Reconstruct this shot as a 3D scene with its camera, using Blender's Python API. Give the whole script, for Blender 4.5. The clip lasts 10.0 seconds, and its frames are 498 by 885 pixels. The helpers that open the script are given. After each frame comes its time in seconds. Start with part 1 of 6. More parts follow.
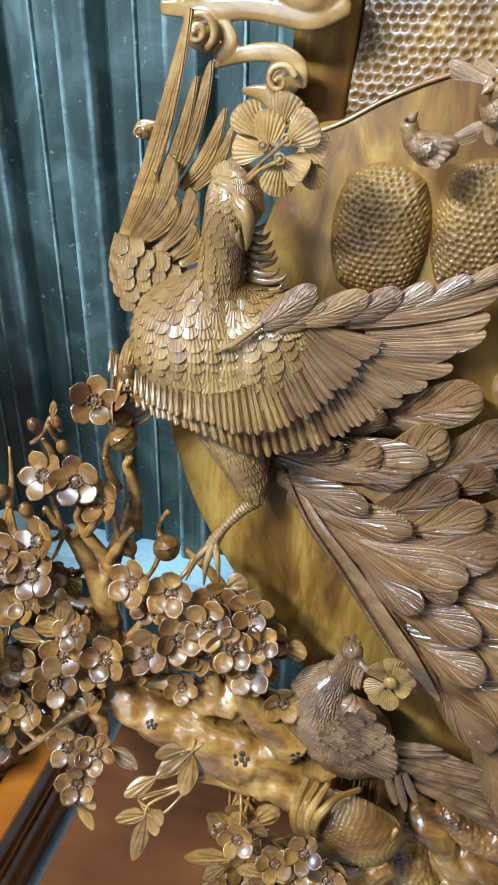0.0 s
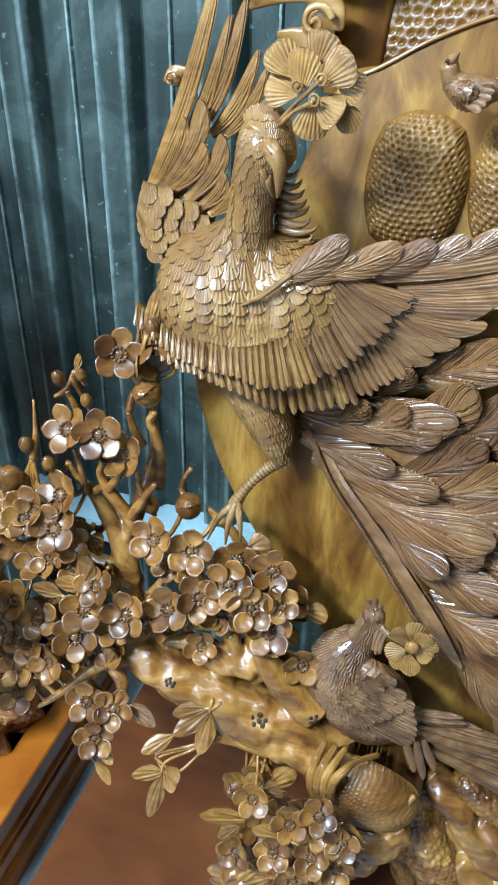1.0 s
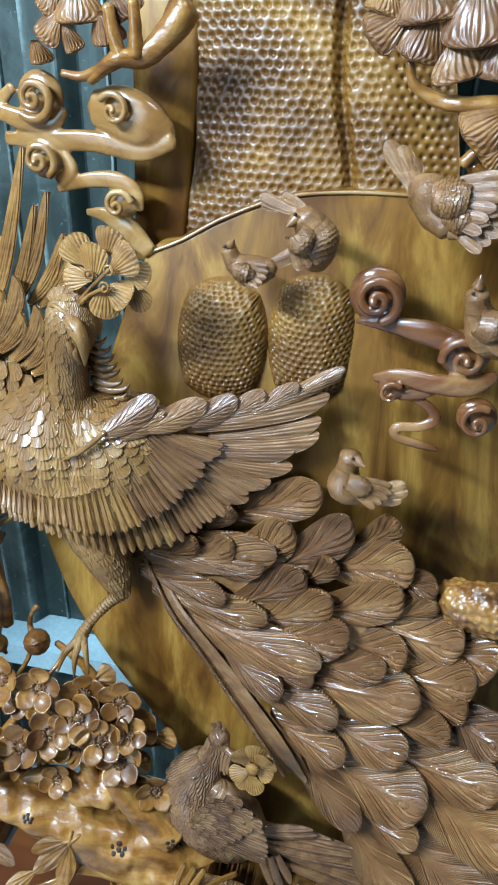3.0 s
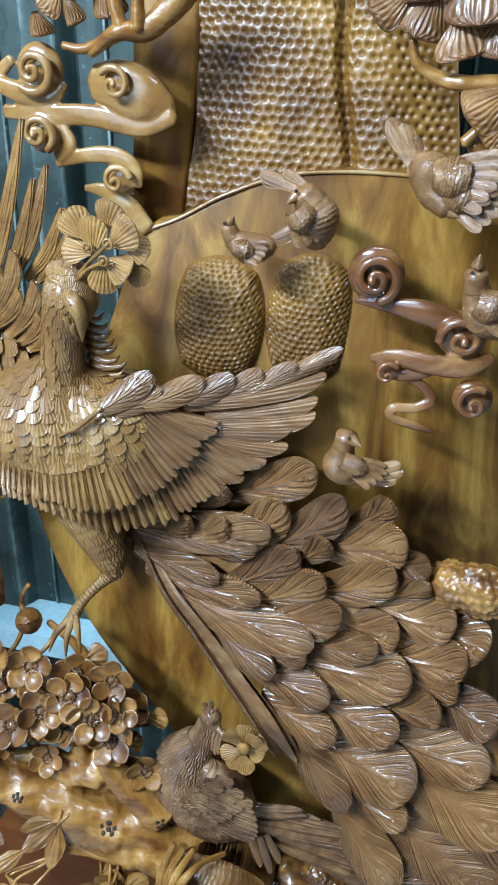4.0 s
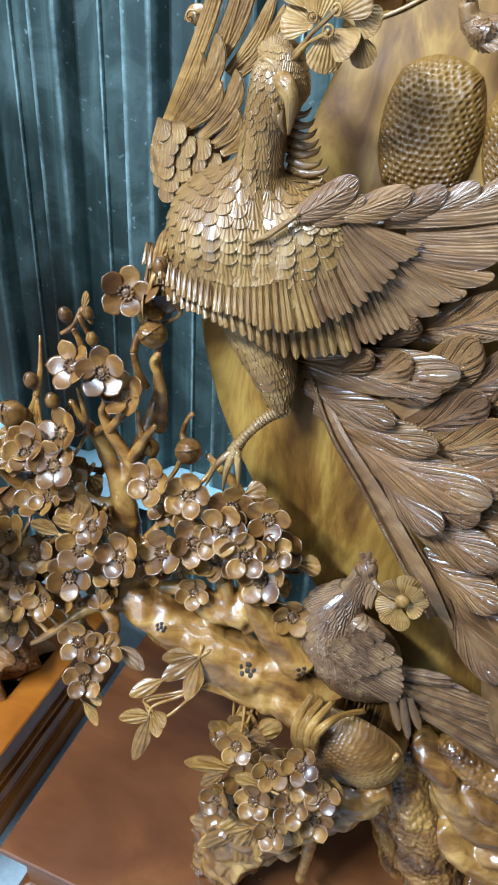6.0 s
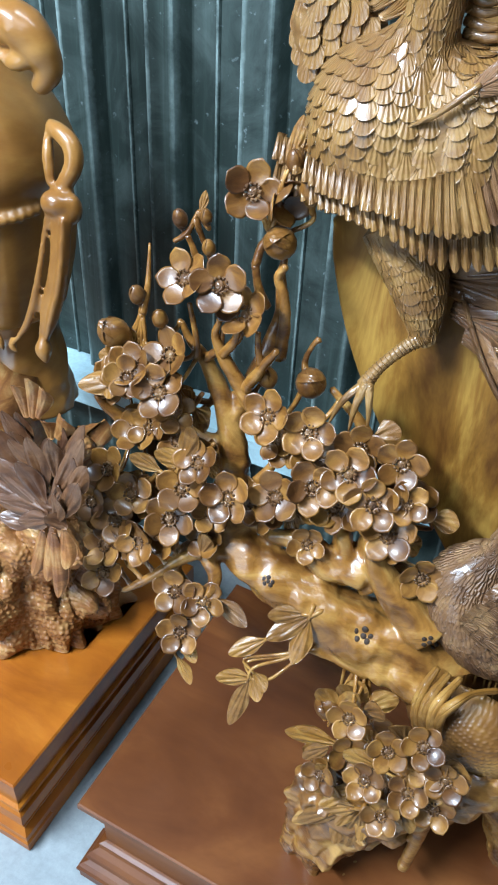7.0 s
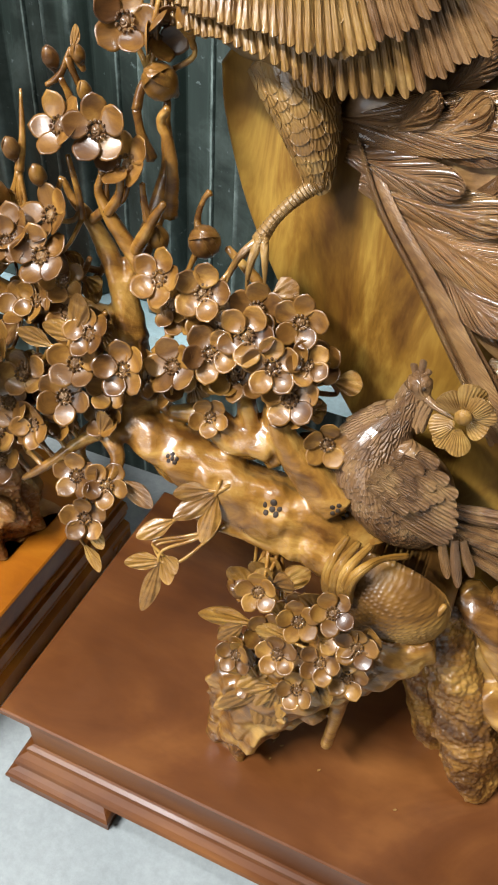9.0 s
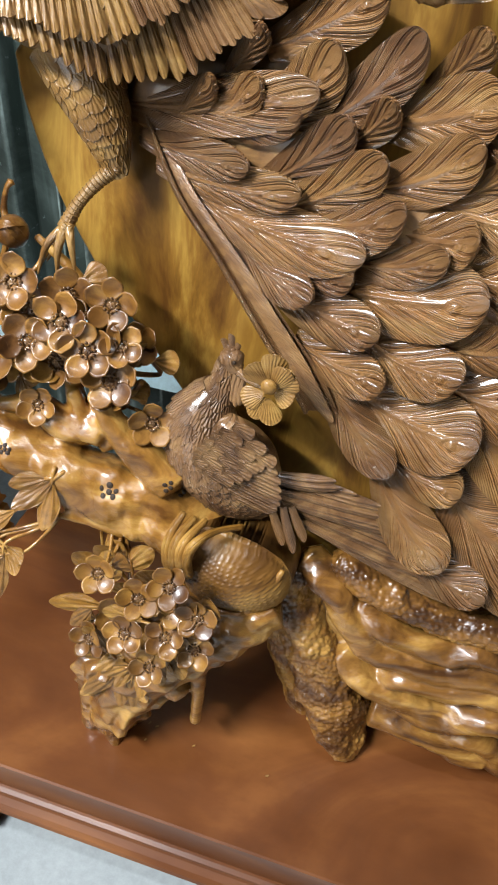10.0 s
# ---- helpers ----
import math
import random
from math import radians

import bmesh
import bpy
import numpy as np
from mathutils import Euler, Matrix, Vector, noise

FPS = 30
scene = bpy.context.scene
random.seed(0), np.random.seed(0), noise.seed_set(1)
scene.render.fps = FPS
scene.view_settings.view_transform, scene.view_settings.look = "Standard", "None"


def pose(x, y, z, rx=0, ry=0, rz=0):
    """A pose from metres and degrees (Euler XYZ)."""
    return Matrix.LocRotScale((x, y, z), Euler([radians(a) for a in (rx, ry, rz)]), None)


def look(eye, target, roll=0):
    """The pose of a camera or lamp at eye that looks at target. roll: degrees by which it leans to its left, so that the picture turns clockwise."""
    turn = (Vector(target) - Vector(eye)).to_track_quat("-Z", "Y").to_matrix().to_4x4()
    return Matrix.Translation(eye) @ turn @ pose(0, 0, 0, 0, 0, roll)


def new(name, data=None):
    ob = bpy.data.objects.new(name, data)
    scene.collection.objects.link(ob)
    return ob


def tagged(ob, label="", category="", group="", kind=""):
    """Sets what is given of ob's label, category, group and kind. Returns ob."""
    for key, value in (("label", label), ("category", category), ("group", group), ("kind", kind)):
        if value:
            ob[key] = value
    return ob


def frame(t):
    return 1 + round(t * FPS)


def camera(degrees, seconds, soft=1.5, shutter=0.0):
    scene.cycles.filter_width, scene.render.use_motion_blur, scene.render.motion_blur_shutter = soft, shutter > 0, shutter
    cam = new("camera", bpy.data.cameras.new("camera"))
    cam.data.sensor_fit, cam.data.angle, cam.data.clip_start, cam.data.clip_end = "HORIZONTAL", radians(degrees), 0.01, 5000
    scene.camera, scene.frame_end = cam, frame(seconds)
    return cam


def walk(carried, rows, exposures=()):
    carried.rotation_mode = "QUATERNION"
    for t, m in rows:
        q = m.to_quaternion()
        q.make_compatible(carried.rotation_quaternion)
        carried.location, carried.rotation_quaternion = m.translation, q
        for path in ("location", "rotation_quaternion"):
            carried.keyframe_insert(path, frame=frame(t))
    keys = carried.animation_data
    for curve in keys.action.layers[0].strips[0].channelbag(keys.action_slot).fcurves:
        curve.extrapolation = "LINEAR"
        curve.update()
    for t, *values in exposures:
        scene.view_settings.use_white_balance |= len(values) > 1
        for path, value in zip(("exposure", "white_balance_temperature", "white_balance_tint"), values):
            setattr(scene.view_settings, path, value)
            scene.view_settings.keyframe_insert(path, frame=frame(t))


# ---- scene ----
cam = camera(36.7, 10.0, soft=2.0)
METRES, EYE, TILT, LEAN, TURN = 0.9, 1.5525, 0.0, 0.0, 16.0
ROWS = [
    (0.0, 0.0, 0.0, 0.0, 0.66, -32.0, -1.06),
    (0.5, -0.0032, 0.008, -0.004, 2.5, -33.15, -1.54),
    (1.0, 0.0025, -0.0026, -0.0349, 3.12, -33.56, -1.18),
    (1.5, 0.0304, -0.003, 0.0041, 2.93, -32.91, -0.8),
    (2.0, 0.0737, -0.0018, 0.0411, 1.49, -31.34, -0.69),
    (2.5, 0.1202, 0.0056, 0.0779, -0.64, -29.85, -0.8),
    (3.0, 0.1476, -0.0027, 0.0928, -2.65, -28.83, -1.02),
    (4.5, 0.1132, -0.0189, 0.0599, -2.88, -29.73, -2.4),
    (5.0, 0.0652, -0.0169, 0.0443, -0.51, -30.89, -2.83),
    (5.5, 0.0559, -0.0196, 0.0026, 2.55, -32.26, -2.92),
    (6.0, 0.034, -0.0373, -0.0874, 6.1, -34.21, -2.94),
    (7.5, -0.0737, 0.063, -0.2329, 12.45, -37.93, -1.91),
    (8.0, -0.0678, 0.0567, -0.2519, 11.89, -39.01, -2.2),
    (8.5, -0.0232, 0.0302, -0.2867, 10.2, -40.2, -2.42),
    (9.0, 0.0296, 0.0254, -0.3115, 7.7, -40.82, -2.58),
    (9.5, 0.0885, 0.02, -0.3186, 4.68, -40.99, -2.62),
    (10.0, 0.1716, 0.0046, -0.3082, 1.36, -40.78, -2.58),
]
walk(cam, [(t, pose(0, 0, EYE, TILT, LEAN, TURN) @ pose(METRES * x, METRES * y, METRES * z, 90 + pitch, roll, yaw)) for t, x, y, z, yaw, pitch, roll in ROWS],
     exposures=[(0.0, 0.02, 5200, 3), (2.0, -0.05, 5200, 3), (3.0, -0.24, 5200, 3), (5.5, -0.05, 4900, 3), (6.2, 0.08, 5050, 4), (7.5, 0.03, 5800, 9), (9.0, 0.07, 6900, 13), (10.0, 0.08, 6600, 13)])

# ---- light: a closed show room under cool ceiling tubes, with an unseen fill panel added behind the camera ----
world = bpy.data.worlds.new("world")
scene.world = world
world.use_nodes = True
world.node_tree.nodes["Background"].inputs[0].default_value = (0.75, 0.88, 1.0, 1)
world.node_tree.nodes["Background"].inputs[1].default_value = 0.015


def area(name, eye, target, sx, sy, watts, colour):
    lamp = bpy.data.lights.new(name, "AREA")
    lamp.shape, lamp.size, lamp.size_y, lamp.energy, lamp.color = "RECTANGLE", sx, sy, watts, colour
    ob = new(name, lamp)
    ob.matrix_world = look(eye, target)
    return ob


area("tube_light", (-1.40, -1.0, 3.0), (-0.35, 0.55, 0.6), 1.3, 0.16, 216, (0.90, 0.96, 1.0))
area("tube_light", (0.10, 0.35, 3.03), (0.10, 0.35, 0), 1.3, 0.18, 26, (0.86, 0.94, 1.0))
# broad cool fill, added to brighten the carving from the front; no real opening
area("shop_front_daylight", (-1.5, -3.8, 1.9), (-0.1, 0.7, 1.0), 2.4, 2.2, 92, (0.84, 0.93, 1.0))

# ---- materials ----


def nodes_of(name):
    m = bpy.data.materials.new(name)
    m.use_nodes = True
    t = m.node_tree
    return m, t, t.nodes["Principled BSDF"]


def add(t, kind, **settings):
    n = t.nodes.new(kind)
    for key, value in settings.items():
        n.inputs[key.replace("_", " ")].default_value = value
    return n


def ramp(t, fac, stops):
    r = t.nodes.new("ShaderNodeValToRGB")
    while len(r.color_ramp.elements) < len(stops):
        r.color_ramp.elements.new(0.5)
    for e, (p, c) in zip(r.color_ramp.elements, stops):
        e.position, e.color = p, (*c, 1)
    t.links.new(fac, r.inputs["Fac"])
    return r.outputs["Color"]


def mix(t, fac, a, b, kind="MIX"):
    n = t.nodes.new("ShaderNodeMix")
    n.data_type, n.blend_type = "RGBA", kind
    for socket, value in ((n.inputs[0], fac), (n.inputs[6], a), (n.inputs[7], b)):
        if isinstance(value, (int, float)):
            socket.default_value = value
        elif isinstance(value, tuple):
            socket.default_value = (*value, 1)
        else:
            t.links.new(value, socket)
    return n.outputs[2]


def math_node(t, op, a, b=0.0):
    n = t.nodes.new("ShaderNodeMath")
    n.operation = op
    for socket, value in zip(n.inputs, (a, b)):
        if isinstance(value, (int, float)):
            socket.default_value = value
        else:
            t.links.new(value, socket)
    return n.outputs[0]


def wood(name, dark, mid, light, rough=0.32, grain=(9, 9, 60), bump=0.25, coat=0.35, random_tint=0.0, fan=0.0, lump=0.0, groove=0.45, spec=0.4, sweep=0.0, contrast=0.22):
    """Varnished carved wood: figure at two scales, fine pores, gloss patchy with wear; fan: carved lines that spread
    from the base; sweep: barbs that curve out from a midrib.
    """
    dark, mid, light = [(r, g, bl * 0.9) for r, g, bl in (dark, mid, light)]
    m, t, b = nodes_of(name)
    b.inputs["Specular IOR Level"].default_value = spec
    geo = t.nodes.new("ShaderNodeNewGeometry")
    place = t.nodes.new("ShaderNodeMapping")
    place.inputs["Scale"].default_value = grain
    place.inputs["Rotation"].default_value = (0.3, 0.5, 0.2)
    t.links.new(geo.outputs["Position"], place.inputs["Vector"])
    big = add(t, "ShaderNodeTexNoise", Scale=1.0, Detail=5.0, Roughness=0.6, Distortion=1.2)
    t.links.new(place.outputs[0], big.inputs["Vector"])
    fine = add(t, "ShaderNodeTexNoise", Scale=14.0, Detail=4.0, Roughness=0.65)
    t.links.new(place.outputs[0], fine.inputs["Vector"])
    blot = add(t, "ShaderNodeTexNoise", Scale=6.0, Detail=3.0, Roughness=0.5)
    t.links.new(geo.outputs["Position"], blot.inputs["Vector"])
    colour = ramp(t, big.outputs["Fac"], [(0.5 - contrast, dark), (0.5, mid), (0.5 + contrast, light)])
    colour = mix(t, math_node(t, "MULTIPLY", fine.outputs["Fac"], 0.45), colour, dark)
    stain = ramp(t, blot.outputs["Fac"], [(0.35, (0.62, 0.55, 0.5)), (0.62, (1, 1, 1))])
    colour = mix(t, 0.6, colour, stain, "MULTIPLY")
    if random_tint:
        info = t.nodes.new("ShaderNodeObjectInfo")
        shade = ramp(t, info.outputs["Random"], [(0.0, (1 - random_tint, 1 - random_tint * 1.1, 1 - random_tint * 0.95)), (0.5, (1 - random_tint * 0.35, 1 - random_tint * 0.42, 1 - random_tint * 0.7)), (0.8, (1, 0.98, 0.86)), (1.0, (1, 1, 1))])
        colour = mix(t, 1.0, colour, shade, "MULTIPLY")
    t.links.new(colour, b.inputs["Base Color"])
    b.inputs["Coat Weight"].default_value = coat
    b.inputs["Coat Roughness"].default_value = 0.16
    r = t.nodes.new("ShaderNodeMapRange")
    r.inputs["To Min"].default_value, r.inputs["To Max"].default_value = rough - 0.1, rough + 0.18
    t.links.new(blot.outputs["Fac"], r.inputs["Value"])
    t.links.new(r.outputs[0], b.inputs["Roughness"])
    bn = t.nodes.new("ShaderNodeBump")
    bn.inputs["Strength"].default_value, bn.inputs["Distance"].default_value = bump, 0.001
    height = fine.outputs["Fac"]
    if fan:
        uv = t.nodes.new("ShaderNodeUVMap")
        sep = t.nodes.new("ShaderNodeSeparateXYZ")
        t.links.new(uv.outputs[0], sep.inputs[0])
        across = math_node(t, "SUBTRACT", sep.outputs[0], 0.5)
        turn = math_node(t, "ARCTAN2", across, math_node(t, "ADD", sep.outputs[1], 0.25))
        phase = math_node(t, "MULTIPLY", turn, fan)
        phase = math_node(t, "ADD", phase, math_node(t, "MULTIPLY", fine.outputs["Fac"], 2.6))
        wave = math_node(t, "MULTIPLY", math_node(t, "SINE", phase), blot.outputs["Fac"])
        height = math_node(t, "ADD", wave, math_node(t, "MULTIPLY", fine.outputs["Fac"], 0.6))
        bn.inputs["Strength"].default_value = groove
        bn.inputs["Distance"].default_value = 0.0022
    if sweep:
        uv = t.nodes.new("ShaderNodeUVMap")
        sep = t.nodes.new("ShaderNodeSeparateXYZ")
        t.links.new(uv.outputs[0], sep.inputs[0])
        side = math_node(t, "ABSOLUTE", math_node(t, "MULTIPLY", math_node(t, "SUBTRACT", sep.outputs[0], 0.5), 2.0))
        phase = math_node(t, "SUBTRACT", sep.outputs[1], math_node(t, "MULTIPLY", math_node(t, "POWER", side, 0.75), 0.55))
        hair = math_node(t, "SINE", math_node(t, "ADD", math_node(t, "MULTIPLY", phase, sweep), math_node(t, "MULTIPLY", fine.outputs["Fac"], 2.0)))
        hair = math_node(t, "MULTIPLY", math_node(t, "ABSOLUTE", hair), math_node(t, "ADD", side, 0.30))
        height = math_node(t, "ADD", hair, math_node(t, "MULTIPLY", fine.outputs["Fac"], 0.35))
        bn.inputs["Strength"].default_value, bn.inputs["Distance"].default_value = 1.0, 0.0034
    if lump:
        lumps = add(t, "ShaderNodeTexNoise", Scale=38.0, Detail=3.0, Roughness=0.55)
        t.links.new(geo.outputs["Position"], lumps.inputs["Vector"])
        height = math_node(t, "ADD", math_node(t, "MULTIPLY", lumps.outputs["Fac"], lump), height)
        bn.inputs["Strength"].default_value = 0.6
        bn.inputs["Distance"].default_value = 0.0015
    t.links.new(height, bn.inputs["Height"])
    t.links.new(bn.outputs[0], b.inputs["Normal"])
    return m


GOLD = wood("gold_board_wood", (0.105, 0.043, 0.008), (0.255, 0.127, 0.021), (0.50, 0.300, 0.064), 0.42, (15, 15, 3.2), 0.12, 0.06, spec=0.2, contrast=0.16)
COMB = wood("dimpled_gold_wood", (0.080, 0.032, 0.0045), (0.178, 0.083, 0.0125), (0.30, 0.160, 0.030), 0.36, (5, 5, 8), 0.2, 0.22, contrast=0.2)
BREAST = wood("breast_wood", (0.150, 0.070, 0.023), (0.285, 0.155, 0.051), (0.43, 0.265, 0.104), 0.31, (18, 18, 24), 0.3, 0.5, fan=30.0, groove=0.42, random_tint=0.18, spec=0.4, contrast=0.22)
PLUME = wood("plume_wood", (0.22, 0.096, 0.031), (0.40, 0.194, 0.071), (0.56, 0.325, 0.142), 0.36, (12, 12, 26), 0.3, 0.45, random_tint=0.34, sweep=105.0, contrast=0.24)
VANE = wood("vane_wood", (0.155, 0.076, 0.034), (0.270, 0.143, 0.066), (0.41, 0.242, 0.122), 0.27, (12, 12, 26), 0.3, 0.75, random_tint=0.25, fan=46.0, groove=0.4, contrast=0.24)
QUILL = wood("quill_wood", (0.15, 0.070, 0.017), (0.32, 0.168, 0.048), (0.47, 0.28, 0.095), 0.30, (14, 14, 40), 0.3, 0.45, random_tint=0.25, fan=34.0, groove=0.40)
PETAL = wood("blossom_wood", (0.11, 0.044, 0.010), (0.255, 0.116, 0.026), (0.44, 0.235, 0.062), 0.34, (25, 25, 40), 0.2, 0.34, random_tint=0.55, contrast=0.19)
PALE = wood("pale_blossom_wood", (0.20, 0.098, 0.024), (0.40, 0.22, 0.064), (0.56, 0.35, 0.125), 0.38, (25, 25, 40), 0.25, 0.12, random_tint=0.3, fan=52.0, groove=0.4)
SPRAY = wood("dark_fan_wood", (0.14, 0.062, 0.020), (0.30, 0.150, 0.053), (0.47, 0.27, 0.11), 0.32, (25, 25, 40), 0.25, 0.3, random_tint=0.35, fan=60.0, groove=0.5)
LEAF = wood("leaf_wood", (0.18, 0.082, 0.015), (0.36, 0.18, 0.04), (0.54, 0.33, 0.10), 0.34, (25, 25, 40), 0.25, 0.2, random_tint=0.4, fan=22.0, groove=0.6)
LEAF_DARK = wood("dark_leaf_wood", (0.080, 0.034, 0.018), (0.165, 0.078, 0.040), (0.28, 0.150, 0.080), 0.32, (25, 25, 40), 0.25, 0.35, random_tint=0.3, fan=20.0, groove=0.4)
BARK = wood("trunk_wood", (0.12, 0.046, 0.010), (0.34, 0.158, 0.032), (0.54, 0.31, 0.085), 0.25, (10, 18, 18), 0.3, 0.55, lump=1.6, contrast=0.14)
ROOT = wood("root_wood", (0.070, 0.028, 0.010), (0.285, 0.128, 0.029), (0.55, 0.305, 0.080), 0.25, (6, 14, 20), 0.4, 0.75, lump=2.4, contrast=0.15)
BURL = wood("burl_wood", (0.075, 0.030, 0.008), (0.25, 0.118, 0.026), (0.46, 0.255, 0.065), 0.42, (5, 5, 9), 0.4, 0.2, contrast=0.14)
SCROLL = wood("cloud_wood", (0.20, 0.088, 0.024), (0.38, 0.215, 0.070), (0.54, 0.365, 0.17), 0.24, (8, 14, 14), 0.2, 0.9, random_tint=0.2, contrast=0.17)
RUST = wood("red_cloud_wood", (0.10, 0.036, 0.012), (0.215, 0.088, 0.030), (0.38, 0.205, 0.080), 0.20, (8, 14, 14), 0.2, 1.0, contrast=0.16)
BIRD = wood("bird_wood", (0.12, 0.056, 0.020), (0.265, 0.137, 0.052), (0.45, 0.27, 0.115), 0.28, (30, 30, 50), 0.35, 0.5, lump=1.0)
HEN = wood("dark_bird_wood", (0.080, 0.036, 0.016), (0.200, 0.102, 0.045), (0.36, 0.210, 0.094), 0.34, (22, 22, 30), 0.35, 0.35, fan=24.0, groove=0.6, contrast=0.18)
STATUE = wood("statue_wood", (0.19, 0.078, 0.016), (0.34, 0.160, 0.036), (0.48, 0.265, 0.075), 0.33, (4, 4, 9), 0.08, 0.55, contrast=0.26)
REDWOOD = wood("red_root_wood", (0.17, 0.060, 0.018), (0.37, 0.165, 0.050), (0.58, 0.35, 0.135), 0.34, (14, 14, 26), 0.4, 0.4, lump=1.0, contrast=0.18)
MAHOGANY = wood("mahogany_plinth", (0.085, 0.026, 0.008), (0.150, 0.049, 0.014), (0.25, 0.093, 0.026), 0.34, (2, 5, 5), 0.05, 0.15, spec=0.25)
ORANGE = wood("orange_plinth", (0.27, 0.075, 0.008), (0.41, 0.130, 0.011), (0.54, 0.200, 0.020), 0.28, (3, 8, 8), 0.05, 0.12, spec=0.25)
DARK = wood("pith_wood", (0.02, 0.01, 0.005), (0.035, 0.018, 0.008), (0.05, 0.025, 0.01), 0.6, (30, 30, 30), 0.3, 0.0)


def concrete(name, a, b, scale=3.0, rough=0.75):
    m, t, p = nodes_of(name)
    geo = t.nodes.new("ShaderNodeNewGeometry")
    n = add(t, "ShaderNodeTexNoise", Scale=scale, Detail=6.0, Roughness=0.65)
    f = add(t, "ShaderNodeTexNoise", Scale=scale * 22, Detail=4.0, Roughness=0.7)
    for k in (n, f):
        t.links.new(geo.outputs["Position"], k.inputs["Vector"])
    c = ramp(t, n.outputs["Fac"], [(0.3, a), (0.7, b)])
    c = mix(t, 0.35, c, ramp(t, f.outputs["Fac"], [(0.35, (0.55, 0.55, 0.55)), (0.65, (1, 1, 1))]), "MULTIPLY")
    t.links.new(c, p.inputs["Base Color"])
    p.inputs["Roughness"].default_value = rough
    bn = t.nodes.new("ShaderNodeBump")
    bn.inputs["Strength"].default_value, bn.inputs["Distance"].default_value = 0.3, 0.002
    t.links.new(f.outputs["Fac"], bn.inputs["Height"])
    t.links.new(bn.outputs[0], p.inputs["Normal"])
    return m


FLOOR = concrete("concrete_floor", (0.25, 0.28, 0.285), (0.36, 0.39, 0.39))
KERB = concrete("pale_render", (0.38, 0.56, 0.60), (0.52, 0.70, 0.74), 5.0)
PLASTER = concrete("plain_plaster", (0.09, 0.10, 0.10), (0.13, 0.14, 0.14), 1.0, 0.85)


def sheet_material():
    """Dark green coated sheet with pale dust, run marks and specks, and highlights painted along its ribs."""
    m, t, p = nodes_of("green_sheet_metal")
    geo = t.nodes.new("ShaderNodeNewGeometry")
    stretch = t.nodes.new("ShaderNodeMapping")
    stretch.inputs["Scale"].default_value = (22, 1, 1.3)
    t.links.new(geo.outputs["Position"], stretch.inputs["Vector"])
    runs = add(t, "ShaderNodeTexNoise", Scale=1.3, Detail=6.0, Roughness=0.62, Distortion=0.4)
    t.links.new(stretch.outputs[0], runs.inputs["Vector"])
    dust = add(t, "ShaderNodeTexNoise", Scale=7.0, Detail=7.0, Roughness=0.7, Distortion=0.8)
    spots = add(t, "ShaderNodeTexNoise", Scale=70.0, Detail=3.0, Roughness=0.6)
    for k in (dust, spots):
        t.links.new(geo.outputs["Position"], k.inputs["Vector"])
    c = ramp(t, runs.outputs["Fac"], [(0.3, (0.011, 0.019, 0.015)), (0.55, (0.022, 0.036, 0.030)), (0.74, (0.070, 0.098, 0.085))])
    c = mix(t, ramp(t, dust.outputs["Fac"], [(0.46, (0, 0, 0)), (0.80, (0.42, 0.42, 0.42))]), c, (0.17, 0.22, 0.20))
    sep = t.nodes.new("ShaderNodeSeparateXYZ")
    t.links.new(geo.outputs["Position"], sep.inputs[0])
    broken = add(t, "ShaderNodeTexNoise", Scale=9.0, Detail=6.0, Roughness=0.7)
    t.links.new(geo.outputs["Position"], broken.inputs["Vector"])
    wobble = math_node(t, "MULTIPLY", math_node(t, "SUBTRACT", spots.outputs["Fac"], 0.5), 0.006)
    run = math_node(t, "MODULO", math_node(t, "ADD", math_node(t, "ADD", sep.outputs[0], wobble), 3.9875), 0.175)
    # broken pale lines on the rib corners: edge highlights painted into the colour
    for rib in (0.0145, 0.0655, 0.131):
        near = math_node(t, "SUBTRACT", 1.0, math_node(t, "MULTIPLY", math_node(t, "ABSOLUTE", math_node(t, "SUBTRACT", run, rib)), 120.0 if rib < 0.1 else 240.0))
        rib_glint = math_node(t, "MULTIPLY", math_node(t, "MAXIMUM", near, 0.0), math_node(t, "MULTIPLY", ramp(t, broken.outputs["Fac"], [(0.38, (0.08, 0.08, 0.08)), (0.66, (1, 1, 1))]), 0.75 if rib != 0.0655 else 0.5))
        c = mix(t, rib_glint, c, (0.42, 0.53, 0.50))
    c = mix(t, ramp(t, spots.outputs["Fac"], [(0.66, (0, 0, 0)), (0.74, (0.4, 0.4, 0.4))]), c, (0.3, 0.36, 0.36))
    t.links.new(c, p.inputs["Base Color"])
    t.links.new(ramp(t, dust.outputs["Fac"], [(0.3, (0.42, 0.42, 0.42)), (0.7, (0.65, 0.65, 0.65))]), p.inputs["Roughness"])
    p.inputs["Metallic"].default_value = 0.2
    bn = t.nodes.new("ShaderNodeBump")
    bn.inputs["Strength"].default_value, bn.inputs["Distance"].default_value = 0.25, 0.003
    t.links.new(dust.outputs["Fac"], bn.inputs["Height"])
    t.links.new(bn.outputs[0], p.inputs["Normal"])
    return m


SHEET = sheet_material()

# ---- mesh tools ----
WORLD = {}


def shape(name, geo, material):
    """Mesh data from (vertices, faces, uv or None)."""
    verts, faces, uv = geo
    me = bpy.data.meshes.new(name)
    me.from_pydata([tuple(v) for v in verts], [], faces)
    me.polygons.foreach_set("use_smooth", [True] * len(me.polygons))
    if uv is not None:
        layer = me.uv_layers.new(name="UVMap")
        index = np.empty(len(me.loops), dtype=np.int32)
        me.loops.foreach_get("vertex_index", index)
        layer.data.foreach_set("uv", np.asarray(uv, dtype=np.float32)[index].ravel())
    me.materials.append(material)
    me.update()
    return me


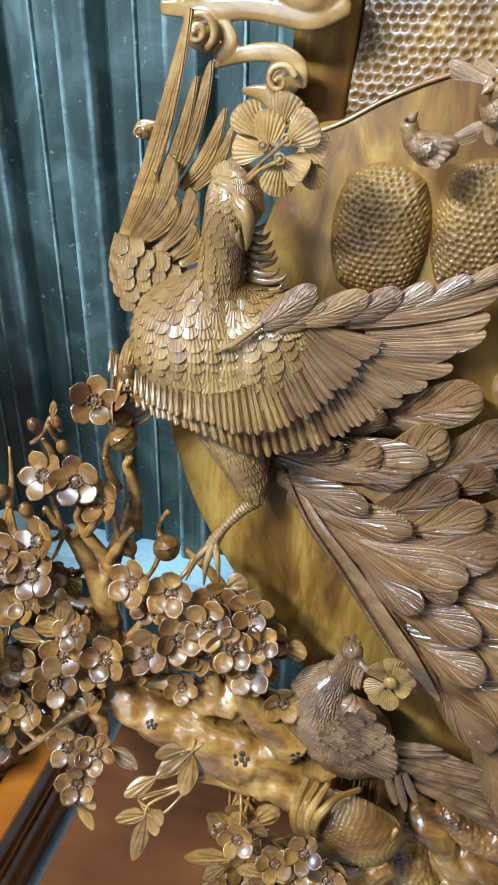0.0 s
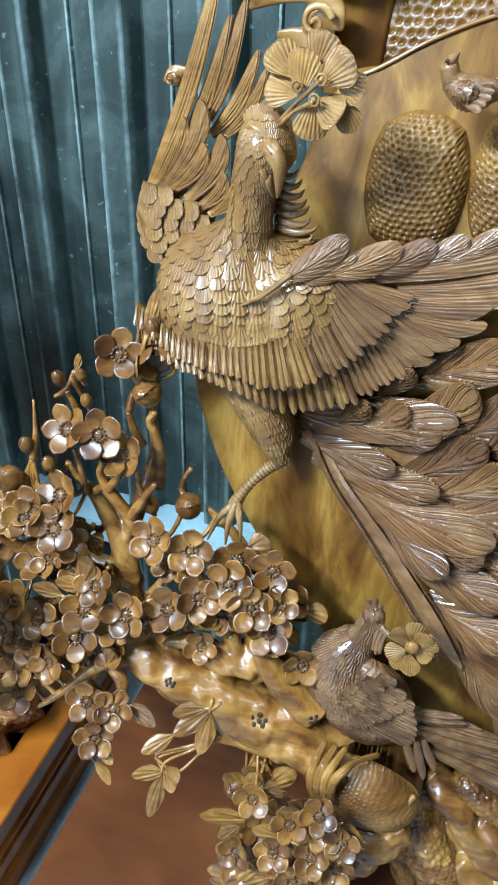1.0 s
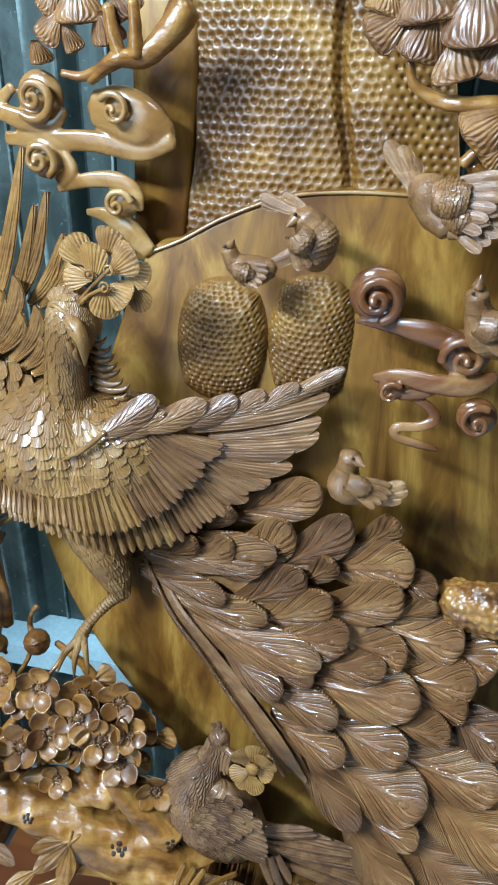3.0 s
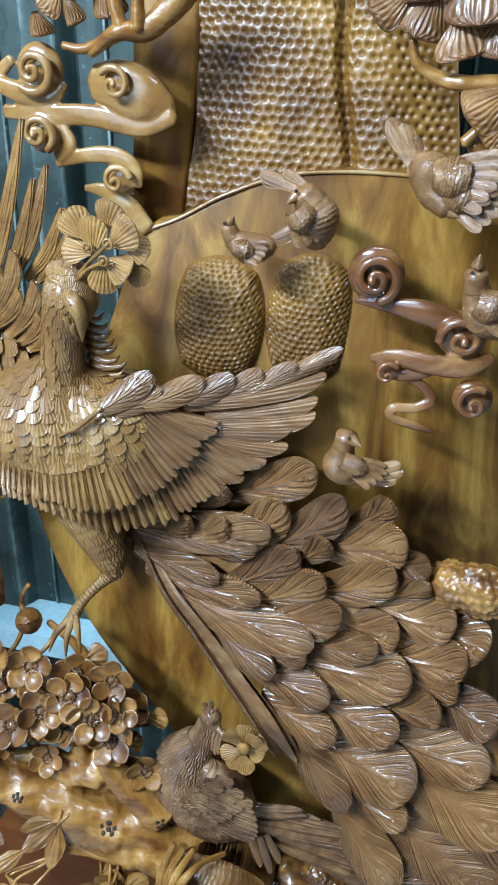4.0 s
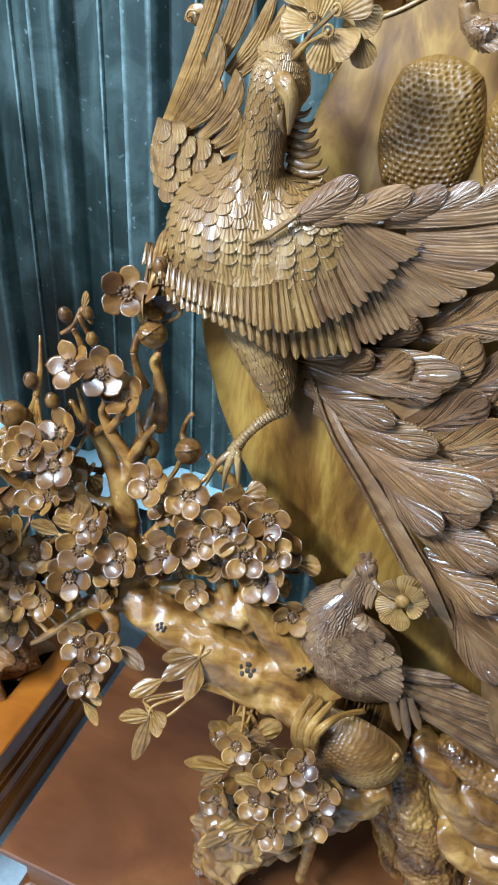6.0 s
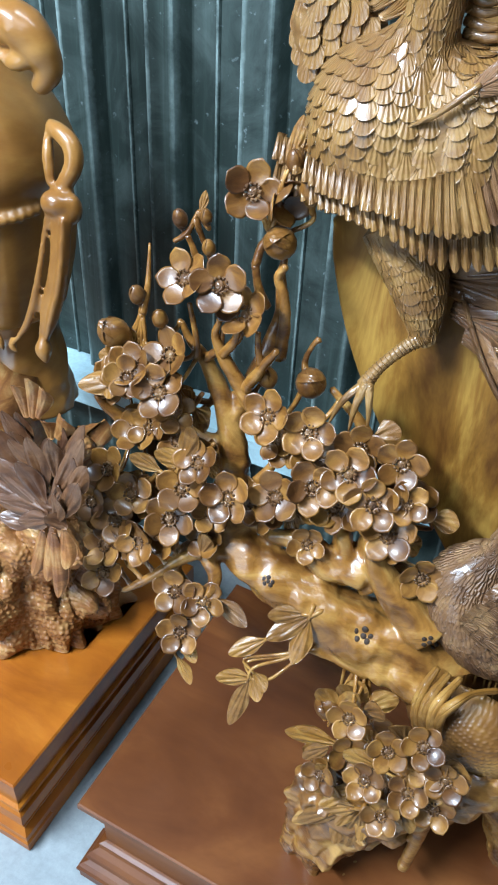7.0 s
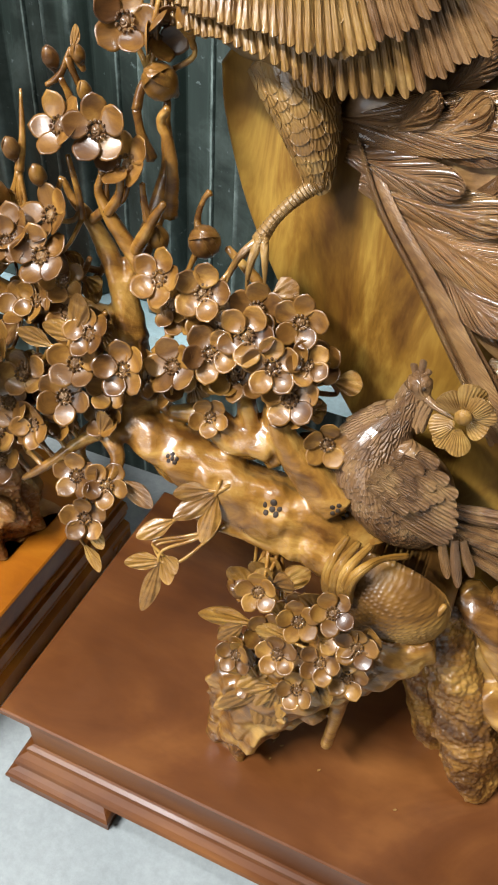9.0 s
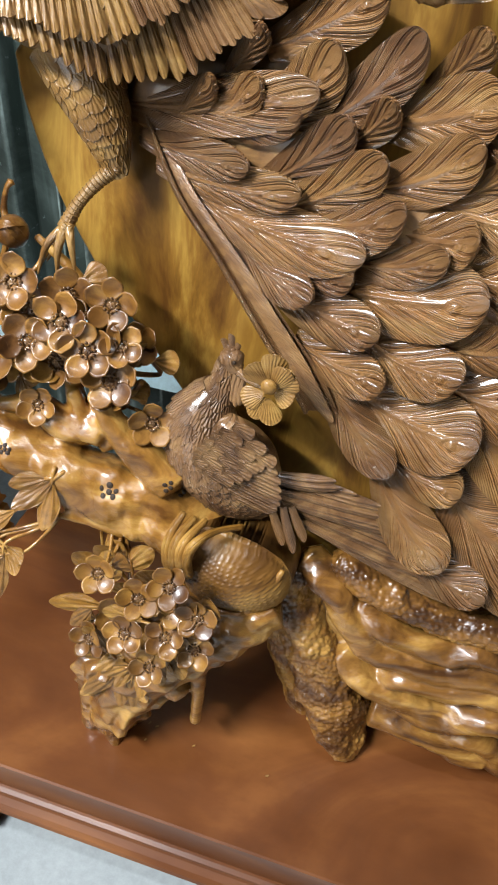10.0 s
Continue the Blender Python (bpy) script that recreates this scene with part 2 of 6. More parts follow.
def thing(name, base, label, category, group="", kind=""):
    ob = new(name)
    ob.empty_display_size = 0.05
    ob.matrix_basis = Matrix.Translation(base)
    WORLD[ob] = Matrix.Translation(base)
    return tagged(ob, label, category, group, kind)


def put(name, data, m, parent, label=""):
    """One mesh object at the world matrix m, under parent."""
    ob = new(name, data)
    if parent is not None:
        ob.parent = parent
        ob.matrix_parent_inverse = WORLD[parent].inverted()
    ob.matrix_basis = m
    WORLD[ob] = m
    return tagged(ob, label)


def part(name, geo, material, parent, label=""):
    return put(name, shape(name, geo, material), Matrix.Identity(4), parent, label)


def fused(ob, voxel, smooth=4):
    """Melts a joined mesh into one carved skin."""
    r = ob.modifiers.new("skin", "REMESH")
    r.mode, r.voxel_size, r.use_smooth_shade = "VOXEL", voxel, True
    m = ob.modifiers.new("soften", "SMOOTH")
    m.factor, m.iterations = 0.5, smooth
    return ob


def beaded(ob, pitch, high):
    """Small raised tool marks over a carved skin."""
    tex = bpy.data.textures.new("bead_marks", "VORONOI")
    tex.noise_scale = pitch
    d = ob.modifiers.new("beads", "DISPLACE")
    d.texture, d.texture_coords, d.strength, d.mid_level = tex, "LOCAL", -high, 0.5
    return ob


def join(*geos):
    verts, faces, uv, k = [], [], [], 0
    for v, f, w in geos:
        verts.extend(v)
        faces.extend([tuple(i + k for i in face) for face in f])
        uv.extend(w if w is not None else [(0.5, 0.5)] * len(v))
        k += len(v)
    return verts, faces, uv


def moved(geo, m):
    v, f, w = geo
    return [m @ Vector(p) for p in v], f, w


def spline(points, steps):
    """Smooth curve through points (rows of any width)."""
    p = np.array(points, dtype=float)
    p = np.vstack([2 * p[0] - p[1], p, 2 * p[-1] - p[-2]])
    out = []
    for i in range(1, len(p) - 2):
        for k in range(steps):
            s = k / steps
            a, b, c, d = p[i - 1], p[i], p[i + 1], p[i + 2]
            out.append(0.5 * (2 * b + (c - a) * s + (2 * a - 5 * b + 4 * c - d) * s * s + (3 * b - a - 3 * c + d) * s ** 3))
    out.append(p[-2])
    return np.array(out)


def tube_frames(points, radii, steps=5):
    rows = spline([(*p, r) for p, r in zip(points, radii)], steps)
    centre, rad = rows[:, :3], np.maximum(rows[:, 3], 0.0006)
    tangent = np.gradient(centre, axis=0)
    tangent /= np.linalg.norm(tangent, axis=1)[:, None] + 1e-12
    side = []
    ref = Vector((0, -1, 0))
    for t in tangent:
        t = Vector(t)
        s = ref - t * ref.dot(t)
        if s.length < 1e-4:
            s = t.orthogonal()
        s.normalize()
        ref = s
        side.append(s)
    return centre, rad, tangent, side


def tube(points, radii, sides=12, steps=5, rough=0.0, freq=30.0, flat=1.0, ridges=0, ridge=0.0, square=1.0):
    """A swept, tapering limb with closed ends; rough: knobs as a share of the radius; ridges: fluting round it."""
    centre, rad, tangent, side = tube_frames(points, radii, steps)
    n = len(centre)
    verts, uv = [], []
    for i in range(n):
        t, s = Vector(tangent[i]), side[i]
        b = t.cross(s)
        for k in range(sides):
            a = 2 * math.pi * k / sides
            ca, sa = math.cos(a), math.sin(a)
            d = s * (math.copysign(abs(ca) ** square, ca) * flat) + b * math.copysign(abs(sa) ** square, sa)
            r = rad[i]
            if rough:
                q = Vector(centre[i]) + d * r
                r *= 1 + rough * noise.noise(q * freq) + 0.5 * rough * noise.noise(q * freq * 2.7)
            if ridges:
                r *= 1 + ridge * math.sin(a * ridges + i * 0.25)
            verts.append(Vector(centre[i]) + d * r)
            uv.append((k / sides, i / n * 4))
    faces = [(i * sides + k, i * sides + (k + 1) % sides, (i + 1) * sides + (k + 1) % sides, (i + 1) * sides + k) for i in range(n - 1) for k in range(sides)]
    for i, sign in ((0, -1), (n - 1, 1)):
        verts.append(Vector(centre[i]) + Vector(tangent[i]) * rad[i] * 0.55 * sign)
        uv.append((0.5, 0))
        c = len(verts) - 1
        for k in range(sides):
            f = (i * sides + k, i * sides + (k + 1) % sides, c)
            faces.append(f if sign > 0 else f[::-1])
    return verts, faces, uv


def ellipsoid(centre, radii, m=None, u=16, v=10, rough=0.0, freq=40.0):
    verts, faces, uv = [], [], []
    for j in range(v + 1):
        b = math.pi * j / v
        for i in range(u):
            a = 2 * math.pi * i / u
            p = Vector((radii[0] * math.sin(b) * math.cos(a), radii[1] * math.sin(b) * math.sin(a), radii[2] * math.cos(b)))
            if m is not None:
                p = m @ p
            q = p + Vector(centre)
            if rough:
                q += p * rough * noise.noise(q * freq)
            verts.append(q)
            uv.append((i / u, j / v * 3))
    for j in range(v):
        for i in range(u):
            faces.append((j * u + i, (j + 1) * u + i, (j + 1) * u + (i + 1) % u, j * u + (i + 1) % u))
    return verts, faces, uv


def blade(tip=0.55, base=0.3, cup=0.25, rib=0.05, lift=0.12, groove=0.012, nu=10, nv=16, point=2.0, thick=0.03, teeth=0, flow=0.0, bend=0.0, lines=(-0.5, -0.22, 0.2, 0.46), fanned=(0.2, 0.9)):
    """A carved feather, petal or leaf of unit length and width: grows along +Y, faces +Z. tip: where it is widest."""
    verts, uv, faces = [], [], []
    for layer in (0, 1):
        for j in range(nv + 1):
            v = 1 - (1 - j / nv) ** 2.0
            w = base + (1 - base) * math.sin(min(v / tip, 1) * math.pi / 2) ** 1.3
            if v > tip:
                w *= max(1 - ((v - tip) / (1 - tip)) ** point, 0.0) ** (1 / point if point > 1.5 else 0.9)
            for i in range(nu + 1):
                u = 2 * i / nu - 1
                z = -cup * u * u * (w * w) + rib * math.exp(-(u / 0.16) ** 2) * (1 - 0.7 * v) + lift * v * v
                z += groove * math.sin(9 * abs(u) - 16 * v) * (1 if abs(u) > 0.18 else 0.2)
                if flow:
                    for k in lines:
                        z -= flow * math.exp(-((u - k * (fanned[0] + fanned[1] * v * v)) / 0.07) ** 2) * math.sin(min(v * 1.05, 1) * math.pi)
                    z += 0.6 * flow * math.exp(-(((u - 0.3) / 0.16) ** 2 + ((v - 0.74) / 0.07) ** 2))
                if teeth:
                    z += 0.022 * math.cos(u * math.pi * teeth) * v
                edge = abs(u) ** 4
                z -= layer * thick * (1 - 0.6 * edge)
                x = 0.5 * u * w + 2 * bend * (v - v * v)
                y = v
                verts.append((x, y, z * 0.5))
                uv.append((0.5 + 0.5 * u * w, v))
    n = (nu + 1) * (nv + 1)
    at = lambda layer, j, i: layer * n + j * (nu + 1) + i
    for j in range(nv):
        for i in range(nu):
            faces.append((at(0, j, i), at(0, j, i + 1), at(0, j + 1, i + 1), at(0, j + 1, i)))
            faces.append((at(1, j, i), at(1, j + 1, i), at(1, j + 1, i + 1), at(1, j, i + 1)))
        for i, flip in ((0, True), (nu, False)):
            f = (at(0, j, i), at(1, j, i), at(1, j + 1, i), at(0, j + 1, i))
            faces.append(f[::-1] if not flip else f)
    for j, flip in ((0, False), (nv, True)):
        for i in range(nu):
            f = (at(0, j, i), at(1, j, i), at(1, j, i + 1), at(0, j, i + 1))
            faces.append(f if flip else f[::-1])
    return verts, faces, uv


def plume_geo(bend, cup=0.22, lift=0.16, tip=0.64, base=0.45, flute=0.12, thick=0.10, nu=96, nv=110):
    """A carved tail feather: curved midrib, pairs of grooves that peel off it and sweep out to the rim, a hooked eye near the tip."""
    verts, uv, faces = [], [], []
    for j in range(nv + 1):
        v = 1 - (1 - j / nv) ** 1.25
        w = base + (1 - base) * math.sin(min(v / tip, 1) * math.pi / 2)
        if v > tip:
            w *= math.sqrt(max(1 - ((v - tip) / (1 - tip)) ** 2.2, 0.0))
        for i in range(nu + 1):
            u = 2 * i / nu - 1
            a = abs(u)
            run = v - 0.55 * a ** 0.75
            z = -cup * a * a * w * w + lift * v * v
            z += 0.055 * math.exp(-(u / 0.055) ** 2) * (1 - v ** 4) - 0.035 * math.exp(-((a - 0.13) / 0.05) ** 2) * (1 - v ** 2)
            grow = min(max((a - 0.10) * 6, 0.0), 1.0) * (1 - 0.6 * a ** 6)
            for k in ((0.05, 0.10, 0.24, 0.29, 0.40, 0.45, 0.58, 0.63) if u > 0 else (0.05, 0.22, 0.27, 0.44, 0.49, 0.64)):
                z -= flute * grow * math.exp(-((run - k) / 0.016) ** 2)
            z += 0.020 * grow * math.cos((run - 0.145) * math.tau / 0.20) * (1 - v)
            r = math.hypot((u - 0.14) / 0.16, (v - 0.80) / 0.055)
            z += 0.05 * math.exp(-(r / 0.5) ** 2) - 0.04 * math.exp(-((r - 1.0) / 0.25) ** 2)
            verts.append((0.5 * u * w + 2 * bend * (v - v * v), v, z * 0.5))
            uv.append((0.5 + 0.5 * u, v))
    at = lambda j, i: j * (nu + 1) + i
    faces = [(at(j, i), at(j, i + 1), at(j + 1, i + 1), at(j + 1, i)) for j in range(nv) for i in range(nu)]
    ring = [at(0, i) for i in range(nu + 1)] + [at(j, nu) for j in range(1, nv + 1)] + [at(nv, i) for i in range(nu - 1, -1, -1)] + [at(j, 0) for j in range(nv - 1, 0, -1)]
    k = len(verts)
    for r in ring:
        x, y, z = verts[r]
        verts.append((x * 0.98, y * 0.992, z - thick))
        uv.append(uv[r])
    n = len(ring)
    faces += [(ring[a], k + a, k + (a + 1) % n, ring[(a + 1) % n]) for a in range(n)]
    return verts, faces, uv


def along(base, end, width, normal=(0, -1, 0.25), deep=None, roll=0.0):
    """The matrix that lays a unit blade from base to end with the given width, its face towards normal."""
    a, b = Vector(base), Vector(end)
    y = b - a
    length = y.length
    y.normalize()
    z = Vector(normal)
    z = z - y * z.dot(y)
    z.normalize()
    x = y.cross(z)
    rot = Matrix((x, y, z)).transposed()
    if roll:
        rot = rot @ Euler((0, radians(roll), 0)).to_matrix()
    deep = deep or width
    return Matrix.Translation(a) @ rot.to_4x4() @ Matrix.Diagonal((width, length, deep, 1))


def extrude(outline, front, depth, bevel=0.006):
    """A board: outline rows of (x, z), front(x, z) gives its face's y; rounded front arris."""
    pts = np.array(outline, dtype=float)
    c = pts.mean(axis=0)
    n = len(pts)
    tangent = np.roll(pts, -1, axis=0) - np.roll(pts, 1, axis=0)
    normal = np.stack([tangent[:, 1], -tangent[:, 0]], axis=1)
    normal /= np.linalg.norm(normal, axis=1)[:, None]
    if ((pts - c) * normal).sum() < 0:
        normal = -normal
    verts, faces, uv = [], [], []
    for inset, back in ((bevel, 0.0), (bevel * 0.3, bevel * 0.3), (0.0, bevel), (0.0, depth)):
        for p, q in zip(pts, normal):
            x, z = p - q * inset
            verts.append((x, front(x, z) + back, z))
            uv.append((x, z))
    for k in range(3):
        for i in range(n):
            j = (i + 1) % n
            faces.append((k * n + i, k * n + j, (k + 1) * n + j, (k + 1) * n + i))
    faces.append(tuple(range(n))[::-1])
    faces.append(tuple(range(3 * n, 4 * n)))
    return verts, faces, uv


def box(x0, y0, z0, x1, y1, z1):
    v = [(x, y, z) for z in (z0, z1) for y in (y0, y1) for x in (x0, x1)]
    f = [(0, 2, 3, 1), (4, 5, 7, 6), (0, 1, 5, 4), (2, 6, 7, 3), (0, 4, 6, 2), (1, 3, 7, 5)]
    return v, f, None


def flatten(ob):
    ob.data.polygons.foreach_set("use_smooth", [False] * len(ob.data.polygons))
    return ob


def board_profile(x0, y0, x1, y1, steps):
    """A plinth's moulded run round a rectangle: steps of (z, outward) from top to bottom."""
    verts, faces = [], []
    for z, o in steps:
        verts += [(x0 - o, y0 - o, z), (x1 + o, y0 - o, z), (x1 + o, y1 + o, z), (x0 - o, y1 + o, z)]
    for k in range(len(steps) - 1):
        for i in range(4):
            j = (i + 1) % 4
            faces.append((k * 4 + i, (k + 1) * 4 + i, (k + 1) * 4 + j, k * 4 + j))
    faces.append((0, 1, 2, 3))
    m = len(verts)
    faces.append((m - 1, m - 2, m - 3, m - 4))
    return verts, faces, None


# ---- the room ----
flatten(tagged(part("floor", box(-4, -4, -0.1, 4, 1.4, 0.0), FLOOR, None), "grey-blue smooth concrete shop floor", "floor", kind="structure"))
for wall_name, dims in (("wall_west", (-4.1, -4, 0, -4, 1.4, 3.1)), ("wall_east", (4, -4, 0, 4.1, 1.4, 3.1)), ("wall_south", (-4, -4.1, 0, 4, -4, 3.1)), ("wall_north", (-4, 1.3, 0, 4, 1.4, 3.1))):
    flatten(tagged(part(wall_name, box(*dims), PLASTER, None), "plain grey plastered wall of the show room", "wall", kind="structure"))
flatten(tagged(part("ceiling", box(-4.1, -4.1, 3.1, 4.1, 1.4, 3.2), PLASTER, None), "plain pale ceiling of the show room", "ceiling", kind="structure"))


def rib_sheet():
    """Trapezoid ribs, 0.175 m apart."""
    verts, faces = [], []
    xs = []
    x = -4.0 + 0.0125
    while x < 3.9:
        for dx, y in ((0.0, 1.180), (0.003, 1.178), (0.013, 1.148), (0.016, 1.146), (0.064, 1.146), (0.067, 1.148), (0.084, 1.178), (0.087, 1.180), (0.126, 1.181), (0.129, 1.176), (0.133, 1.176), (0.136, 1.181)):
            xs.append((x + dx, y))
        x += 0.175
    zs = [0.49, 0.8, 1.2, 1.6, 2.0, 2.5, 3.1]
    for back in (0.0, 0.004):
        for z in zs:
            for px, py in xs:
                verts.append((px, py + back + 0.002 * math.sin(px * 3 + z * 2), z))
    n, m = len(xs), len(zs)
    for b in (0, 1):
        for j in range(m - 1):
            for i in range(n - 1):
                k = b * n * m + j * n + i
                f = (k, k + 1, k + n + 1, k + n)
                faces.append(f if b == 0 else f[::-1])
    for i in range(n - 1):
        faces.append((i, n * m + i, n * m + i + 1, i + 1))
    return verts, faces, None


flatten(tagged(part("wall_sheet", rib_sheet(), SHEET, None), "dark green ribbed metal sheet wall with pale dust streaks and painted rib highlights", "wall", kind="structure"))
flatten(tagged(part("kerb", box(-4, 1.075, 0.435, 4, 1.30, 0.488), KERB, None), "pale blue rendered ledge under the metal sheet", "ledge", kind="structure"))
flatten(tagged(part("wall_base", box(-4, 1.19, 0.0, 4, 1.30, 0.435), SHEET, None), "dark dusty green base wall under the ledge", "wall", kind="structure"))

# ---- the two plinths ----


def plinth(name, x0, y0, x1, y1, steps, body_steps, feet, material, label, inset=0.0):
    t = thing(name, ((x0 + x1) / 2, (y0 + y1) / 2, 0), label, "plinth")
    flatten(part("top_board", board_profile(x0, y0, x1, y1, steps), material, t))
    flatten(part("moulding", board_profile(x0 + inset, y0, x1 - inset, y1, body_steps), material, t))
    for fx, fy, sx, sy in feet:
        flatten(part("foot", board_profile(fx, fy, fx + sx, fy + sy, [(0.041, -0.014), (0.039, -0.006), (0.034, 0.0), (0.028, 0.003), (0.022, 0.003), (0.018, 0.0), (0.0, 0.0)]), material, t))
    return t


plinth("mahogany_plinth", -0.533, 0.449, 0.72, 0.98, [(0.191, -0.003), (0.189, 0.0), (0.178, 0.0), (0.174, -0.006)],
       [(0.176, -0.012), (0.094, -0.012), (0.091, -0.009), (0.088, -0.003), (0.084, -0.002), (0.081, -0.005), (0.076, -0.002), (0.070, 0.007), (0.063, 0.013), (0.056, 0.015), (0.049, 0.012), (0.043, 0.004), (0.042, -0.01)],
       ((-0.530, 0.425, 0.19, 0.07), (0.527, 0.425, 0.19, 0.07), (-0.530, 0.92, 0.19, 0.07), (0.527, 0.92, 0.19, 0.07)), MAHOGANY, "red-brown polished mahogany plinth with an overhanging top and moulded base", 0.028)
plinth("orange_plinth", -1.75, 0.422, -0.638, 0.98, [(0.191, -0.003), (0.188, 0.0), (0.140, 0.0), (0.138, 0.001)],
       [(0.139, 0.0), (0.134, 0.006), (0.128, 0.007), (0.118, -0.001), (0.108, 0.006), (0.088, 0.008), (0.084, 0.004), (0.078, 0.006), (0.06, 0.0), (0.045, 0.008), (0.004, 0.009), (0.003, 0.0)],
       ((-1.75, 0.414, 0.2, 0.06), (-0.83, 0.414, 0.2, 0.06), (-1.75, 0.92, 0.2, 0.06), (-0.83, 0.92, 0.2, 0.06)), ORANGE, "glossy orange-stained wooden plinth with stepped moulding")

# ---- the carving ----
carving = thing("bird_and_blossom_carving", (0.1, 0.7, 0.191), "golden varnished wood carving of a long-tailed bird and blossom tree", "carving")


def slab_y(x, z):
    return 0.814 + 0.19 * (z - 1.0) + 0.40 * max(0.0, x - 0.03) * min(max((1.44 - z) / 0.14, 0.0), 1.0)


# back board: smooth golden slab with a rounded rim
rim = spline([(-0.353, 0.824, 1.053), (-0.343, 0.815, 1.003), (-0.305, 0.798, 0.914), (-0.246, 0.781, 0.824), (-0.169, 0.764, 0.736), (-0.105, 0.748, 0.655), (-0.10, 0, 0.60), (0.0, 0, 0.50), (0.12, 0, 0.42), (0.40, 0, 0.42), (0.47, 0, 0.80), (0.46, 0, 1.20), (0.40, 0, 1.40), (0.145, 0.905, 1.479), (0.090, 0.905, 1.481), (0.028, 0.905, 1.479), (-0.036, 0.903, 1.469), (-0.101, 0.898, 1.444), (-0.155, 0.893, 1.415), (-0.196, 0.890, 1.397), (-0.235, 0, 1.30), (-0.275, 0, 1.16)], 6)
part("back_board", extrude([(p[0], p[2]) for p in rim], slab_y, 0.06), GOLD, carving, "smooth golden-brown board with a rounded rim")

# thin pale tube laid on the top rim in place of its bevel highlight
part("board_edge", tube([(0.145, 0.904, 1.478), (0.090, 0.904, 1.480), (0.028, 0.904, 1.478), (-0.036, 0.902, 1.469), (-0.101, 0.897, 1.444), (-0.155, 0.892, 1.414), (-0.196, 0.888, 1.397)], [0.0022] * 7, 8, 6, 0.1, 30), SCROLL, carving, "pale glossy tube drawn as a highlight along the board rim")


def dimpled(nx, nz, place, depth, pitch, seed, lumps=0.0):
    """A sheet of place(u, v) -> point, pushed in along its normal by gouged pits, closed behind by a skirt."""
    rng = np.random.default_rng(seed)
    grid = np.array([[place(i / nx, j / nz) for i in range(nx + 1)] for j in range(nz + 1)])
    du = np.gradient(grid, axis=1)
    dv = np.gradient(grid, axis=0)
    nrm = np.cross(du, dv)
    nrm /= np.linalg.norm(nrm, axis=2)[:, :, None] + 1e-12
    flip = np.where(nrm[:, :, 1:2] > 0, -1.0, 1.0)
    nrm = nrm * flip
    arc_u = np.cumsum(np.linalg.norm(du, axis=2), axis=1)
    arc_v = np.cumsum(np.linalg.norm(dv, axis=2), axis=0)
    a, b = arc_u / pitch, arc_v / (pitch * 0.87)
    best, cell = np.full(a.shape, 9.0), np.zeros(a.shape)
    for dj in (-1, 0, 1):
        for di in (-1, 0, 1):
            row = np.floor(b) + dj
            shift = 0.5 * (row % 2)
            col = np.floor(a - shift) + di
            h1, h2 = np.sin(col * 12.9 + row * 78.2 + seed) * 43.7, np.sin(col * 39.3 + row * 11.1 + seed) * 24.6
            h1, h2 = h1 - np.floor(h1), h2 - np.floor(h2)
            d2 = (a - shift - col - 0.5 - 0.34 * (h1 - 0.5)) ** 2 + (b - row - 0.5 - 0.34 * (h2 - 0.5)) ** 2
            cell = np.where(d2 < best, h1, cell)
            best = np.minimum(best, d2)
    pit = np.exp(-best / 0.075) * (0.6 + 0.6 * cell)
    uu, vv = np.meshgrid(np.linspace(0, 1, nx + 1), np.linspace(0, 1, nz + 1))
    pit *= np.clip(np.minimum(np.minimum(uu, 1 - uu), np.minimum(vv, 1 - vv)) / 0.03, 0, 1)
    out = grid - nrm * (depth * pit)[:, :, None]
    verts = out.reshape(-1, 3).tolist()
    uv = [(i / nx, j / nz) for j in range(nz + 1) for i in range(nx + 1)]
    faces = [(j * (nx + 1) + i, j * (nx + 1) + i + 1, (j + 1) * (nx + 1) + i + 1, (j + 1) * (nx + 1) + i) for j in range(nz) for i in range(nx)]
    ring = [i for i in range(nx + 1)] + [j * (nx + 1) + nx for j in range(1, nz + 1)] + [nz * (nx + 1) + i for i in range(nx - 1, -1, -1)] + [j * (nx + 1) for j in range(nz - 1, 0, -1)]
    k = len(verts)
    for r in ring:
        x, y, z = verts[r]
        verts.append((x, y + 0.05, z))
        uv.append(uv[r])
    for a in range(len(ring)):
        b = (a + 1) % len(ring)
        faces.append((ring[a], ring[b], k + b, k + a))
    return verts, faces, uv


def upper_slab(u, v):
    left = -0.175 + 0.03 * math.sin(v * 5) - 0.02 * v
    right = 0.158 - 0.03 * v + 0.007 * math.sin(v * 9)
    x = left + (right - left) * u
    z = 1.385 + 0.48 * v
    y = slab_y(x, z) + 0.036 - 0.018 * math.sin(math.pi * u) - 0.012 * math.exp(-((u - 0.75) / 0.12) ** 2)
    y += 0.016 * math.exp(-((u - 0.60 - 0.02 * math.sin(v * 12)) / 0.018) ** 2)
    return (x, y, z)


part("dimpled_slab", dimpled(230, 300, upper_slab, 0.0042, 0.0115, 3), COMB, carving, "golden slab covered in gouged dimples")
part("slab_margin", extrude([(-0.225, 1.38), (-0.160, 1.38), (-0.150, 1.60), (-0.165, 1.86), (-0.25, 1.86), (-0.232, 1.62)], lambda x, z: slab_y(x, z) + 0.03, 0.05), GOLD, carving)


def mound(cx, cz, rx, rz, high):
    def place(u, v):
        a, b = 2 * u - 1, 2 * v - 1
        a2, b2 = a * math.sqrt(1 - 0.42 * b * b), b * math.sqrt(1 - 0.42 * a * a)
        x, z = cx + rx * a2, cz + rz * b2
        h = max(1 - max(abs(a), abs(b)) ** 3.2, 0.0) ** 0.6
        return (x, slab_y(x, z) + 0.004 - high * h, z)
    return place


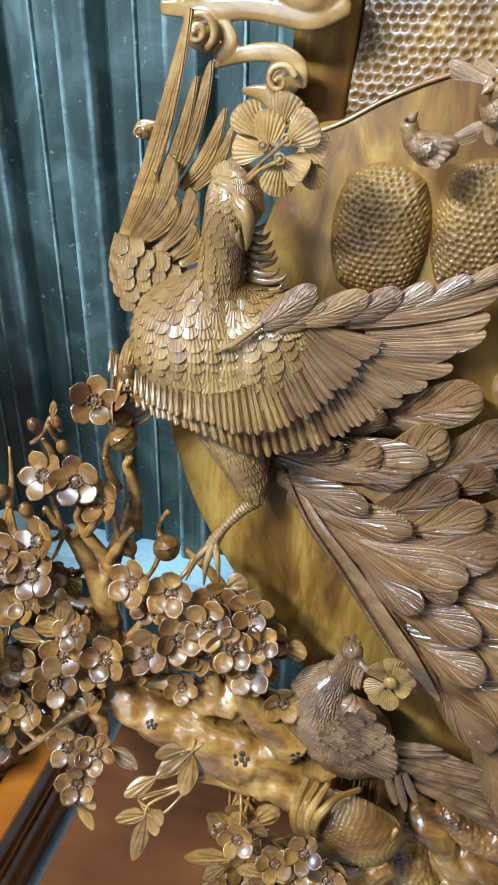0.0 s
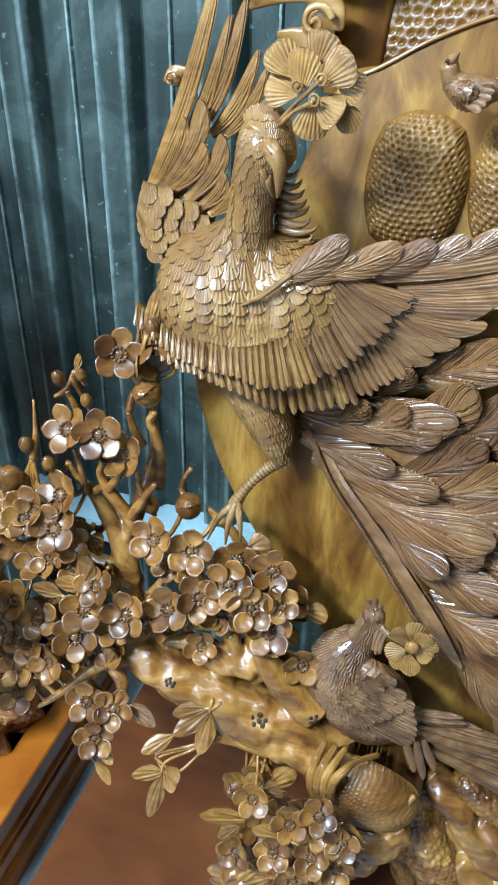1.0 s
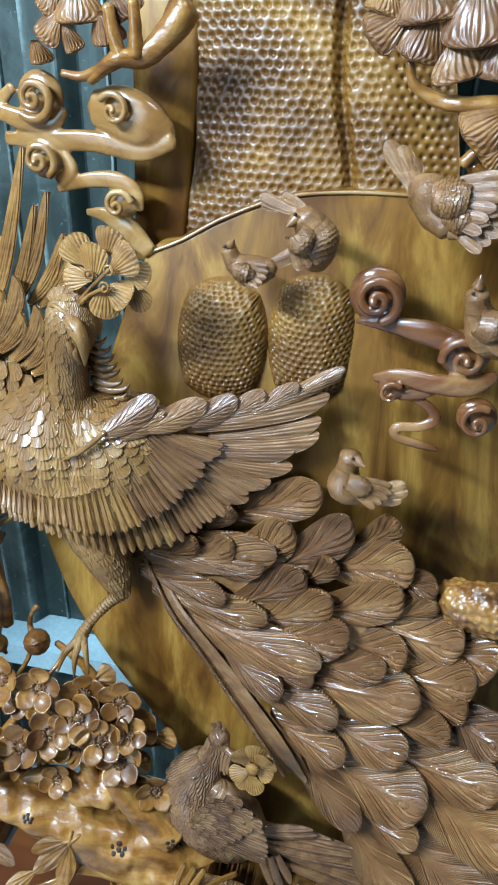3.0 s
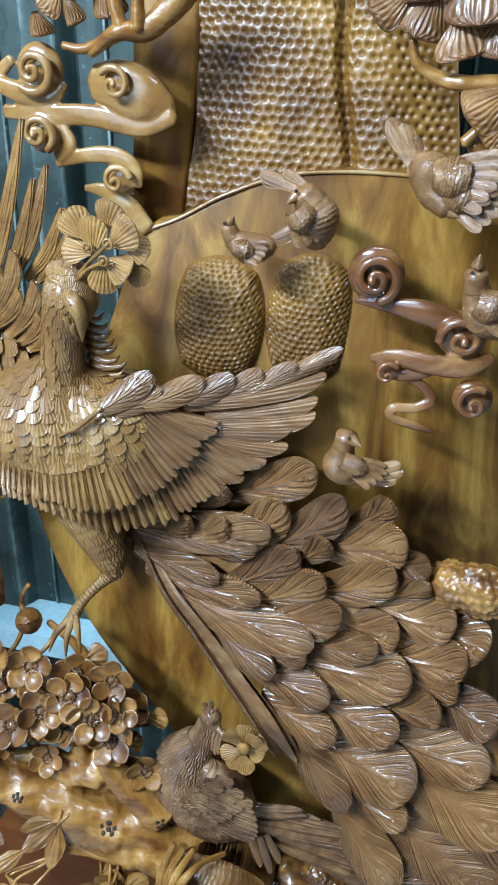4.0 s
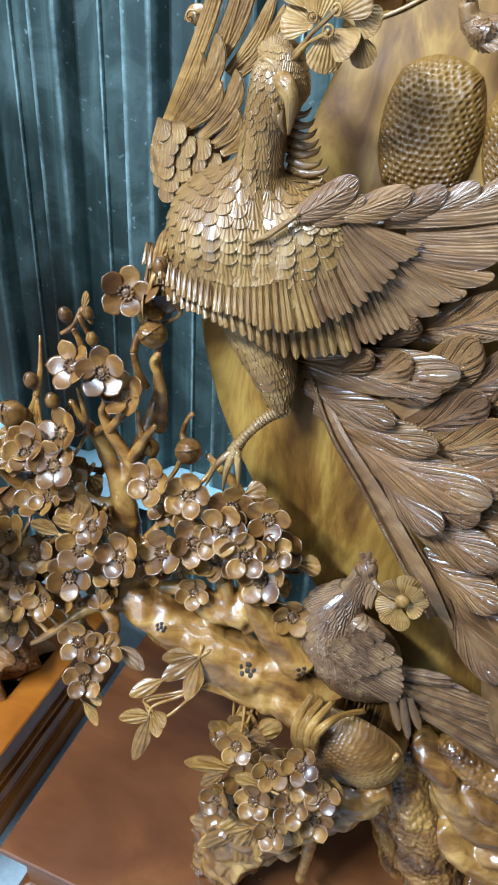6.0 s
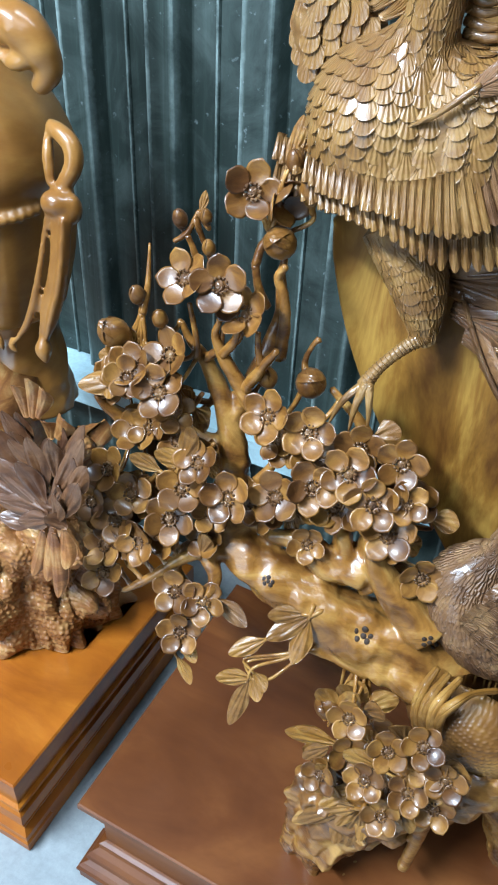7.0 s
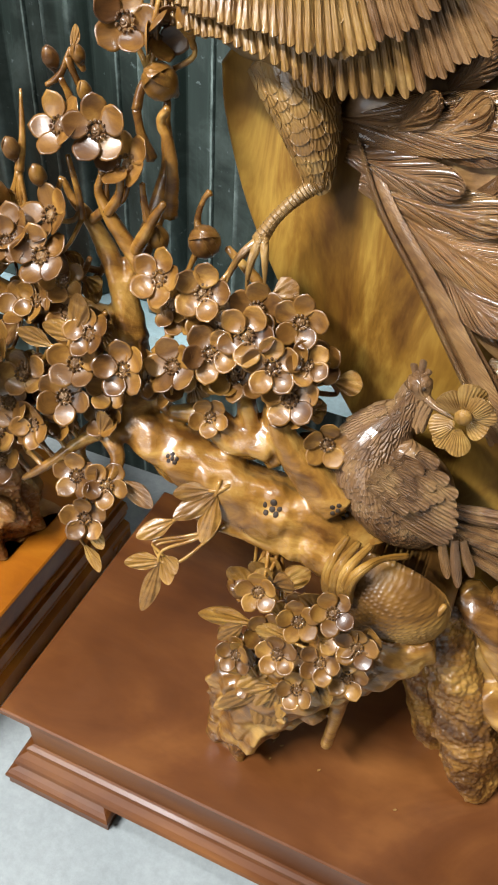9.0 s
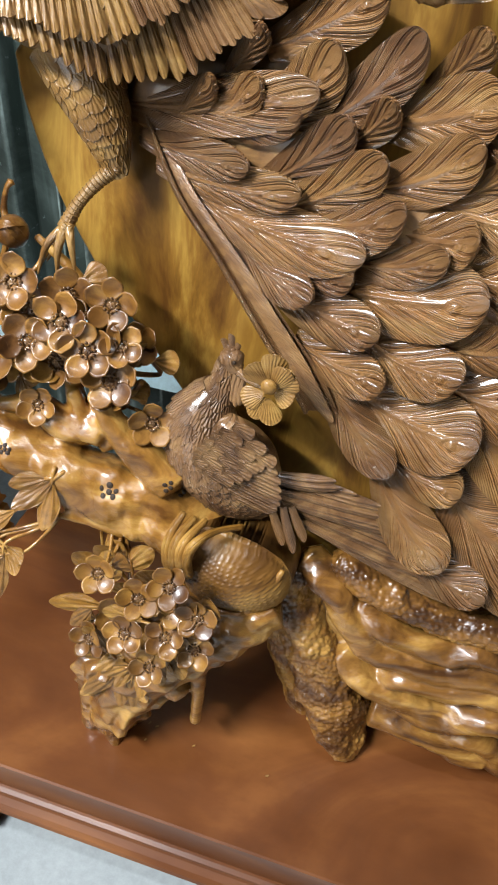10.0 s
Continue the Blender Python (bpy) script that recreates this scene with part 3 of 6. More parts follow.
MOUND_A, MOUND_B = (-0.098, 0.844, 1.302), (0.013, 0.846, 1.314)
part("dimpled_mound", dimpled(120, 150, mound(MOUND_A[0], MOUND_A[2], 0.058, 0.076, 0.030), 0.0036, 0.0078, 5), COMB, carving, "bulging golden mound of gouged dimples")
part("dimpled_mound", dimpled(120, 150, mound(MOUND_B[0], MOUND_B[2], 0.055, 0.076, 0.028), 0.0036, 0.0078, 6), COMB, carving, "bulging golden mound of gouged dimples")

# ---- the long-tailed bird ----
FORMS = [((-0.240, 0.766, 1.374), 0.016, (-0.240, 0.764, 1.350), 0.021), ((-0.240, 0.764, 1.350), 0.021, (-0.252, 0.763, 1.312), 0.013), ((-0.252, 0.763, 1.312), 0.013, (-0.257, 0.767, 1.275), 0.014),
         ((-0.257, 0.767, 1.275), 0.014, (-0.270, 0.784, 1.215), 0.040), ((-0.293, 0.789, 1.178), 0.078, (-0.285, 0.789, 1.150), 0.076), ((-0.222, 0.791, 1.125), 0.073, (-0.200, 0.792, 1.200), 0.048), ((-0.200, 0.792, 1.190), 0.046, (-0.130, 0.806, 1.165), 0.038)]


def form_distance(p):
    """Distance to the bird's smoothly blended neck, breast and shoulder."""
    out = 9.0
    for a, ra, b, rb in FORMS:
        a, b = Vector(a), Vector(b)
        ab = b - a
        h = min(max((p - a).dot(ab) / ab.length_squared, 0.0), 1.0)
        d = (p - a - ab * h).length - (ra + (rb - ra) * h)
        k = max(0.036 - abs(out - d), 0.0) / 0.036
        out = min(out, d) - k * k * 0.009
    return out


def form_normal(p):
    e = 0.002
    return Vector((form_distance(p + Vector((e, 0, 0))) - form_distance(p - Vector((e, 0, 0))), form_distance(p + Vector((0, e, 0))) - form_distance(p - Vector((0, e, 0))), form_distance(p + Vector((0, 0, e))) - form_distance(p - Vector((0, 0, e))))).normalized()


AXIS = np.array([(1.09, -0.250, 0.800), (1.16, -0.262, 0.797), (1.22, -0.268, 0.786), (1.27, -0.257, 0.768), (1.31, -0.252, 0.764), (1.40, -0.240, 0.765)])


def on_form(z, angle):
    """The point of the bird's skin at a height, seen from its upright axis."""
    c = Vector((np.interp(z, AXIS[:, 0], AXIS[:, 1]), np.interp(z, AXIS[:, 0], AXIS[:, 2]), z))
    d = Vector((math.sin(angle), -math.cos(angle), 0))
    r = 0.24
    for _ in range(40):
        gap = form_distance(c + d * r)
        r -= gap * 0.8
        if abs(gap) < 0.0003 or r < 0.004:
            break
    return c + d * r, r


def body_skin():
    rows, around = 62, 64
    verts, uv = [], []
    for j in range(rows + 1):
        z = 1.395 - 0.315 * j / rows
        for k in range(around):
            p, _ = on_form(z, math.tau * k / around)
            verts.append(p)
            uv.append((k / around, j / rows * 6))
    faces = [(j * around + k, (j + 1) * around + k, (j + 1) * around + (k + 1) % around, j * around + (k + 1) % around) for j in range(rows) for k in range(around)]
    faces += [tuple(range(around)), tuple(range(rows * around, (rows + 1) * around))[::-1]]
    return verts, faces, uv


body = part("bird_body", body_skin(), BREAST, carving, "pale golden-brown carved breast, neck and head")
SCALE = blade(tip=0.55, base=0.85, cup=0.14, rib=0.0, lift=0.0, groove=0.0, nu=10, nv=10, thick=0.22)


def scale_coat(points, radii, size, first, last, spread=115, steps=8, grow=0.0, face=0.0, rise=0.20):
    """Overlapping scales over the front of a limb, their free ends towards its end."""
    centre, rad, tangent, side = tube_frames(points, radii, steps)
    arc = np.concatenate([[0], np.cumsum(np.linalg.norm(np.diff(centre, axis=0), axis=1))])
    s, row, geos = first * arc[-1], 0, []
    while s < last * arc[-1]:
        f = float(np.interp(s, arc, np.arange(len(arc))))
        i = min(int(f), len(arc) - 2)
        w = f - i
        c, r = centre[i] * (1 - w) + centre[i + 1] * w, rad[i] * (1 - w) + rad[i + 1] * w
        t, sd = Vector(tangent[i]), side[i]
        b = t.cross(sd)
        slope = float(rad[min(i + 1, len(rad) - 1)] - rad[i]) / max(float(arc[min(i + 1, len(arc) - 1)] - arc[i]), 1e-5)
        sz = max(size, r * grow)
        n = max(int(radians(spread) * 2 * r / (sz * 0.92)), 3)
        for k in range(n + 1):
            a = radians(face) + radians(spread) * (2 * (k + 0.5 * (row % 2)) / n - 1)
            d = sd * math.cos(a) + b * math.sin(a)
            base = Vector(c) + d * (r * 0.99)
            k2 = sz * random.uniform(0.9, 1.12)
            geos.append(moved(SCALE, along(base + d * k2 * 0.04, base + (t + d * slope).normalized() * k2 * 1.08 + d * k2 * rise, k2 * 1.16, d - t * slope)))
        s += sz * 0.60
        row += 1
    return join(*geos)


WING_HUB = Vector((-0.238, 0.735, 1.262))


def body_scales():
    """Rows of broad overlapping scales, small on the face and large on the breast; over the shoulder they turn out from the wing's root."""
    geos, z, row = [], 1.384, 0
    while z > 1.118:
        size = float(np.interp(z, [1.12, 1.17, 1.23, 1.27, 1.31, 1.345, 1.385], [0.0215, 0.0220, 0.0205, 0.0165, 0.0140, 0.0105, 0.0080]))
        a = radians(-125) + (row % 2) * 0.5 * size / 0.05
        while a < radians(118):
            p, r = on_form(z, a)
            sz = size * (0.92 if p.x > -0.235 and z < 1.24 else 1.0) * random.uniform(0.93, 1.08)
            n = form_normal(p)
            away = p - WING_HUB
            w = min(max((p.x + 0.262) / 0.05, 0.0), 1.0) * min(max((1.245 - p.z) / 0.03, 0.0), 1.0)
            t = Vector((0.05, 0, -1)).lerp(Vector((away.x, 0, away.z)).normalized(), w)
            t = (t - n * t.dot(n)).normalized()
            geos.append(moved(SCALE, along(p + n * sz * 0.02 - t * sz * 0.1, p + t * sz * 1.02 + n * sz * 0.10, sz * 1.10, n)))
            a += sz * 0.98 / max(r, 0.012) * max(0.3, n.dot(Vector((math.sin(a), -math.cos(a), 0))))
        z -= size * 0.54
        row += 1
    # the upturned top of the shoulder
    down = Vector((0, 0.78, -0.62))
    for j in range(9):
        for i in range(8):
            p = Vector((-0.246 + 0.0165 * (i + 0.5 * (j % 2)), 0.62, 1.395 - 0.0085 * j))
            for _ in range(40):
                p = p + down * (form_distance(p) * 0.8)
            n = form_normal(p)
            if form_distance(p) > 0.002 or n.z < 0.42 or p.z > 1.262 or p.z < 1.17:
                continue
            away = p - WING_HUB
            t = Vector((away.x + 0.03, -0.05, away.z - 0.02))
            t = (t - n * t.dot(n)).normalized()
            geos.append(moved(SCALE, along(p - t * 0.002, p + t * 0.019 + n * 0.0022, 0.0205, n)))
    return join(*geos)


tagged(part("breast_scales", body_scales(), BREAST, body), kind="stuff")

# head: hooked beak, brow, ringed eye, wattle, crown tuft
part("beak", join(tube([(-0.236, 0.746, 1.358), (-0.224, 0.737, 1.351), (-0.217, 0.734, 1.339), (-0.217, 0.737, 1.324), (-0.220, 0.742, 1.306)], [0.010, 0.0100, 0.0075, 0.0052, 0.001], 14, 6), tube([(-0.240, 0.744, 1.342), (-0.234, 0.740, 1.330), (-0.229, 0.742, 1.318)], [0.006, 0.0050, 0.0015], 10, 4)), BREAST, body)
part("brow", tube([(-0.262, 0.752, 1.366), (-0.249, 0.743, 1.372), (-0.236, 0.740, 1.366), (-0.228, 0.737, 1.357)], [0.0015, 0.0030, 0.0028, 0.0015], 10, 5), BREAST, body)
part("eye", join(ellipsoid((-0.248, 0.7435, 1.363), (0.0034, 0.0026, 0.0030), None, 12, 8), tube([(-0.248 + 0.0058 * math.cos(k * math.tau / 12), 0.7450, 1.363 + 0.0048 * math.sin(k * math.tau / 12)) for k in range(13)], [0.0012] * 13, 8, 2)), BREAST, body)
part("nostril", ellipsoid((-0.223, 0.728, 1.352), (0.0022, 0.0012, 0.0016), None, 10, 6), DARK, body)
for k, (x, z) in enumerate(((-0.237, 1.330), (-0.231, 1.326))):
    part("wattle", tube([(x, 0.744, z + 0.008), (x + 0.002, 0.741, z - 0.006), (x + 0.006, 0.744, z - 0.020)], [0.0026, 0.0044, 0.0012], 10, 5), BREAST, body)
TUFT_DATA = shape("tuft_feather", blade(tip=0.6, base=0.5, cup=0.4, rib=0.04, lift=-0.3, groove=0.01, thick=0.3), BREAST)
for k in range(9):
    a = radians(150 - 15 * k)
    c = Vector((-0.243, 0.744, 1.372))
    put("crown_feather", TUFT_DATA, along(c + Vector((math.cos(a) * 0.006, 0, math.sin(a) * 0.004)), c + Vector((math.cos(a) * 0.022, 0.010, math.sin(a) * 0.021)), 0.0085, (0, -1, 0.7), 0.008), body)

# crest: ribbed fans on stalks
FAN = shape("fan", blade(tip=0.62, base=0.18, cup=0.30, rib=0.0, lift=-0.25, groove=0.0, nu=40, nv=14, thick=0.14, teeth=9), PALE)
for b, e, w in (((-0.211, 0.750, 1.419), (-0.231, 0.746, 1.446), 0.036), ((-0.190, 0.752, 1.429), (-0.185, 0.748, 1.458), 0.037), ((-0.168, 0.748, 1.417), (-0.141, 0.744, 1.411), 0.030), ((-0.162, 0.750, 1.401), (-0.149, 0.746, 1.374), 0.026), ((-0.206, 0.750, 1.404), (-0.238, 0.746, 1.411), 0.034),
                ((-0.202, 0.742, 1.406), (-0.200, 0.736, 1.444), 0.034), ((-0.182, 0.742, 1.415), (-0.156, 0.736, 1.441), 0.040), ((-0.185, 0.738, 1.401), (-0.159, 0.732, 1.391), 0.034), ((-0.186, 0.738, 1.400), (-0.188, 0.732, 1.366), 0.035)):
    put("crest_fan", FAN, along(b, e, w * 1.0, (0.1 + random.uniform(-0.3, 0.3), -1, 0.35 + random.uniform(-0.2, 0.2)), w * 0.8), body)
for b in ((-0.179, 0.730, 1.420), (-0.184, 0.727, 1.403), (-0.203, 0.735, 1.412)):
    b = Vector(b)
    part("fan_eye", join(ellipsoid(b, (0.0024, 0.002, 0.0024), None, 10, 6), tube([b + Vector((0.0048 * math.cos(k * 0.7), 0.001, 0.0048 * math.sin(k * 0.7))) for k in range(10)], [0.0012] * 10, 8, 3)), PALE, body)
for a, b, c in (((-0.223, 0.750, 1.377), (-0.204, 0.738, 1.397), (-0.180, 0.731, 1.419)), ((-0.222, 0.750, 1.375), (-0.205, 0.736, 1.390), (-0.184, 0.728, 1.402))):
    part("crest_stalk", tube([a, b, c], [0.0030, 0.0020, 0.0022], 10, 5), PALE, body)

QUILL_DATA = shape("quill_feather", blade(tip=0.45, base=0.55, cup=0.75, rib=0.0, lift=0.0, groove=0.0, nu=56, nv=26, point=1.55, thick=0.6, flow=0.16, bend=0.32, lines=(-0.8, -0.6, -0.4, -0.2, 0.0, 0.2, 0.4, 0.6, 0.8), fanned=(1.0, 0.0)), QUILL)
ROUND_QUILL = shape("round_quill", blade(tip=0.74, base=0.5, cup=0.75, rib=0.0, lift=0.3, groove=0.0, nu=56, nv=26, thick=0.5, flow=0.15, bend=0.40, lines=(-0.8, -0.6, -0.4, -0.2, 0.0, 0.2, 0.4, 0.6, 0.8), fanned=(1.0, 0.0)), QUILL)
PLUME_SET = [shape("plume_feather", plume_geo(bend, cup=cup), PLUME) for bend, cup in ((0.16, 0.20), (0.26, 0.26), (0.36, 0.22))]
NARROW_DATA = shape("narrow_feather", blade(tip=0.72, base=0.7, cup=0.85, rib=0.08, lift=0.25, groove=0.0, nu=26, nv=18, thick=0.28, flow=0.11, bend=0.18, lines=(-0.7, -0.42, -0.16, 0.16, 0.42, 0.7), fanned=(0.95, 0.0)), VANE)
RUFF_DATA = shape("ruff_feather", blade(tip=0.70, base=0.8, cup=0.75, rib=0.0, lift=0.20, groove=0.0, nu=20, nv=18, thick=0.5, flow=0.12, bend=0.10, lines=(-0.5, 0.0, 0.5), fanned=(0.95, 0.0)), BREAST)
LEAD_DATA = shape("leading_feather", plume_geo(0.12, cup=0.5, lift=0.15, tip=0.55, flute=0.09, thick=0.3), VANE)

# frill of hooked spikes behind the neck
for p, q in (((-0.239, 0.785, 1.325), (-0.214, 0.785, 1.319)), ((-0.238, 0.785, 1.314), (-0.209, 0.785, 1.309)), ((-0.237, 0.785, 1.303), (-0.206, 0.785, 1.299)), ((-0.235, 0.785, 1.293), (-0.203, 0.785, 1.289)), ((-0.234, 0.785, 1.283), (-0.200, 0.785, 1.282)), ((-0.232, 0.785, 1.273), (-0.197, 0.785, 1.270)), ((-0.231, 0.785, 1.263), (-0.189, 0.785, 1.264)), ((-0.231, 0.785, 1.253), (-0.193, 0.785, 1.252)), ((-0.230, 0.785, 1.244), (-0.201, 0.785, 1.239)), ((-0.230, 0.785, 1.233), (-0.208, 0.785, 1.230)), ((-0.231, 0.785, 1.224), (-0.215, 0.785, 1.219))):
    p, q = Vector(p), Vector(q)
    part("neck_feather", tube([p, p.lerp(q, 0.5) + Vector((0, -0.004, -0.003)), q + Vector((-0.002, -0.004, 0.001)), q + Vector((0.004, -0.003, 0.008))], [0.0056, 0.0048, 0.0030, 0.0006], 10, 5), BREAST, body)

# far wing: flat scaled wrist and long upright quills
WRIST = [(-0.382, 0.810, 1.276), (-0.385, 0.812, 1.250), (-0.374, 0.814, 1.228), (-0.352, 0.818, 1.222), (-0.325, 0.825, 1.236)]
WRIST_R = [0.020, 0.026, 0.028, 0.028, 0.026]
wing = part("far_wing", join(tube(WRIST, WRIST_R, 24, 8), tube([(-0.380, 0.812, 1.268), (-0.360, 0.814, 1.262), (-0.330, 0.818, 1.258)], [0.022, 0.026, 0.028], 20, 6)), BREAST, carving, "raised far wing with long upright quills")
WRIST_SCALE = shape("wrist_scale", blade(tip=0.55, base=0.8, cup=0.25, rib=0.0, lift=0.0, groove=0.0, nu=14, nv=12, thick=0.2, flow=0.03), BREAST)
for row, z in enumerate((1.288, 1.274, 1.260, 1.246, 1.232, 1.218, 1.206)):
    for k in range(6):
        x = (-0.392, -0.400, -0.406, -0.406, -0.400, -0.388, -0.372)[row] + 0.0195 * (k + 0.15)
        if x > -0.312 - max(0.0, z - 1.255) * 1.2:
            continue
        y = 0.783 + 0.8 * max(0.0, -0.385 - x) + 0.4 * max(0.0, 1.225 - z)
        c = Vector((x, y, z))
        put("wrist_scale", WRIST_SCALE, along(c + Vector((0.003, 0.001, 0.006)), c + Vector((0.001 if x < -0.37 else 0.004, -0.003, -0.017)), 0.0250, (-0.25 - 8 * max(0.0, -0.385 - x), -1, 0.15), 0.016), wing)
for b, e, w in (((-0.396, 0.806, 1.284), (-0.302, 0.806, 1.523), 0.021), ((-0.375, 0.810, 1.292), (-0.298, 0.810, 1.462), 0.018), ((-0.346, 0.812, 1.337), (-0.282, 0.812, 1.477), 0.020), ((-0.322, 0.814, 1.346), (-0.268, 0.814, 1.432), 0.017), ((-0.309, 0.815, 1.344), (-0.259, 0.815, 1.415), 0.015)):
    put("quill", QUILL_DATA, along(b, e, w * 1.30, (-0.25, -1, 0.2), 0.022, -14), wing)
for b, e, w in (((-0.384, 0.798, 1.288), (-0.344, 0.798, 1.365), 0.016), ((-0.373, 0.796, 1.289), (-0.321, 0.796, 1.383), 0.024), ((-0.364, 0.792, 1.286), (-0.317, 0.792, 1.340), 0.018), ((-0.343, 0.792, 1.279), (-0.296, 0.792, 1.351), 0.023), ((-0.328, 0.790, 1.272), (-0.294, 0.790, 1.314), 0.018), ((-0.315, 0.789, 1.266), (-0.285, 0.789, 1.298), 0.015)):
    put("quill", ROUND_QUILL, along(b, e, w * 1.25, (-0.15, -1, 0.25), 0.022, -12), wing)

# near wing: fringes of coverts round the shoulder, long quills behind, overlapping feathers along the leading edge
near = part("near_wing", ellipsoid((-0.150, 0.812, 1.178), (0.085, 0.026, 0.045), None, 24, 14), BREAST, carving, "spread near wing of layered feathers")


def feather_row(name, sets, bases, tips, count, widths, parent, normals, deep, back=0.0):
    """Feathers laid between two curves; sets: mesh data from the first to the last of the row."""
    a, b = spline(bases, 16), spline(tips, 16)
    for k in range(count):
        s = (k + random.uniform(-0.15, 0.15)) / (count - 1)
        at = lambda c: Vector(c[min(max(round(s * (len(c) - 1)), 0), len(c) - 1)])
        p, q = at(a) + Vector((0, back, 0)), at(b) + Vector((0, back, 0))
        q = p.lerp(q, random.uniform(0.95, 1.06))
        w = float(np.interp(s, [0, 0.5, 1], widths)) * random.uniform(0.93, 1.1)
        n = Vector(normals[0]).lerp(Vector(normals[1]), s)
        put(name, sets[min(int(max(s, 0) * len(sets) + random.uniform(-0.2, 0.2)), len(sets) - 1)], along(p, q, w, n, deep, random.uniform(-26, -14)), parent)


for b, e, w in (((-0.118, 0.783, 1.227), (0.045, 0.816, 1.269), 0.029), ((-0.093, 0.792, 1.211), (0.038, 0.812, 1.239), 0.028), ((-0.093, 0.791, 1.201), (0.037, 0.810, 1.220), 0.030), ((-0.105, 0.784, 1.195), (0.010, 0.804, 1.200), 0.026), ((-0.108, 0.782, 1.188), (0.008, 0.801, 1.177), 0.026), ((-0.114, 0.779, 1.177), (-0.017, 0.796, 1.154), 0.027), ((-0.121, 0.776, 1.170), (-0.043, 0.791, 1.129), 0.027), ((-0.137, 0.769, 1.155), (-0.076, 0.786, 1.110), 0.027)):
    put("wing_quill", NARROW_DATA, along(b, e, w * 1.0, (0.05, -1, 0.45), 0.030, -18), near)
feather_row("wing_covert", [RUFF_DATA, RUFF_DATA, NARROW_DATA], [(-0.401, 0.771, 1.125), (-0.343, 0.733, 1.127), (-0.295, 0.715, 1.128), (-0.250, 0.714, 1.127), (-0.202, 0.729, 1.125), (-0.162, 0.749, 1.139), (-0.136, 0.768, 1.156), (-0.117, 0.776, 1.178), (-0.104, 0.782, 1.193)], [(-0.402, 0.763, 1.098), (-0.336, 0.720, 1.102), (-0.288, 0.704, 1.102), (-0.239, 0.705, 1.088), (-0.190, 0.724, 1.066), (-0.138, 0.752, 1.068), (-0.100, 0.768, 1.092), (-0.069, 0.783, 1.113), (-0.022, 0.791, 1.153)], 42, (0.0112, 0.0124, 0.0160), near, ((-0.5, -1, 0.1), (0.1, -1, 0.4)), 0.024)
feather_row("wing_covert", [RUFF_DATA, RUFF_DATA, NARROW_DATA], [(-0.401, 0.772, 1.154), (-0.344, 0.734, 1.147), (-0.296, 0.715, 1.148), (-0.255, 0.713, 1.146), (-0.218, 0.720, 1.155), (-0.192, 0.738, 1.169), (-0.171, 0.749, 1.198), (-0.157, 0.758, 1.217), (-0.144, 0.768, 1.225)], [(-0.400, 0.760, 1.128), (-0.339, 0.718, 1.122), (-0.293, 0.702, 1.119), (-0.249, 0.701, 1.114), (-0.208, 0.711, 1.103), (-0.165, 0.732, 1.109), (-0.134, 0.754, 1.129), (-0.102, 0.768, 1.163), (-0.074, 0.786, 1.204)], 42, (0.0112, 0.0124, 0.0170), near, ((-0.5, -1, 0.1), (0.1, -1, 0.4)), 0.026, -0.003)
for b, e, w in (((-0.199, 0.731, 1.229), (-0.147, 0.763, 1.268), 0.029), ((-0.184, 0.739, 1.224), (-0.138, 0.766, 1.250), 0.024), ((-0.155, 0.753, 1.231), (-0.093, 0.784, 1.259), 0.029), ((-0.111, 0.774, 1.234), (-0.059, 0.795, 1.263), 0.027), ((-0.075, 0.791, 1.236), (-0.027, 0.799, 1.272), 0.024), ((-0.042, 0.795, 1.246), (0.011, 0.804, 1.284), 0.021), ((-0.021, 0.798, 1.255), (0.060, 0.815, 1.306), 0.017)):
    put("leading_feather", LEAD_DATA, along(b, e, w * 1.12, (0.1, -1, 0.5), 0.024, 8), near)

part("wing_crease", tube([(-0.256, 0.722, 1.189), (-0.232, 0.724, 1.203), (-0.213, 0.727, 1.218), (-0.198, 0.731, 1.232)], [0.0012, 0.0030, 0.0034, 0.0030], 10, 6), BREAST, near)

# leg
THIGH = [(-0.262, 0.778, 1.085), (-0.238, 0.772, 1.050), (-0.220, 0.766, 1.010), (-0.209, 0.762, 0.972)]
THIGH_R = [0.040, 0.036, 0.026, 0.012]
thigh = part("leg", tube(THIGH, THIGH_R, 16, 6), BREAST, carving, "scaled leg gripping the branch")
tagged(part("leg_scales", scale_coat(THIGH, THIGH_R, 0.0180, 0.0, 0.96, 130, 6, grow=0.0, rise=0.12), BREAST, thigh), kind="stuff")
SHIN = [(-0.205, 0.758, 0.975), (-0.223, 0.748, 0.960), (-0.243, 0.735, 0.937), (-0.257, 0.725, 0.911)]
part("shin", tube(SHIN, [0.0095, 0.0075, 0.0068, 0.009], 12, 6), BREAST, thigh)
for k in range(16):
    c, r, t, sd = tube_frames(SHIN, [0.0095, 0.0075, 0.0068, 0.009], 6)
    i = 1 + k
    a = Vector(c[i])
    ringm = along(a, a + Vector(t[i]) * 0.0028, r[i] * 2.3, (0, -1, 0))
    put("shin_ring", shape("shin_ring", ellipsoid((0, 0.5, 0), (0.5, 0.6, 0.5), None, 10, 6), BREAST) if k == 0 else ring_data, ringm, thigh)
    if k == 0:
        ring_data = thigh.children[-1].data
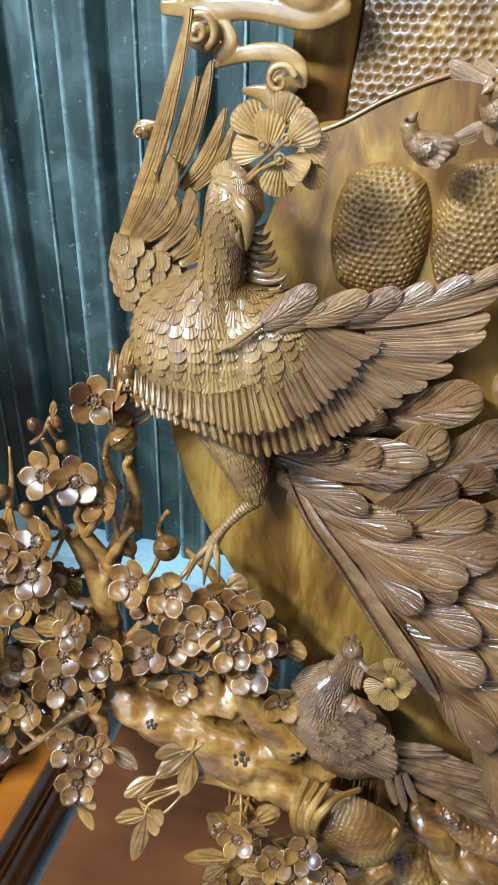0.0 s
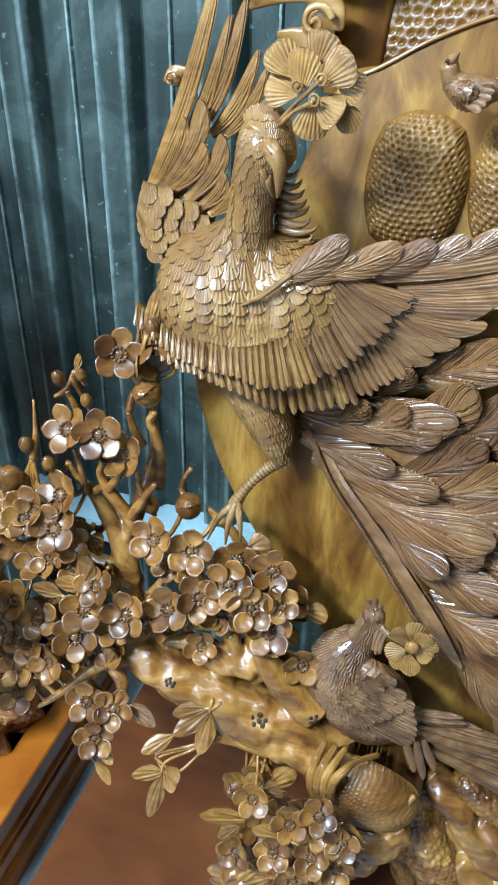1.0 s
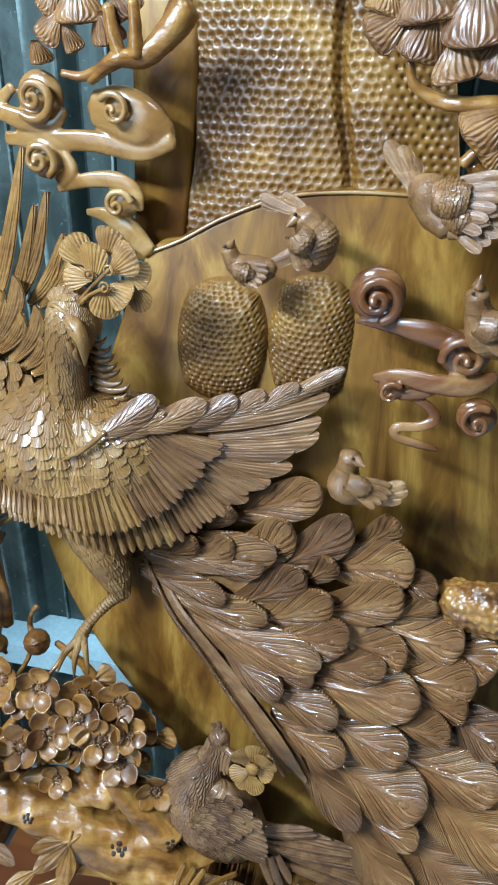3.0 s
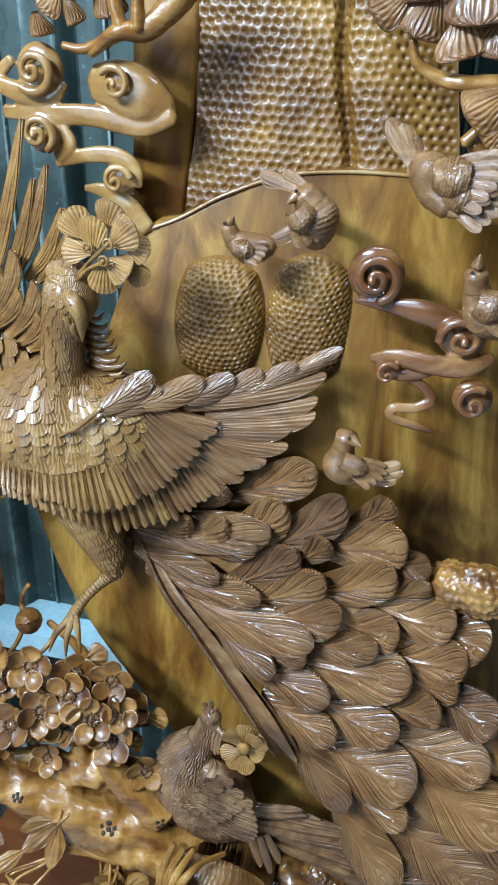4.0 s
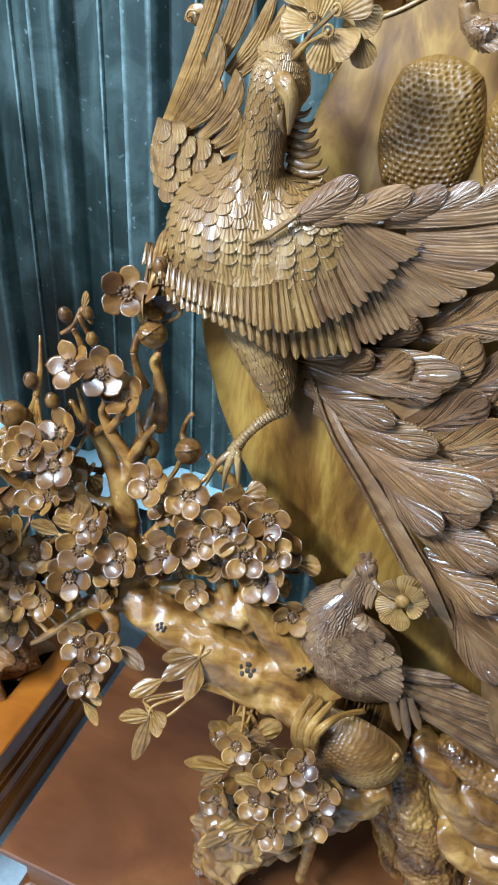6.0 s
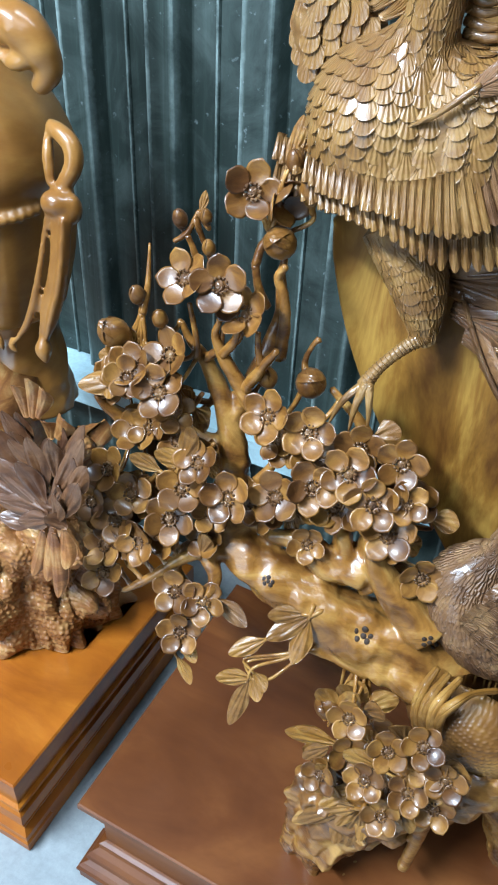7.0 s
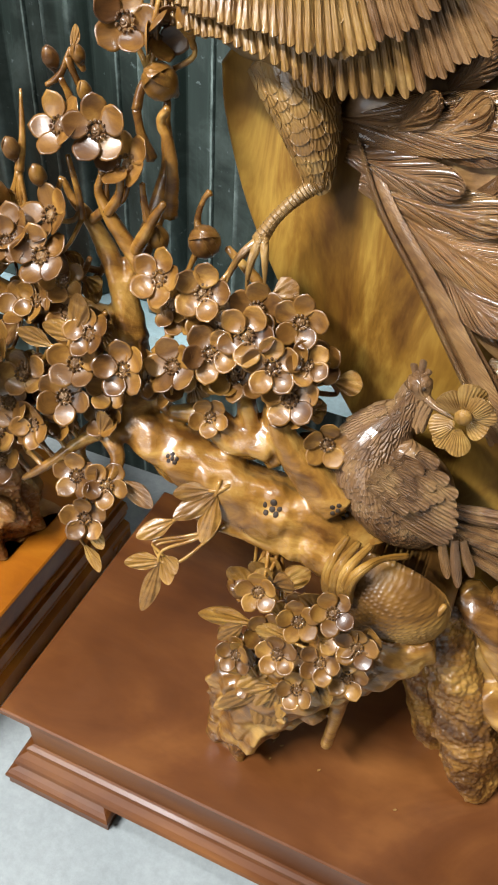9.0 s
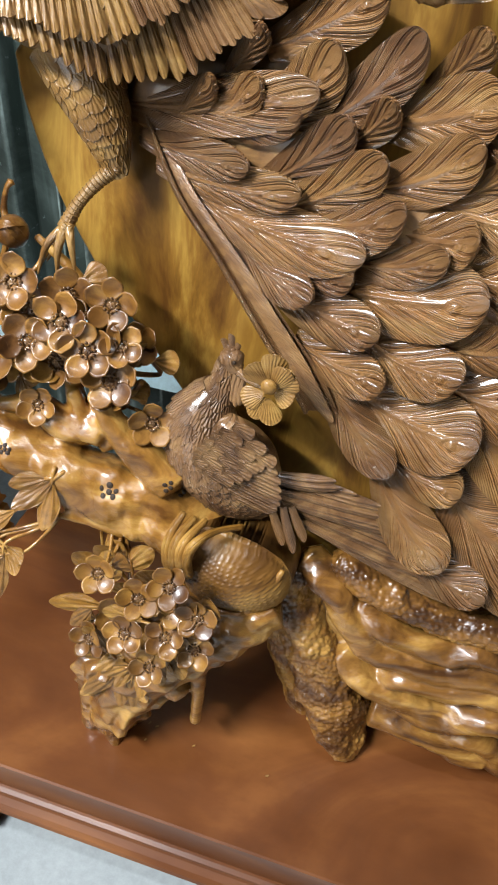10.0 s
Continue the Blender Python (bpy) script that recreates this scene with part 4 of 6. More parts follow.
for toe in ([(-0.256, 0.724, 0.914), (-0.273, 0.710, 0.895), (-0.286, 0.705, 0.860)], [(-0.253, 0.720, 0.918), (-0.257, 0.705, 0.894), (-0.259, 0.700, 0.863)], [(-0.250, 0.722, 0.917), (-0.243, 0.710, 0.900), (-0.239, 0.705, 0.870)], [(-0.256, 0.728, 0.913), (-0.274, 0.735, 0.890), (-0.294, 0.740, 0.858)]):
    part("toe", tube(toe, [0.0055, 0.0042, 0.0012], 10, 5), BREAST, thigh)

# tail: broad rounded plumes shingled outwards from the rump
tail = part("tail", tube([(-0.195, 0.795, 1.037), (-0.05, 0.795, 0.985), (0.11, 0.775, 0.87), (0.25, 0.745, 0.72), (0.34, 0.725, 0.62)], [0.025, 0.060, 0.105, 0.105, 0.08], 20, 6, flat=0.22), BIRD, carving, "long cascading tail of overlapping brown plumes")


def plumes(rows):
    for b, e, w in rows:
        b, e = Vector(b), Vector(e)
        put("plume", random.choice(PLUME_SET), along(b.lerp(e, -0.12), e, w * 1.06, (0.04 + random.uniform(-0.08, 0.08), -1, 0.30 + random.uniform(-0.08, 0.08)), 0.060, random.uniform(-6, 6)), tail)


plumes([((-0.097, 0.801, 1.073), (-0.060, 0.779, 1.119), 0.028), ((-0.159, 0.788, 1.022), (-0.103, 0.767, 1.072), 0.029), ((-0.135, 0.786, 1.014), (-0.057, 0.772, 1.074), 0.043), ((-0.202, 0.791, 1.033), (0.001, 0.770, 1.069), 0.056), ((-0.070, 0.789, 1.025), (0.013, 0.781, 1.109), 0.056), ((-0.054, 0.808, 1.099), (0.047, 0.793, 1.156), 0.053), ((-0.008, 0.791, 1.035), (0.086, 0.785, 1.126), 0.052), ((0.027, 0.788, 1.022), (0.072, 0.767, 1.072), 0.034), ((-0.048, 0.776, 0.978), (0.036, 0.765, 1.051), 0.048), ((-0.035, 0.771, 0.957), (0.074, 0.758, 1.023), 0.052), ((0.068, 0.795, 1.048), (0.166, 0.774, 1.083), 0.066), ((0.059, 0.779, 0.990), (0.158, 0.764, 1.046), 0.055)])
plumes([((0.099, 0.804, 1.082), (0.140, 0.783, 1.133), 0.036), ((0.145, 0.794, 1.046), (0.196, 0.763, 1.056), 0.037), ((-0.011, 0.769, 0.950), (0.101, 0.746, 0.979), 0.057), ((-0.120, 0.771, 0.958), (0.070, 0.734, 0.933), 0.061), ((0.092, 0.770, 0.953), (0.173, 0.743, 0.964), 0.056), ((0.139, 0.778, 0.985), (0.237, 0.751, 0.997), 0.069), ((0.145, 0.780, 0.994), (0.198, 0.759, 1.040), 0.030), ((-0.038, 0.756, 0.900), (0.063, 0.729, 0.912), 0.045), ((0.052, 0.760, 0.918), (0.150, 0.734, 0.948), 0.042), ((0.153, 0.763, 0.926), (0.258, 0.739, 0.950), 0.069), ((0.047, 0.753, 0.889), (0.196, 0.729, 0.913), 0.082), ((-0.021, 0.750, 0.879), (0.099, 0.715, 0.860), 0.056)])
plumes([((0.016, 0.735, 0.820), (0.114, 0.701, 0.809), 0.051), ((0.090, 0.740, 0.841), (0.191, 0.708, 0.835), 0.060), ((0.193, 0.753, 0.891), (0.253, 0.729, 0.913), 0.049), ((0.058, 0.725, 0.783), (0.140, 0.676, 0.711), 0.053), ((0.104, 0.723, 0.777), (0.223, 0.690, 0.766), 0.089), ((0.187, 0.730, 0.805), (0.309, 0.703, 0.813), 0.075), ((0.142, 0.706, 0.713), (0.220, 0.676, 0.711), 0.054), ((0.213, 0.722, 0.773), (0.353, 0.680, 0.727), 0.096), ((0.138, 0.698, 0.681), (0.219, 0.649, 0.611), 0.066), ((0.216, 0.701, 0.692), (0.345, 0.659, 0.649), 0.101), ((0.170, 0.742, 0.850), (0.238, 0.719, 0.876), 0.053), ((0.217, 0.776, 0.977), (0.278, 0.743, 0.967), 0.065)])
plumes([((0.237, 0.751, 0.881), (0.307, 0.717, 0.868), 0.068), ((-0.071, 0.762, 0.922), (0.024, 0.717, 0.884), 0.045), ((0.267, 0.722, 0.774), (0.401, 0.675, 0.707), 0.098), ((0.286, 0.701, 0.694), (0.424, 0.649, 0.612), 0.104), ((0.193, 0.673, 0.603), (0.277, 0.644, 0.590), 0.060), ((0.145, 0.691, 0.669), (0.215, 0.651, 0.617), 0.055), ((0.242, 0.677, 0.618), (0.337, 0.646, 0.598), 0.074)])
plumes([((-0.176, 0.780, 0.999), (-0.060, 0.755, 0.995), 0.037), ((-0.152, 0.774, 0.977), (-0.004, 0.750, 0.979), 0.044), ((-0.109, 0.788, 1.032), (-0.014, 0.769, 1.051), 0.042)])
SIDE_L = spline([(-0.186, 0.790, 1.022), (-0.154, 0.765, 0.978), (-0.128, 0.750, 0.947), (-0.092, 0.740, 0.908), (-0.045, 0.725, 0.852), (-0.009, 0.714, 0.809), (0.033, 0.700, 0.758)], 8)
SIDE_R = spline([(-0.180, 0.794, 1.018), (-0.130, 0.768, 0.964), (-0.099, 0.757, 0.937), (-0.043, 0.744, 0.885), (-0.000, 0.732, 0.840), (0.043, 0.720, 0.795), (0.078, 0.706, 0.744)], 8)


def tail_side():
    """The tail's hollowed flank: a strip between its beaded arris and the first plumes."""
    verts, uv, n = [], [], len(SIDE_L)
    for i, (p, q) in enumerate(zip(SIDE_L, SIDE_R)):
        for k in range(9):
            f = k / 8
            verts.append(Vector(p).lerp(Vector(q), f) + Vector((0, 0.010 * math.sin(math.pi * f), 0)))
            uv.append((0.5 + 0.5 * f, i / n * 3.0))
        verts.append(Vector(p) + Vector((0.010, 0.030, -0.004)))
        uv.append((0.5, i / n * 3.0))
    faces = [(i * 10 + k, i * 10 + k + 1, i * 10 + k + 11, i * 10 + k + 10) for i in range(n - 1) for k in range(8)]
    faces += [(i * 10, i * 10 + 10, i * 10 + 19, i * 10 + 9) for i in range(n - 1)]
    return verts, faces, uv


part("tail_flank", tail_side(), PLUME, tail)
for k in range(3, len(SIDE_L) - 3):
    p, q = Vector(SIDE_L[k - 2]).lerp(Vector(SIDE_R[k - 2]), 0.22), Vector(SIDE_L[k + 3]).lerp(Vector(SIDE_R[k + 3]), 0.72)
    put("flank_feather", NARROW_DATA, along(p + Vector((0, 0.002, 0)), q + Vector((0, -0.001, 0)), 0.014, (-0.35, -1, 0.1), 0.008, random.uniform(-4, 4)), tail)
tagged(part("arris_beads", join(*[ellipsoid(Vector(p) + Vector((0.001, -0.001, 0)), (0.0032, 0.0028, 0.0036), None, 8, 6) for p in spline(SIDE_L[::4], 8)]), PLUME, tail), kind="stuff")
part("tail_arris", tube([tuple(p) for p in SIDE_L[::4]], [0.0022] * len(SIDE_L[::4]), 8, 4), VANE, tail)

# ---- blossom tree ----
from mathutils.bvhtree import BVHTree
ANCHORS = [Vector(p) for p in spline([(0.032, 0.630, 0.489), (-0.038, 0.605, 0.477), (-0.090, 0.585, 0.425), (-0.150, 0.568, 0.350), (-0.195, 0.565, 0.270)], 4)]


def limb(points, radii, rough=0.22, sides=16, freq=60):
    ANCHORS.extend(Vector(p) for p in spline(points, 3))
    return tube(points, radii, sides, 8, rough, freq, ridges=4, ridge=0.06)


LIMB_RUNS = [limb([(-0.381, 0.637, 0.690), (-0.333, 0.638, 0.664), (-0.270, 0.641, 0.635), (-0.202, 0.650, 0.607), (-0.129, 0.661, 0.582), (-0.046, 0.675, 0.542)], [0.022, 0.033, 0.036, 0.044, 0.050, 0.050], 0.22, 36, 26)]
def branch(points, radii, rough=0.14):
    if max(radii) > 0.0115 and min(p[1] for p in points) < 0.8:
        return LIMB_RUNS.append(limb(points, radii, rough))
    return part("branch", limb(points, radii, rough, 12, 70), BARK, carving)


branch([(-0.392, 0.672, 0.778), (-0.404, 0.684, 0.825), (-0.424, 0.689, 0.871), (-0.444, 0.691, 0.905), (-0.463, 0.689, 0.926), (-0.475, 0.689, 0.948)], [0.022, 0.017, 0.012, 0.009, 0.006, 0.004])
branch([(-0.405, 0.686, 0.831), (-0.388, 0.705, 0.882), (-0.375, 0.722, 0.929), (-0.368, 0.730, 0.969), (-0.373, 0.737, 1.011), (-0.371, 0.740, 1.033)], [0.014, 0.013, 0.011, 0.008, 0.006, 0.004])
branch([(-0.366, 0.641, 0.664), (-0.381, 0.657, 0.722), (-0.392, 0.672, 0.778)], [0.03, 0.026, 0.02])
branch([(-0.442, 0.687, 0.908), (-0.426, 0.691, 0.925), (-0.420, 0.691, 0.955)], [0.006, 0.005, 0.003])
branch([(-0.421, 0.692, 0.926), (-0.406, 0.698, 0.937), (-0.396, 0.697, 0.959)], [0.005, 0.004, 0.003])
branch([(-0.450, 0.682, 0.911), (-0.451, 0.681, 0.940), (-0.459, 0.681, 0.979)], [0.005, 0.004, 0.003])
branch([(-0.419, 0.671, 0.793), (-0.473, 0.656, 0.808), (-0.524, 0.647, 0.811), (-0.554, 0.638, 0.831), (-0.564, 0.631, 0.848)], [0.02, 0.017, 0.012, 0.008, 0.005])
branch([(-0.370, 0.625, 0.677), (-0.398, 0.610, 0.680), (-0.426, 0.590, 0.663), (-0.460, 0.564, 0.633), (-0.485, 0.549, 0.615)], [0.014, 0.011, 0.008, 0.006, 0.004])
for b, e in (((-0.474, 0.556, 0.622), (-0.496, 0.561, 0.638)), ((-0.462, 0.564, 0.633), (-0.485, 0.568, 0.647)), ((-0.449, 0.573, 0.644), (-0.472, 0.578, 0.658)), ((-0.435, 0.582, 0.657), (-0.455, 0.587, 0.671)), ((-0.422, 0.592, 0.668), (-0.438, 0.597, 0.681))):
    branch([b, tuple((Vector(b) + Vector(e)) / 2), e], [0.0045, 0.003, 0.0045])
branch([(-0.394, 0.610, 0.677), (-0.374, 0.598, 0.658), (-0.376, 0.580, 0.634), (-0.394, 0.563, 0.620)], [0.012, 0.010, 0.006, 0.004])
branch([(-0.209, 0.671, 0.695), (-0.248, 0.652, 0.691), (-0.284, 0.653, 0.715), (-0.324, 0.644, 0.712)], [0.026, 0.018, 0.013, 0.008])
branch([(-0.223, 0.661, 0.672), (-0.238, 0.673, 0.721), (-0.244, 0.679, 0.776)], [0.018, 0.013, 0.008])
branch([(-0.200, 0.675, 0.672), (-0.204, 0.678, 0.715), (-0.203, 0.676, 0.772)], [0.024, 0.018, 0.01])
branch([(-0.240, 0.602, 0.588), (-0.207, 0.615, 0.578), (-0.165, 0.625, 0.567)], [0.004, 0.007, 0.014])
branch([(-0.322, 0.718, 0.902), (-0.331, 0.727, 0.918), (-0.323, 0.726, 0.943), (-0.317, 0.729, 0.951)], [0.005, 0.004, 0.003, 0.0045])
branch([(-0.356, 0.690, 0.847), (-0.340, 0.679, 0.803), (-0.354, 0.667, 0.771)], [0.005, 0.005, 0.008])
branch([(-0.294, 0.726, 0.894), (-0.255, 0.724, 0.863), (-0.226, 0.717, 0.823)], [0.004, 0.007, 0.01])
branch([(-0.492, 0.703, 1.037), (-0.478, 0.709, 1.048), (-0.469, 0.718, 1.071)], [0.003, 0.0035, 0.0025])
branch([(-0.477, 0.708, 1.045), (-0.471, 0.710, 1.030), (-0.463, 0.709, 1.007)], [0.0035, 0.004, 0.005])
branch([(-0.518, 0.672, 0.954), (-0.516, 0.682, 0.984), (-0.520, 0.696, 1.031)], [0.005, 0.004, 0.0015])
branch([(-0.400, 0.725, 1.022), (-0.398, 0.731, 1.039), (-0.390, 0.738, 1.057)], [0.005, 0.005, 0.004])
branch([(-0.400, 0.725, 1.022), (-0.395, 0.724, 0.998), (-0.383, 0.724, 0.975)], [0.005, 0.005, 0.006])
branch([(-0.352, 0.654, 0.713), (-0.317, 0.654, 0.704), (-0.280, 0.654, 0.718), (-0.239, 0.654, 0.699), (-0.198, 0.654, 0.690)], [0.007, 0.01, 0.012, 0.014, 0.016])
branch([(-0.236, 0.662, 0.742), (-0.222, 0.662, 0.704), (-0.191, 0.662, 0.673)], [0.008, 0.012, 0.016])
branch([(-0.197, 0.654, 0.753), (-0.183, 0.654, 0.716), (-0.152, 0.654, 0.681), (-0.108, 0.654, 0.644)], [0.012, 0.017, 0.022, 0.026])
branch([(-0.401, 0.615, 0.686), (-0.433, 0.615, 0.655), (-0.444, 0.615, 0.617), (-0.425, 0.615, 0.592)], [0.012, 0.009, 0.008, 0.007])
branch([(-0.363, 0.722, 0.917), (-0.358, 0.722, 0.961), (-0.362, 0.722, 0.997), (-0.370, 0.722, 1.016), (-0.362, 0.722, 1.031)], [0.009, 0.007, 0.006, 0.005, 0.004])
branch([(-0.363, 0.685, 0.853), (-0.393, 0.685, 0.887), (-0.417, 0.685, 0.922), (-0.428, 0.685, 0.946), (-0.422, 0.685, 0.965)], [0.013, 0.01, 0.008, 0.005, 0.004])
branch([(-0.416, 0.682, 0.924), (-0.401, 0.682, 0.947), (-0.397, 0.682, 0.970)], [0.006, 0.005, 0.004])
branch([(-0.385, 0.684, 0.887), (-0.361, 0.684, 0.930), (-0.348, 0.684, 0.949)], [0.008, 0.006, 0.004])
branch([(-0.368, 0.684, 0.925), (-0.372, 0.684, 0.947), (-0.373, 0.684, 0.965)], [0.005, 0.004, 0.003])

trunk_geo = join(*LIMB_RUNS)
trunk = fused(part("trunk", trunk_geo, BARK, carving, "glossy honey-brown branching trunk with drilled knots"), 0.0028, 3)
SKIN = BVHTree.FromPolygons([tuple(v) for v in trunk_geo[0]], trunk_geo[1])

# knot holes: small rosettes of dark drilled holes
for centre, size in (((-0.264, 0.500, 0.800), 0.0030), ((-0.160, 0.500, 0.780), 0.0044), ((-0.100, 0.500, 0.807), 0.0032)):
    eye = Vector((-0.088, 0.036, 1.343))
    for k in range(6):
        a = k * math.tau / 5 + 0.3
        spot = Vector(centre) + Vector((math.cos(a), 0, math.sin(a))) * (size * 1.9 * (0.9 + 0.2 * (k % 2)) if k < 5 else 0)
        hit, normal, _, _ = SKIN.ray_cast(spot, (spot - eye).normalized())
        if hit:
            part("knot_hole", ellipsoid(hit, (size * random.uniform(0.75, 1.05), size, 0.0012), normal.to_track_quat("Z", "Y").to_matrix(), 12, 6), DARK, trunk)


def bowl(deep, ball=0.0, rings=5, around=16, thick=0.05):
    """A round spoon-shaped petal on a short claw: rim up; ball: wraps the other way, round a sphere of that radius."""
    verts, uv, faces = [], [], []
    for layer in (0, 1):
        for j in range(rings + 1):
            r = 0.5 * j / rings
            for k in range(around):
                a = math.tau * k / around
                x, y = r * math.sin(a), -r * math.cos(a)
                x *= 0.55 + 0.45 * min(1.0, (y + 0.5) / 0.35) if y < -0.15 else 1.0
                y += 0.03 * math.cos(6 * a) * (r / 0.5) ** 3 * (1 if y > 0 else 0)
                z = -(ball - math.sqrt(max(ball * ball - r * r, 0.0))) if ball else deep * (r / 0.5) ** 2 + 0.25 * (y + 0.5) ** 2
                z -= layer * thick * (1 - 0.75 * (r / 0.5) ** 6)
                verts.append((x, y + 0.55, z))
                uv.append((0.5 + x, y + 0.5))
    n = (rings + 1) * around
    for layer in (0, 1):
        for j in range(rings):
            for k in range(around):
                a, b = layer * n + j * around + k, layer * n + j * around + (k + 1) % around
                f = (a, a + around, b + around, b)
                faces.append(f if layer == 0 else f[::-1])
    for k in range(around):
        a, b = rings * around + k, rings * around + (k + 1) % around
        faces.append((a, a + n, b + n, b))
    return verts, faces, uv


PETAL_DATA = [shape("petal", bowl(deep), PETAL) for deep in (0.06, 0.11, 0.03)]
BEAD = ellipsoid((0, 0, 0), (1, 1, 1), None, 8, 5)
STAMEN = join(*[moved(BEAD, Matrix.Translation((0.25 * math.cos(a), 0.25 * math.sin(a), 0.16)) @ Matrix.Scale(0.06, 4)) for a in [k * math.tau / 11 for k in range(11)]], moved(BEAD, Matrix.Translation((0, 0, 0.05)) @ Matrix.Diagonal((0.20, 0.20, 0.10, 1))))
STAMEN_DATA = shape("stamens", STAMEN, HEN)
CUP = shape("cup", ellipsoid((0, 0, -0.05), (0.2, 0.2, 0.14), None, 12, 8), PETAL)


def turned(centre, normal, size, roll):
    z = Vector(normal).normalized()
    return Matrix.Translation(centre) @ z.to_track_quat("Z", "Y").to_matrix().to_4x4() @ Matrix.Rotation(roll, 4, "Z") @ Matrix.Scale(size, 4)


def stem(centre, normal, thick=0.0028):
    """A twig from a flower's back to the nearest limb."""
    c = Vector(centre)
    near_by = min(ANCHORS, key=lambda p: (p - c).length + (0.03 if p.y < c.y else 0))
    gap = (near_by - c).length
    thick *= 0.7 if gap > 0.06 else 1.0
    if 0.012 < gap < 0.095:
        back = c - Vector(normal).normalized() * min(0.022, gap * 0.5)
        part("twig", tube([c, back, back.lerp(near_by, 0.5) + Vector((0, 0.004, -0.006)), near_by], [thick * 0.9, thick, thick * 1.15, thick * 1.6], 8, 4, 0.15, 90), BARK, carving)


def blossom(centre, size=0.034, normal=None, parent=carving, close=0.0):
    """Five cupped petals round a ring of stamen beads."""
    n = Vector(normal or (random.uniform(-0.35, 0.45), -1, random.uniform(0.35, 1.0)))
    m = turned(centre, n, size, random.uniform(0, 6.3))
    f = put("blossom", CUP, m, parent)
    stem(centre, n)
    kind = random.choice(PETAL_DATA)
    for k in range(5):
        w = random.uniform(0.78, 0.92)
        put("petal", kind, m @ Matrix.Rotation(k * math.tau / 5 + random.uniform(-0.08, 0.08), 4, "Z") @ Matrix.Translation((0, 0.10, 0.05 * (k % 2) + random.uniform(0, 0.05))) @ Matrix.Rotation(close + random.uniform(-0.05, 0.30), 4, "X") @ Matrix.Rotation(random.uniform(-0.2, 0.2), 4, "Y") @ Matrix.Diagonal((w, 0.86, 0.9, 1)), f)
    put("stamens", STAMEN_DATA, m, f)
    return f


def bud_geo(count, shut):
    """A bud: petals wrapped round a ball, on a small calyx; shut: how near their tips come to the axis."""
    cap = bowl(0.0, 0.56, 5, 16, 0.09)
    geos = [ellipsoid((0, 0, 0), (0.40, 0.40, 0.46), None, 14, 10), tube([(0, 0, -1.0), (0, 0, -0.7), (0, 0, -0.45)], [0.1, 0.13, 0.26], 10, 3)]
    for k in range(count):
        a = k * math.tau / count
        d = Vector((math.cos(a), math.sin(a), 0))
        geos.append(moved(cap, along(d * (0.47 + 0.02 * (k % 2)) + Vector((0, 0, -0.50)), d * shut + Vector((0, 0, 0.58 - 0.08 * (k % 2))), 0.74, d, 0.85)))
    return join(*geos)


BUD_DATA = shape("bud", bud_geo(4, 0.30), PETAL)
OPEN_BUD = shape("open_bud", bud_geo(5, 0.20), PETAL)


def bud(centre, size, axis=(0, -0.4, 1)):
    put("bud", BUD_DATA, turned(centre, axis, size, random.uniform(0, 6)), carving)
    stem(Vector(centre) - Vector(axis).normalized() * size * 0.5, axis)


for c in ((-0.419, 0.679, 1.011), (-0.464, 0.681, 1.007), (-0.390, 0.687, 0.980), (-0.470, 0.656, 0.920), (-0.513, 0.635, 0.895), (-0.467, 0.626, 0.886), (-0.346, 0.669, 0.870), (-0.296, 0.672, 0.865), (-0.240, 0.665, 0.831), (-0.206, 0.656, 0.808), (-0.181, 0.655, 0.773),
          (-0.278, 0.653, 0.804), (-0.316, 0.638, 0.783), (-0.367, 0.616, 0.777), (-0.428, 0.610, 0.769), (-0.437, 0.593, 0.730), (-0.409, 0.728, 1.101)):
    blossom(c)
for c in ((-0.519, 0.588, 0.778), (-0.509, 0.579, 0.706), (-0.467, 0.571, 0.693), (-0.516, 0.563, 0.671), (-0.510, 0.546, 0.638), (-0.417, 0.571, 0.630), (-0.377, 0.574, 0.629), (-0.398, 0.551, 0.584), (-0.154, 0.567, 0.470), (-0.122, 0.584, 0.507), (-0.102, 0.569, 0.460), (-0.189, 0.688, 0.851), (-0.239, 0.685, 0.855), (-0.253, 0.666, 0.773)):
    blossom(c, 0.031)
for c, n in (((-0.544, 0.650, 0.931), (-0.2, -0.7, 0.8)), ((-0.374, 0.730, 1.052), (0.1, -0.9, 0.5)), ((-0.316, 0.714, 0.901), (0.3, -0.7, 0.7)), ((-0.198, 0.588, 0.518), (-0.2, -0.8, 0.6))):
    put("half_open_blossom", OPEN_BUD, turned(c, n, 0.046, random.uniform(0, 6)), carving)
    stem(c, n)
blossom((-0.385, 0.742, 1.097), 0.034, (0.9, -0.5, -0.2), close=0.4)
for c, s in ( ((-0.365, 0.700, 0.900), 0.03), ((-0.486, 0.707, 1.063), 0.022), ((-0.457, 0.714, 1.069), 0.018), ((-0.451, 0.710, 1.036), 0.02), ((-0.370, 0.746, 1.134), 0.026), ((-0.349, 0.742, 1.109), 0.03), ((-0.491, 0.668, 0.956), 0.024), ((-0.522, 0.669, 0.978), 0.024)):
    bud(c, s)

LEAF_DATA = shape("leaf", blade(tip=0.5, base=0.2, cup=0.35, rib=-0.14, lift=0.25, groove=0.0, nu=14, nv=14, point=1.65, thick=0.14, flow=0.07), LEAF)


def leaf(b, e, w=0.020, normal=(0.1, -1, 0.6)):
    e = Vector(b).lerp(Vector(e), 0.84)
    put("leaf", LEAF_DATA, along(b, e, w * 1.12, normal), carving)
    stem(b, Vector(e) - Vector(b), 0.003)


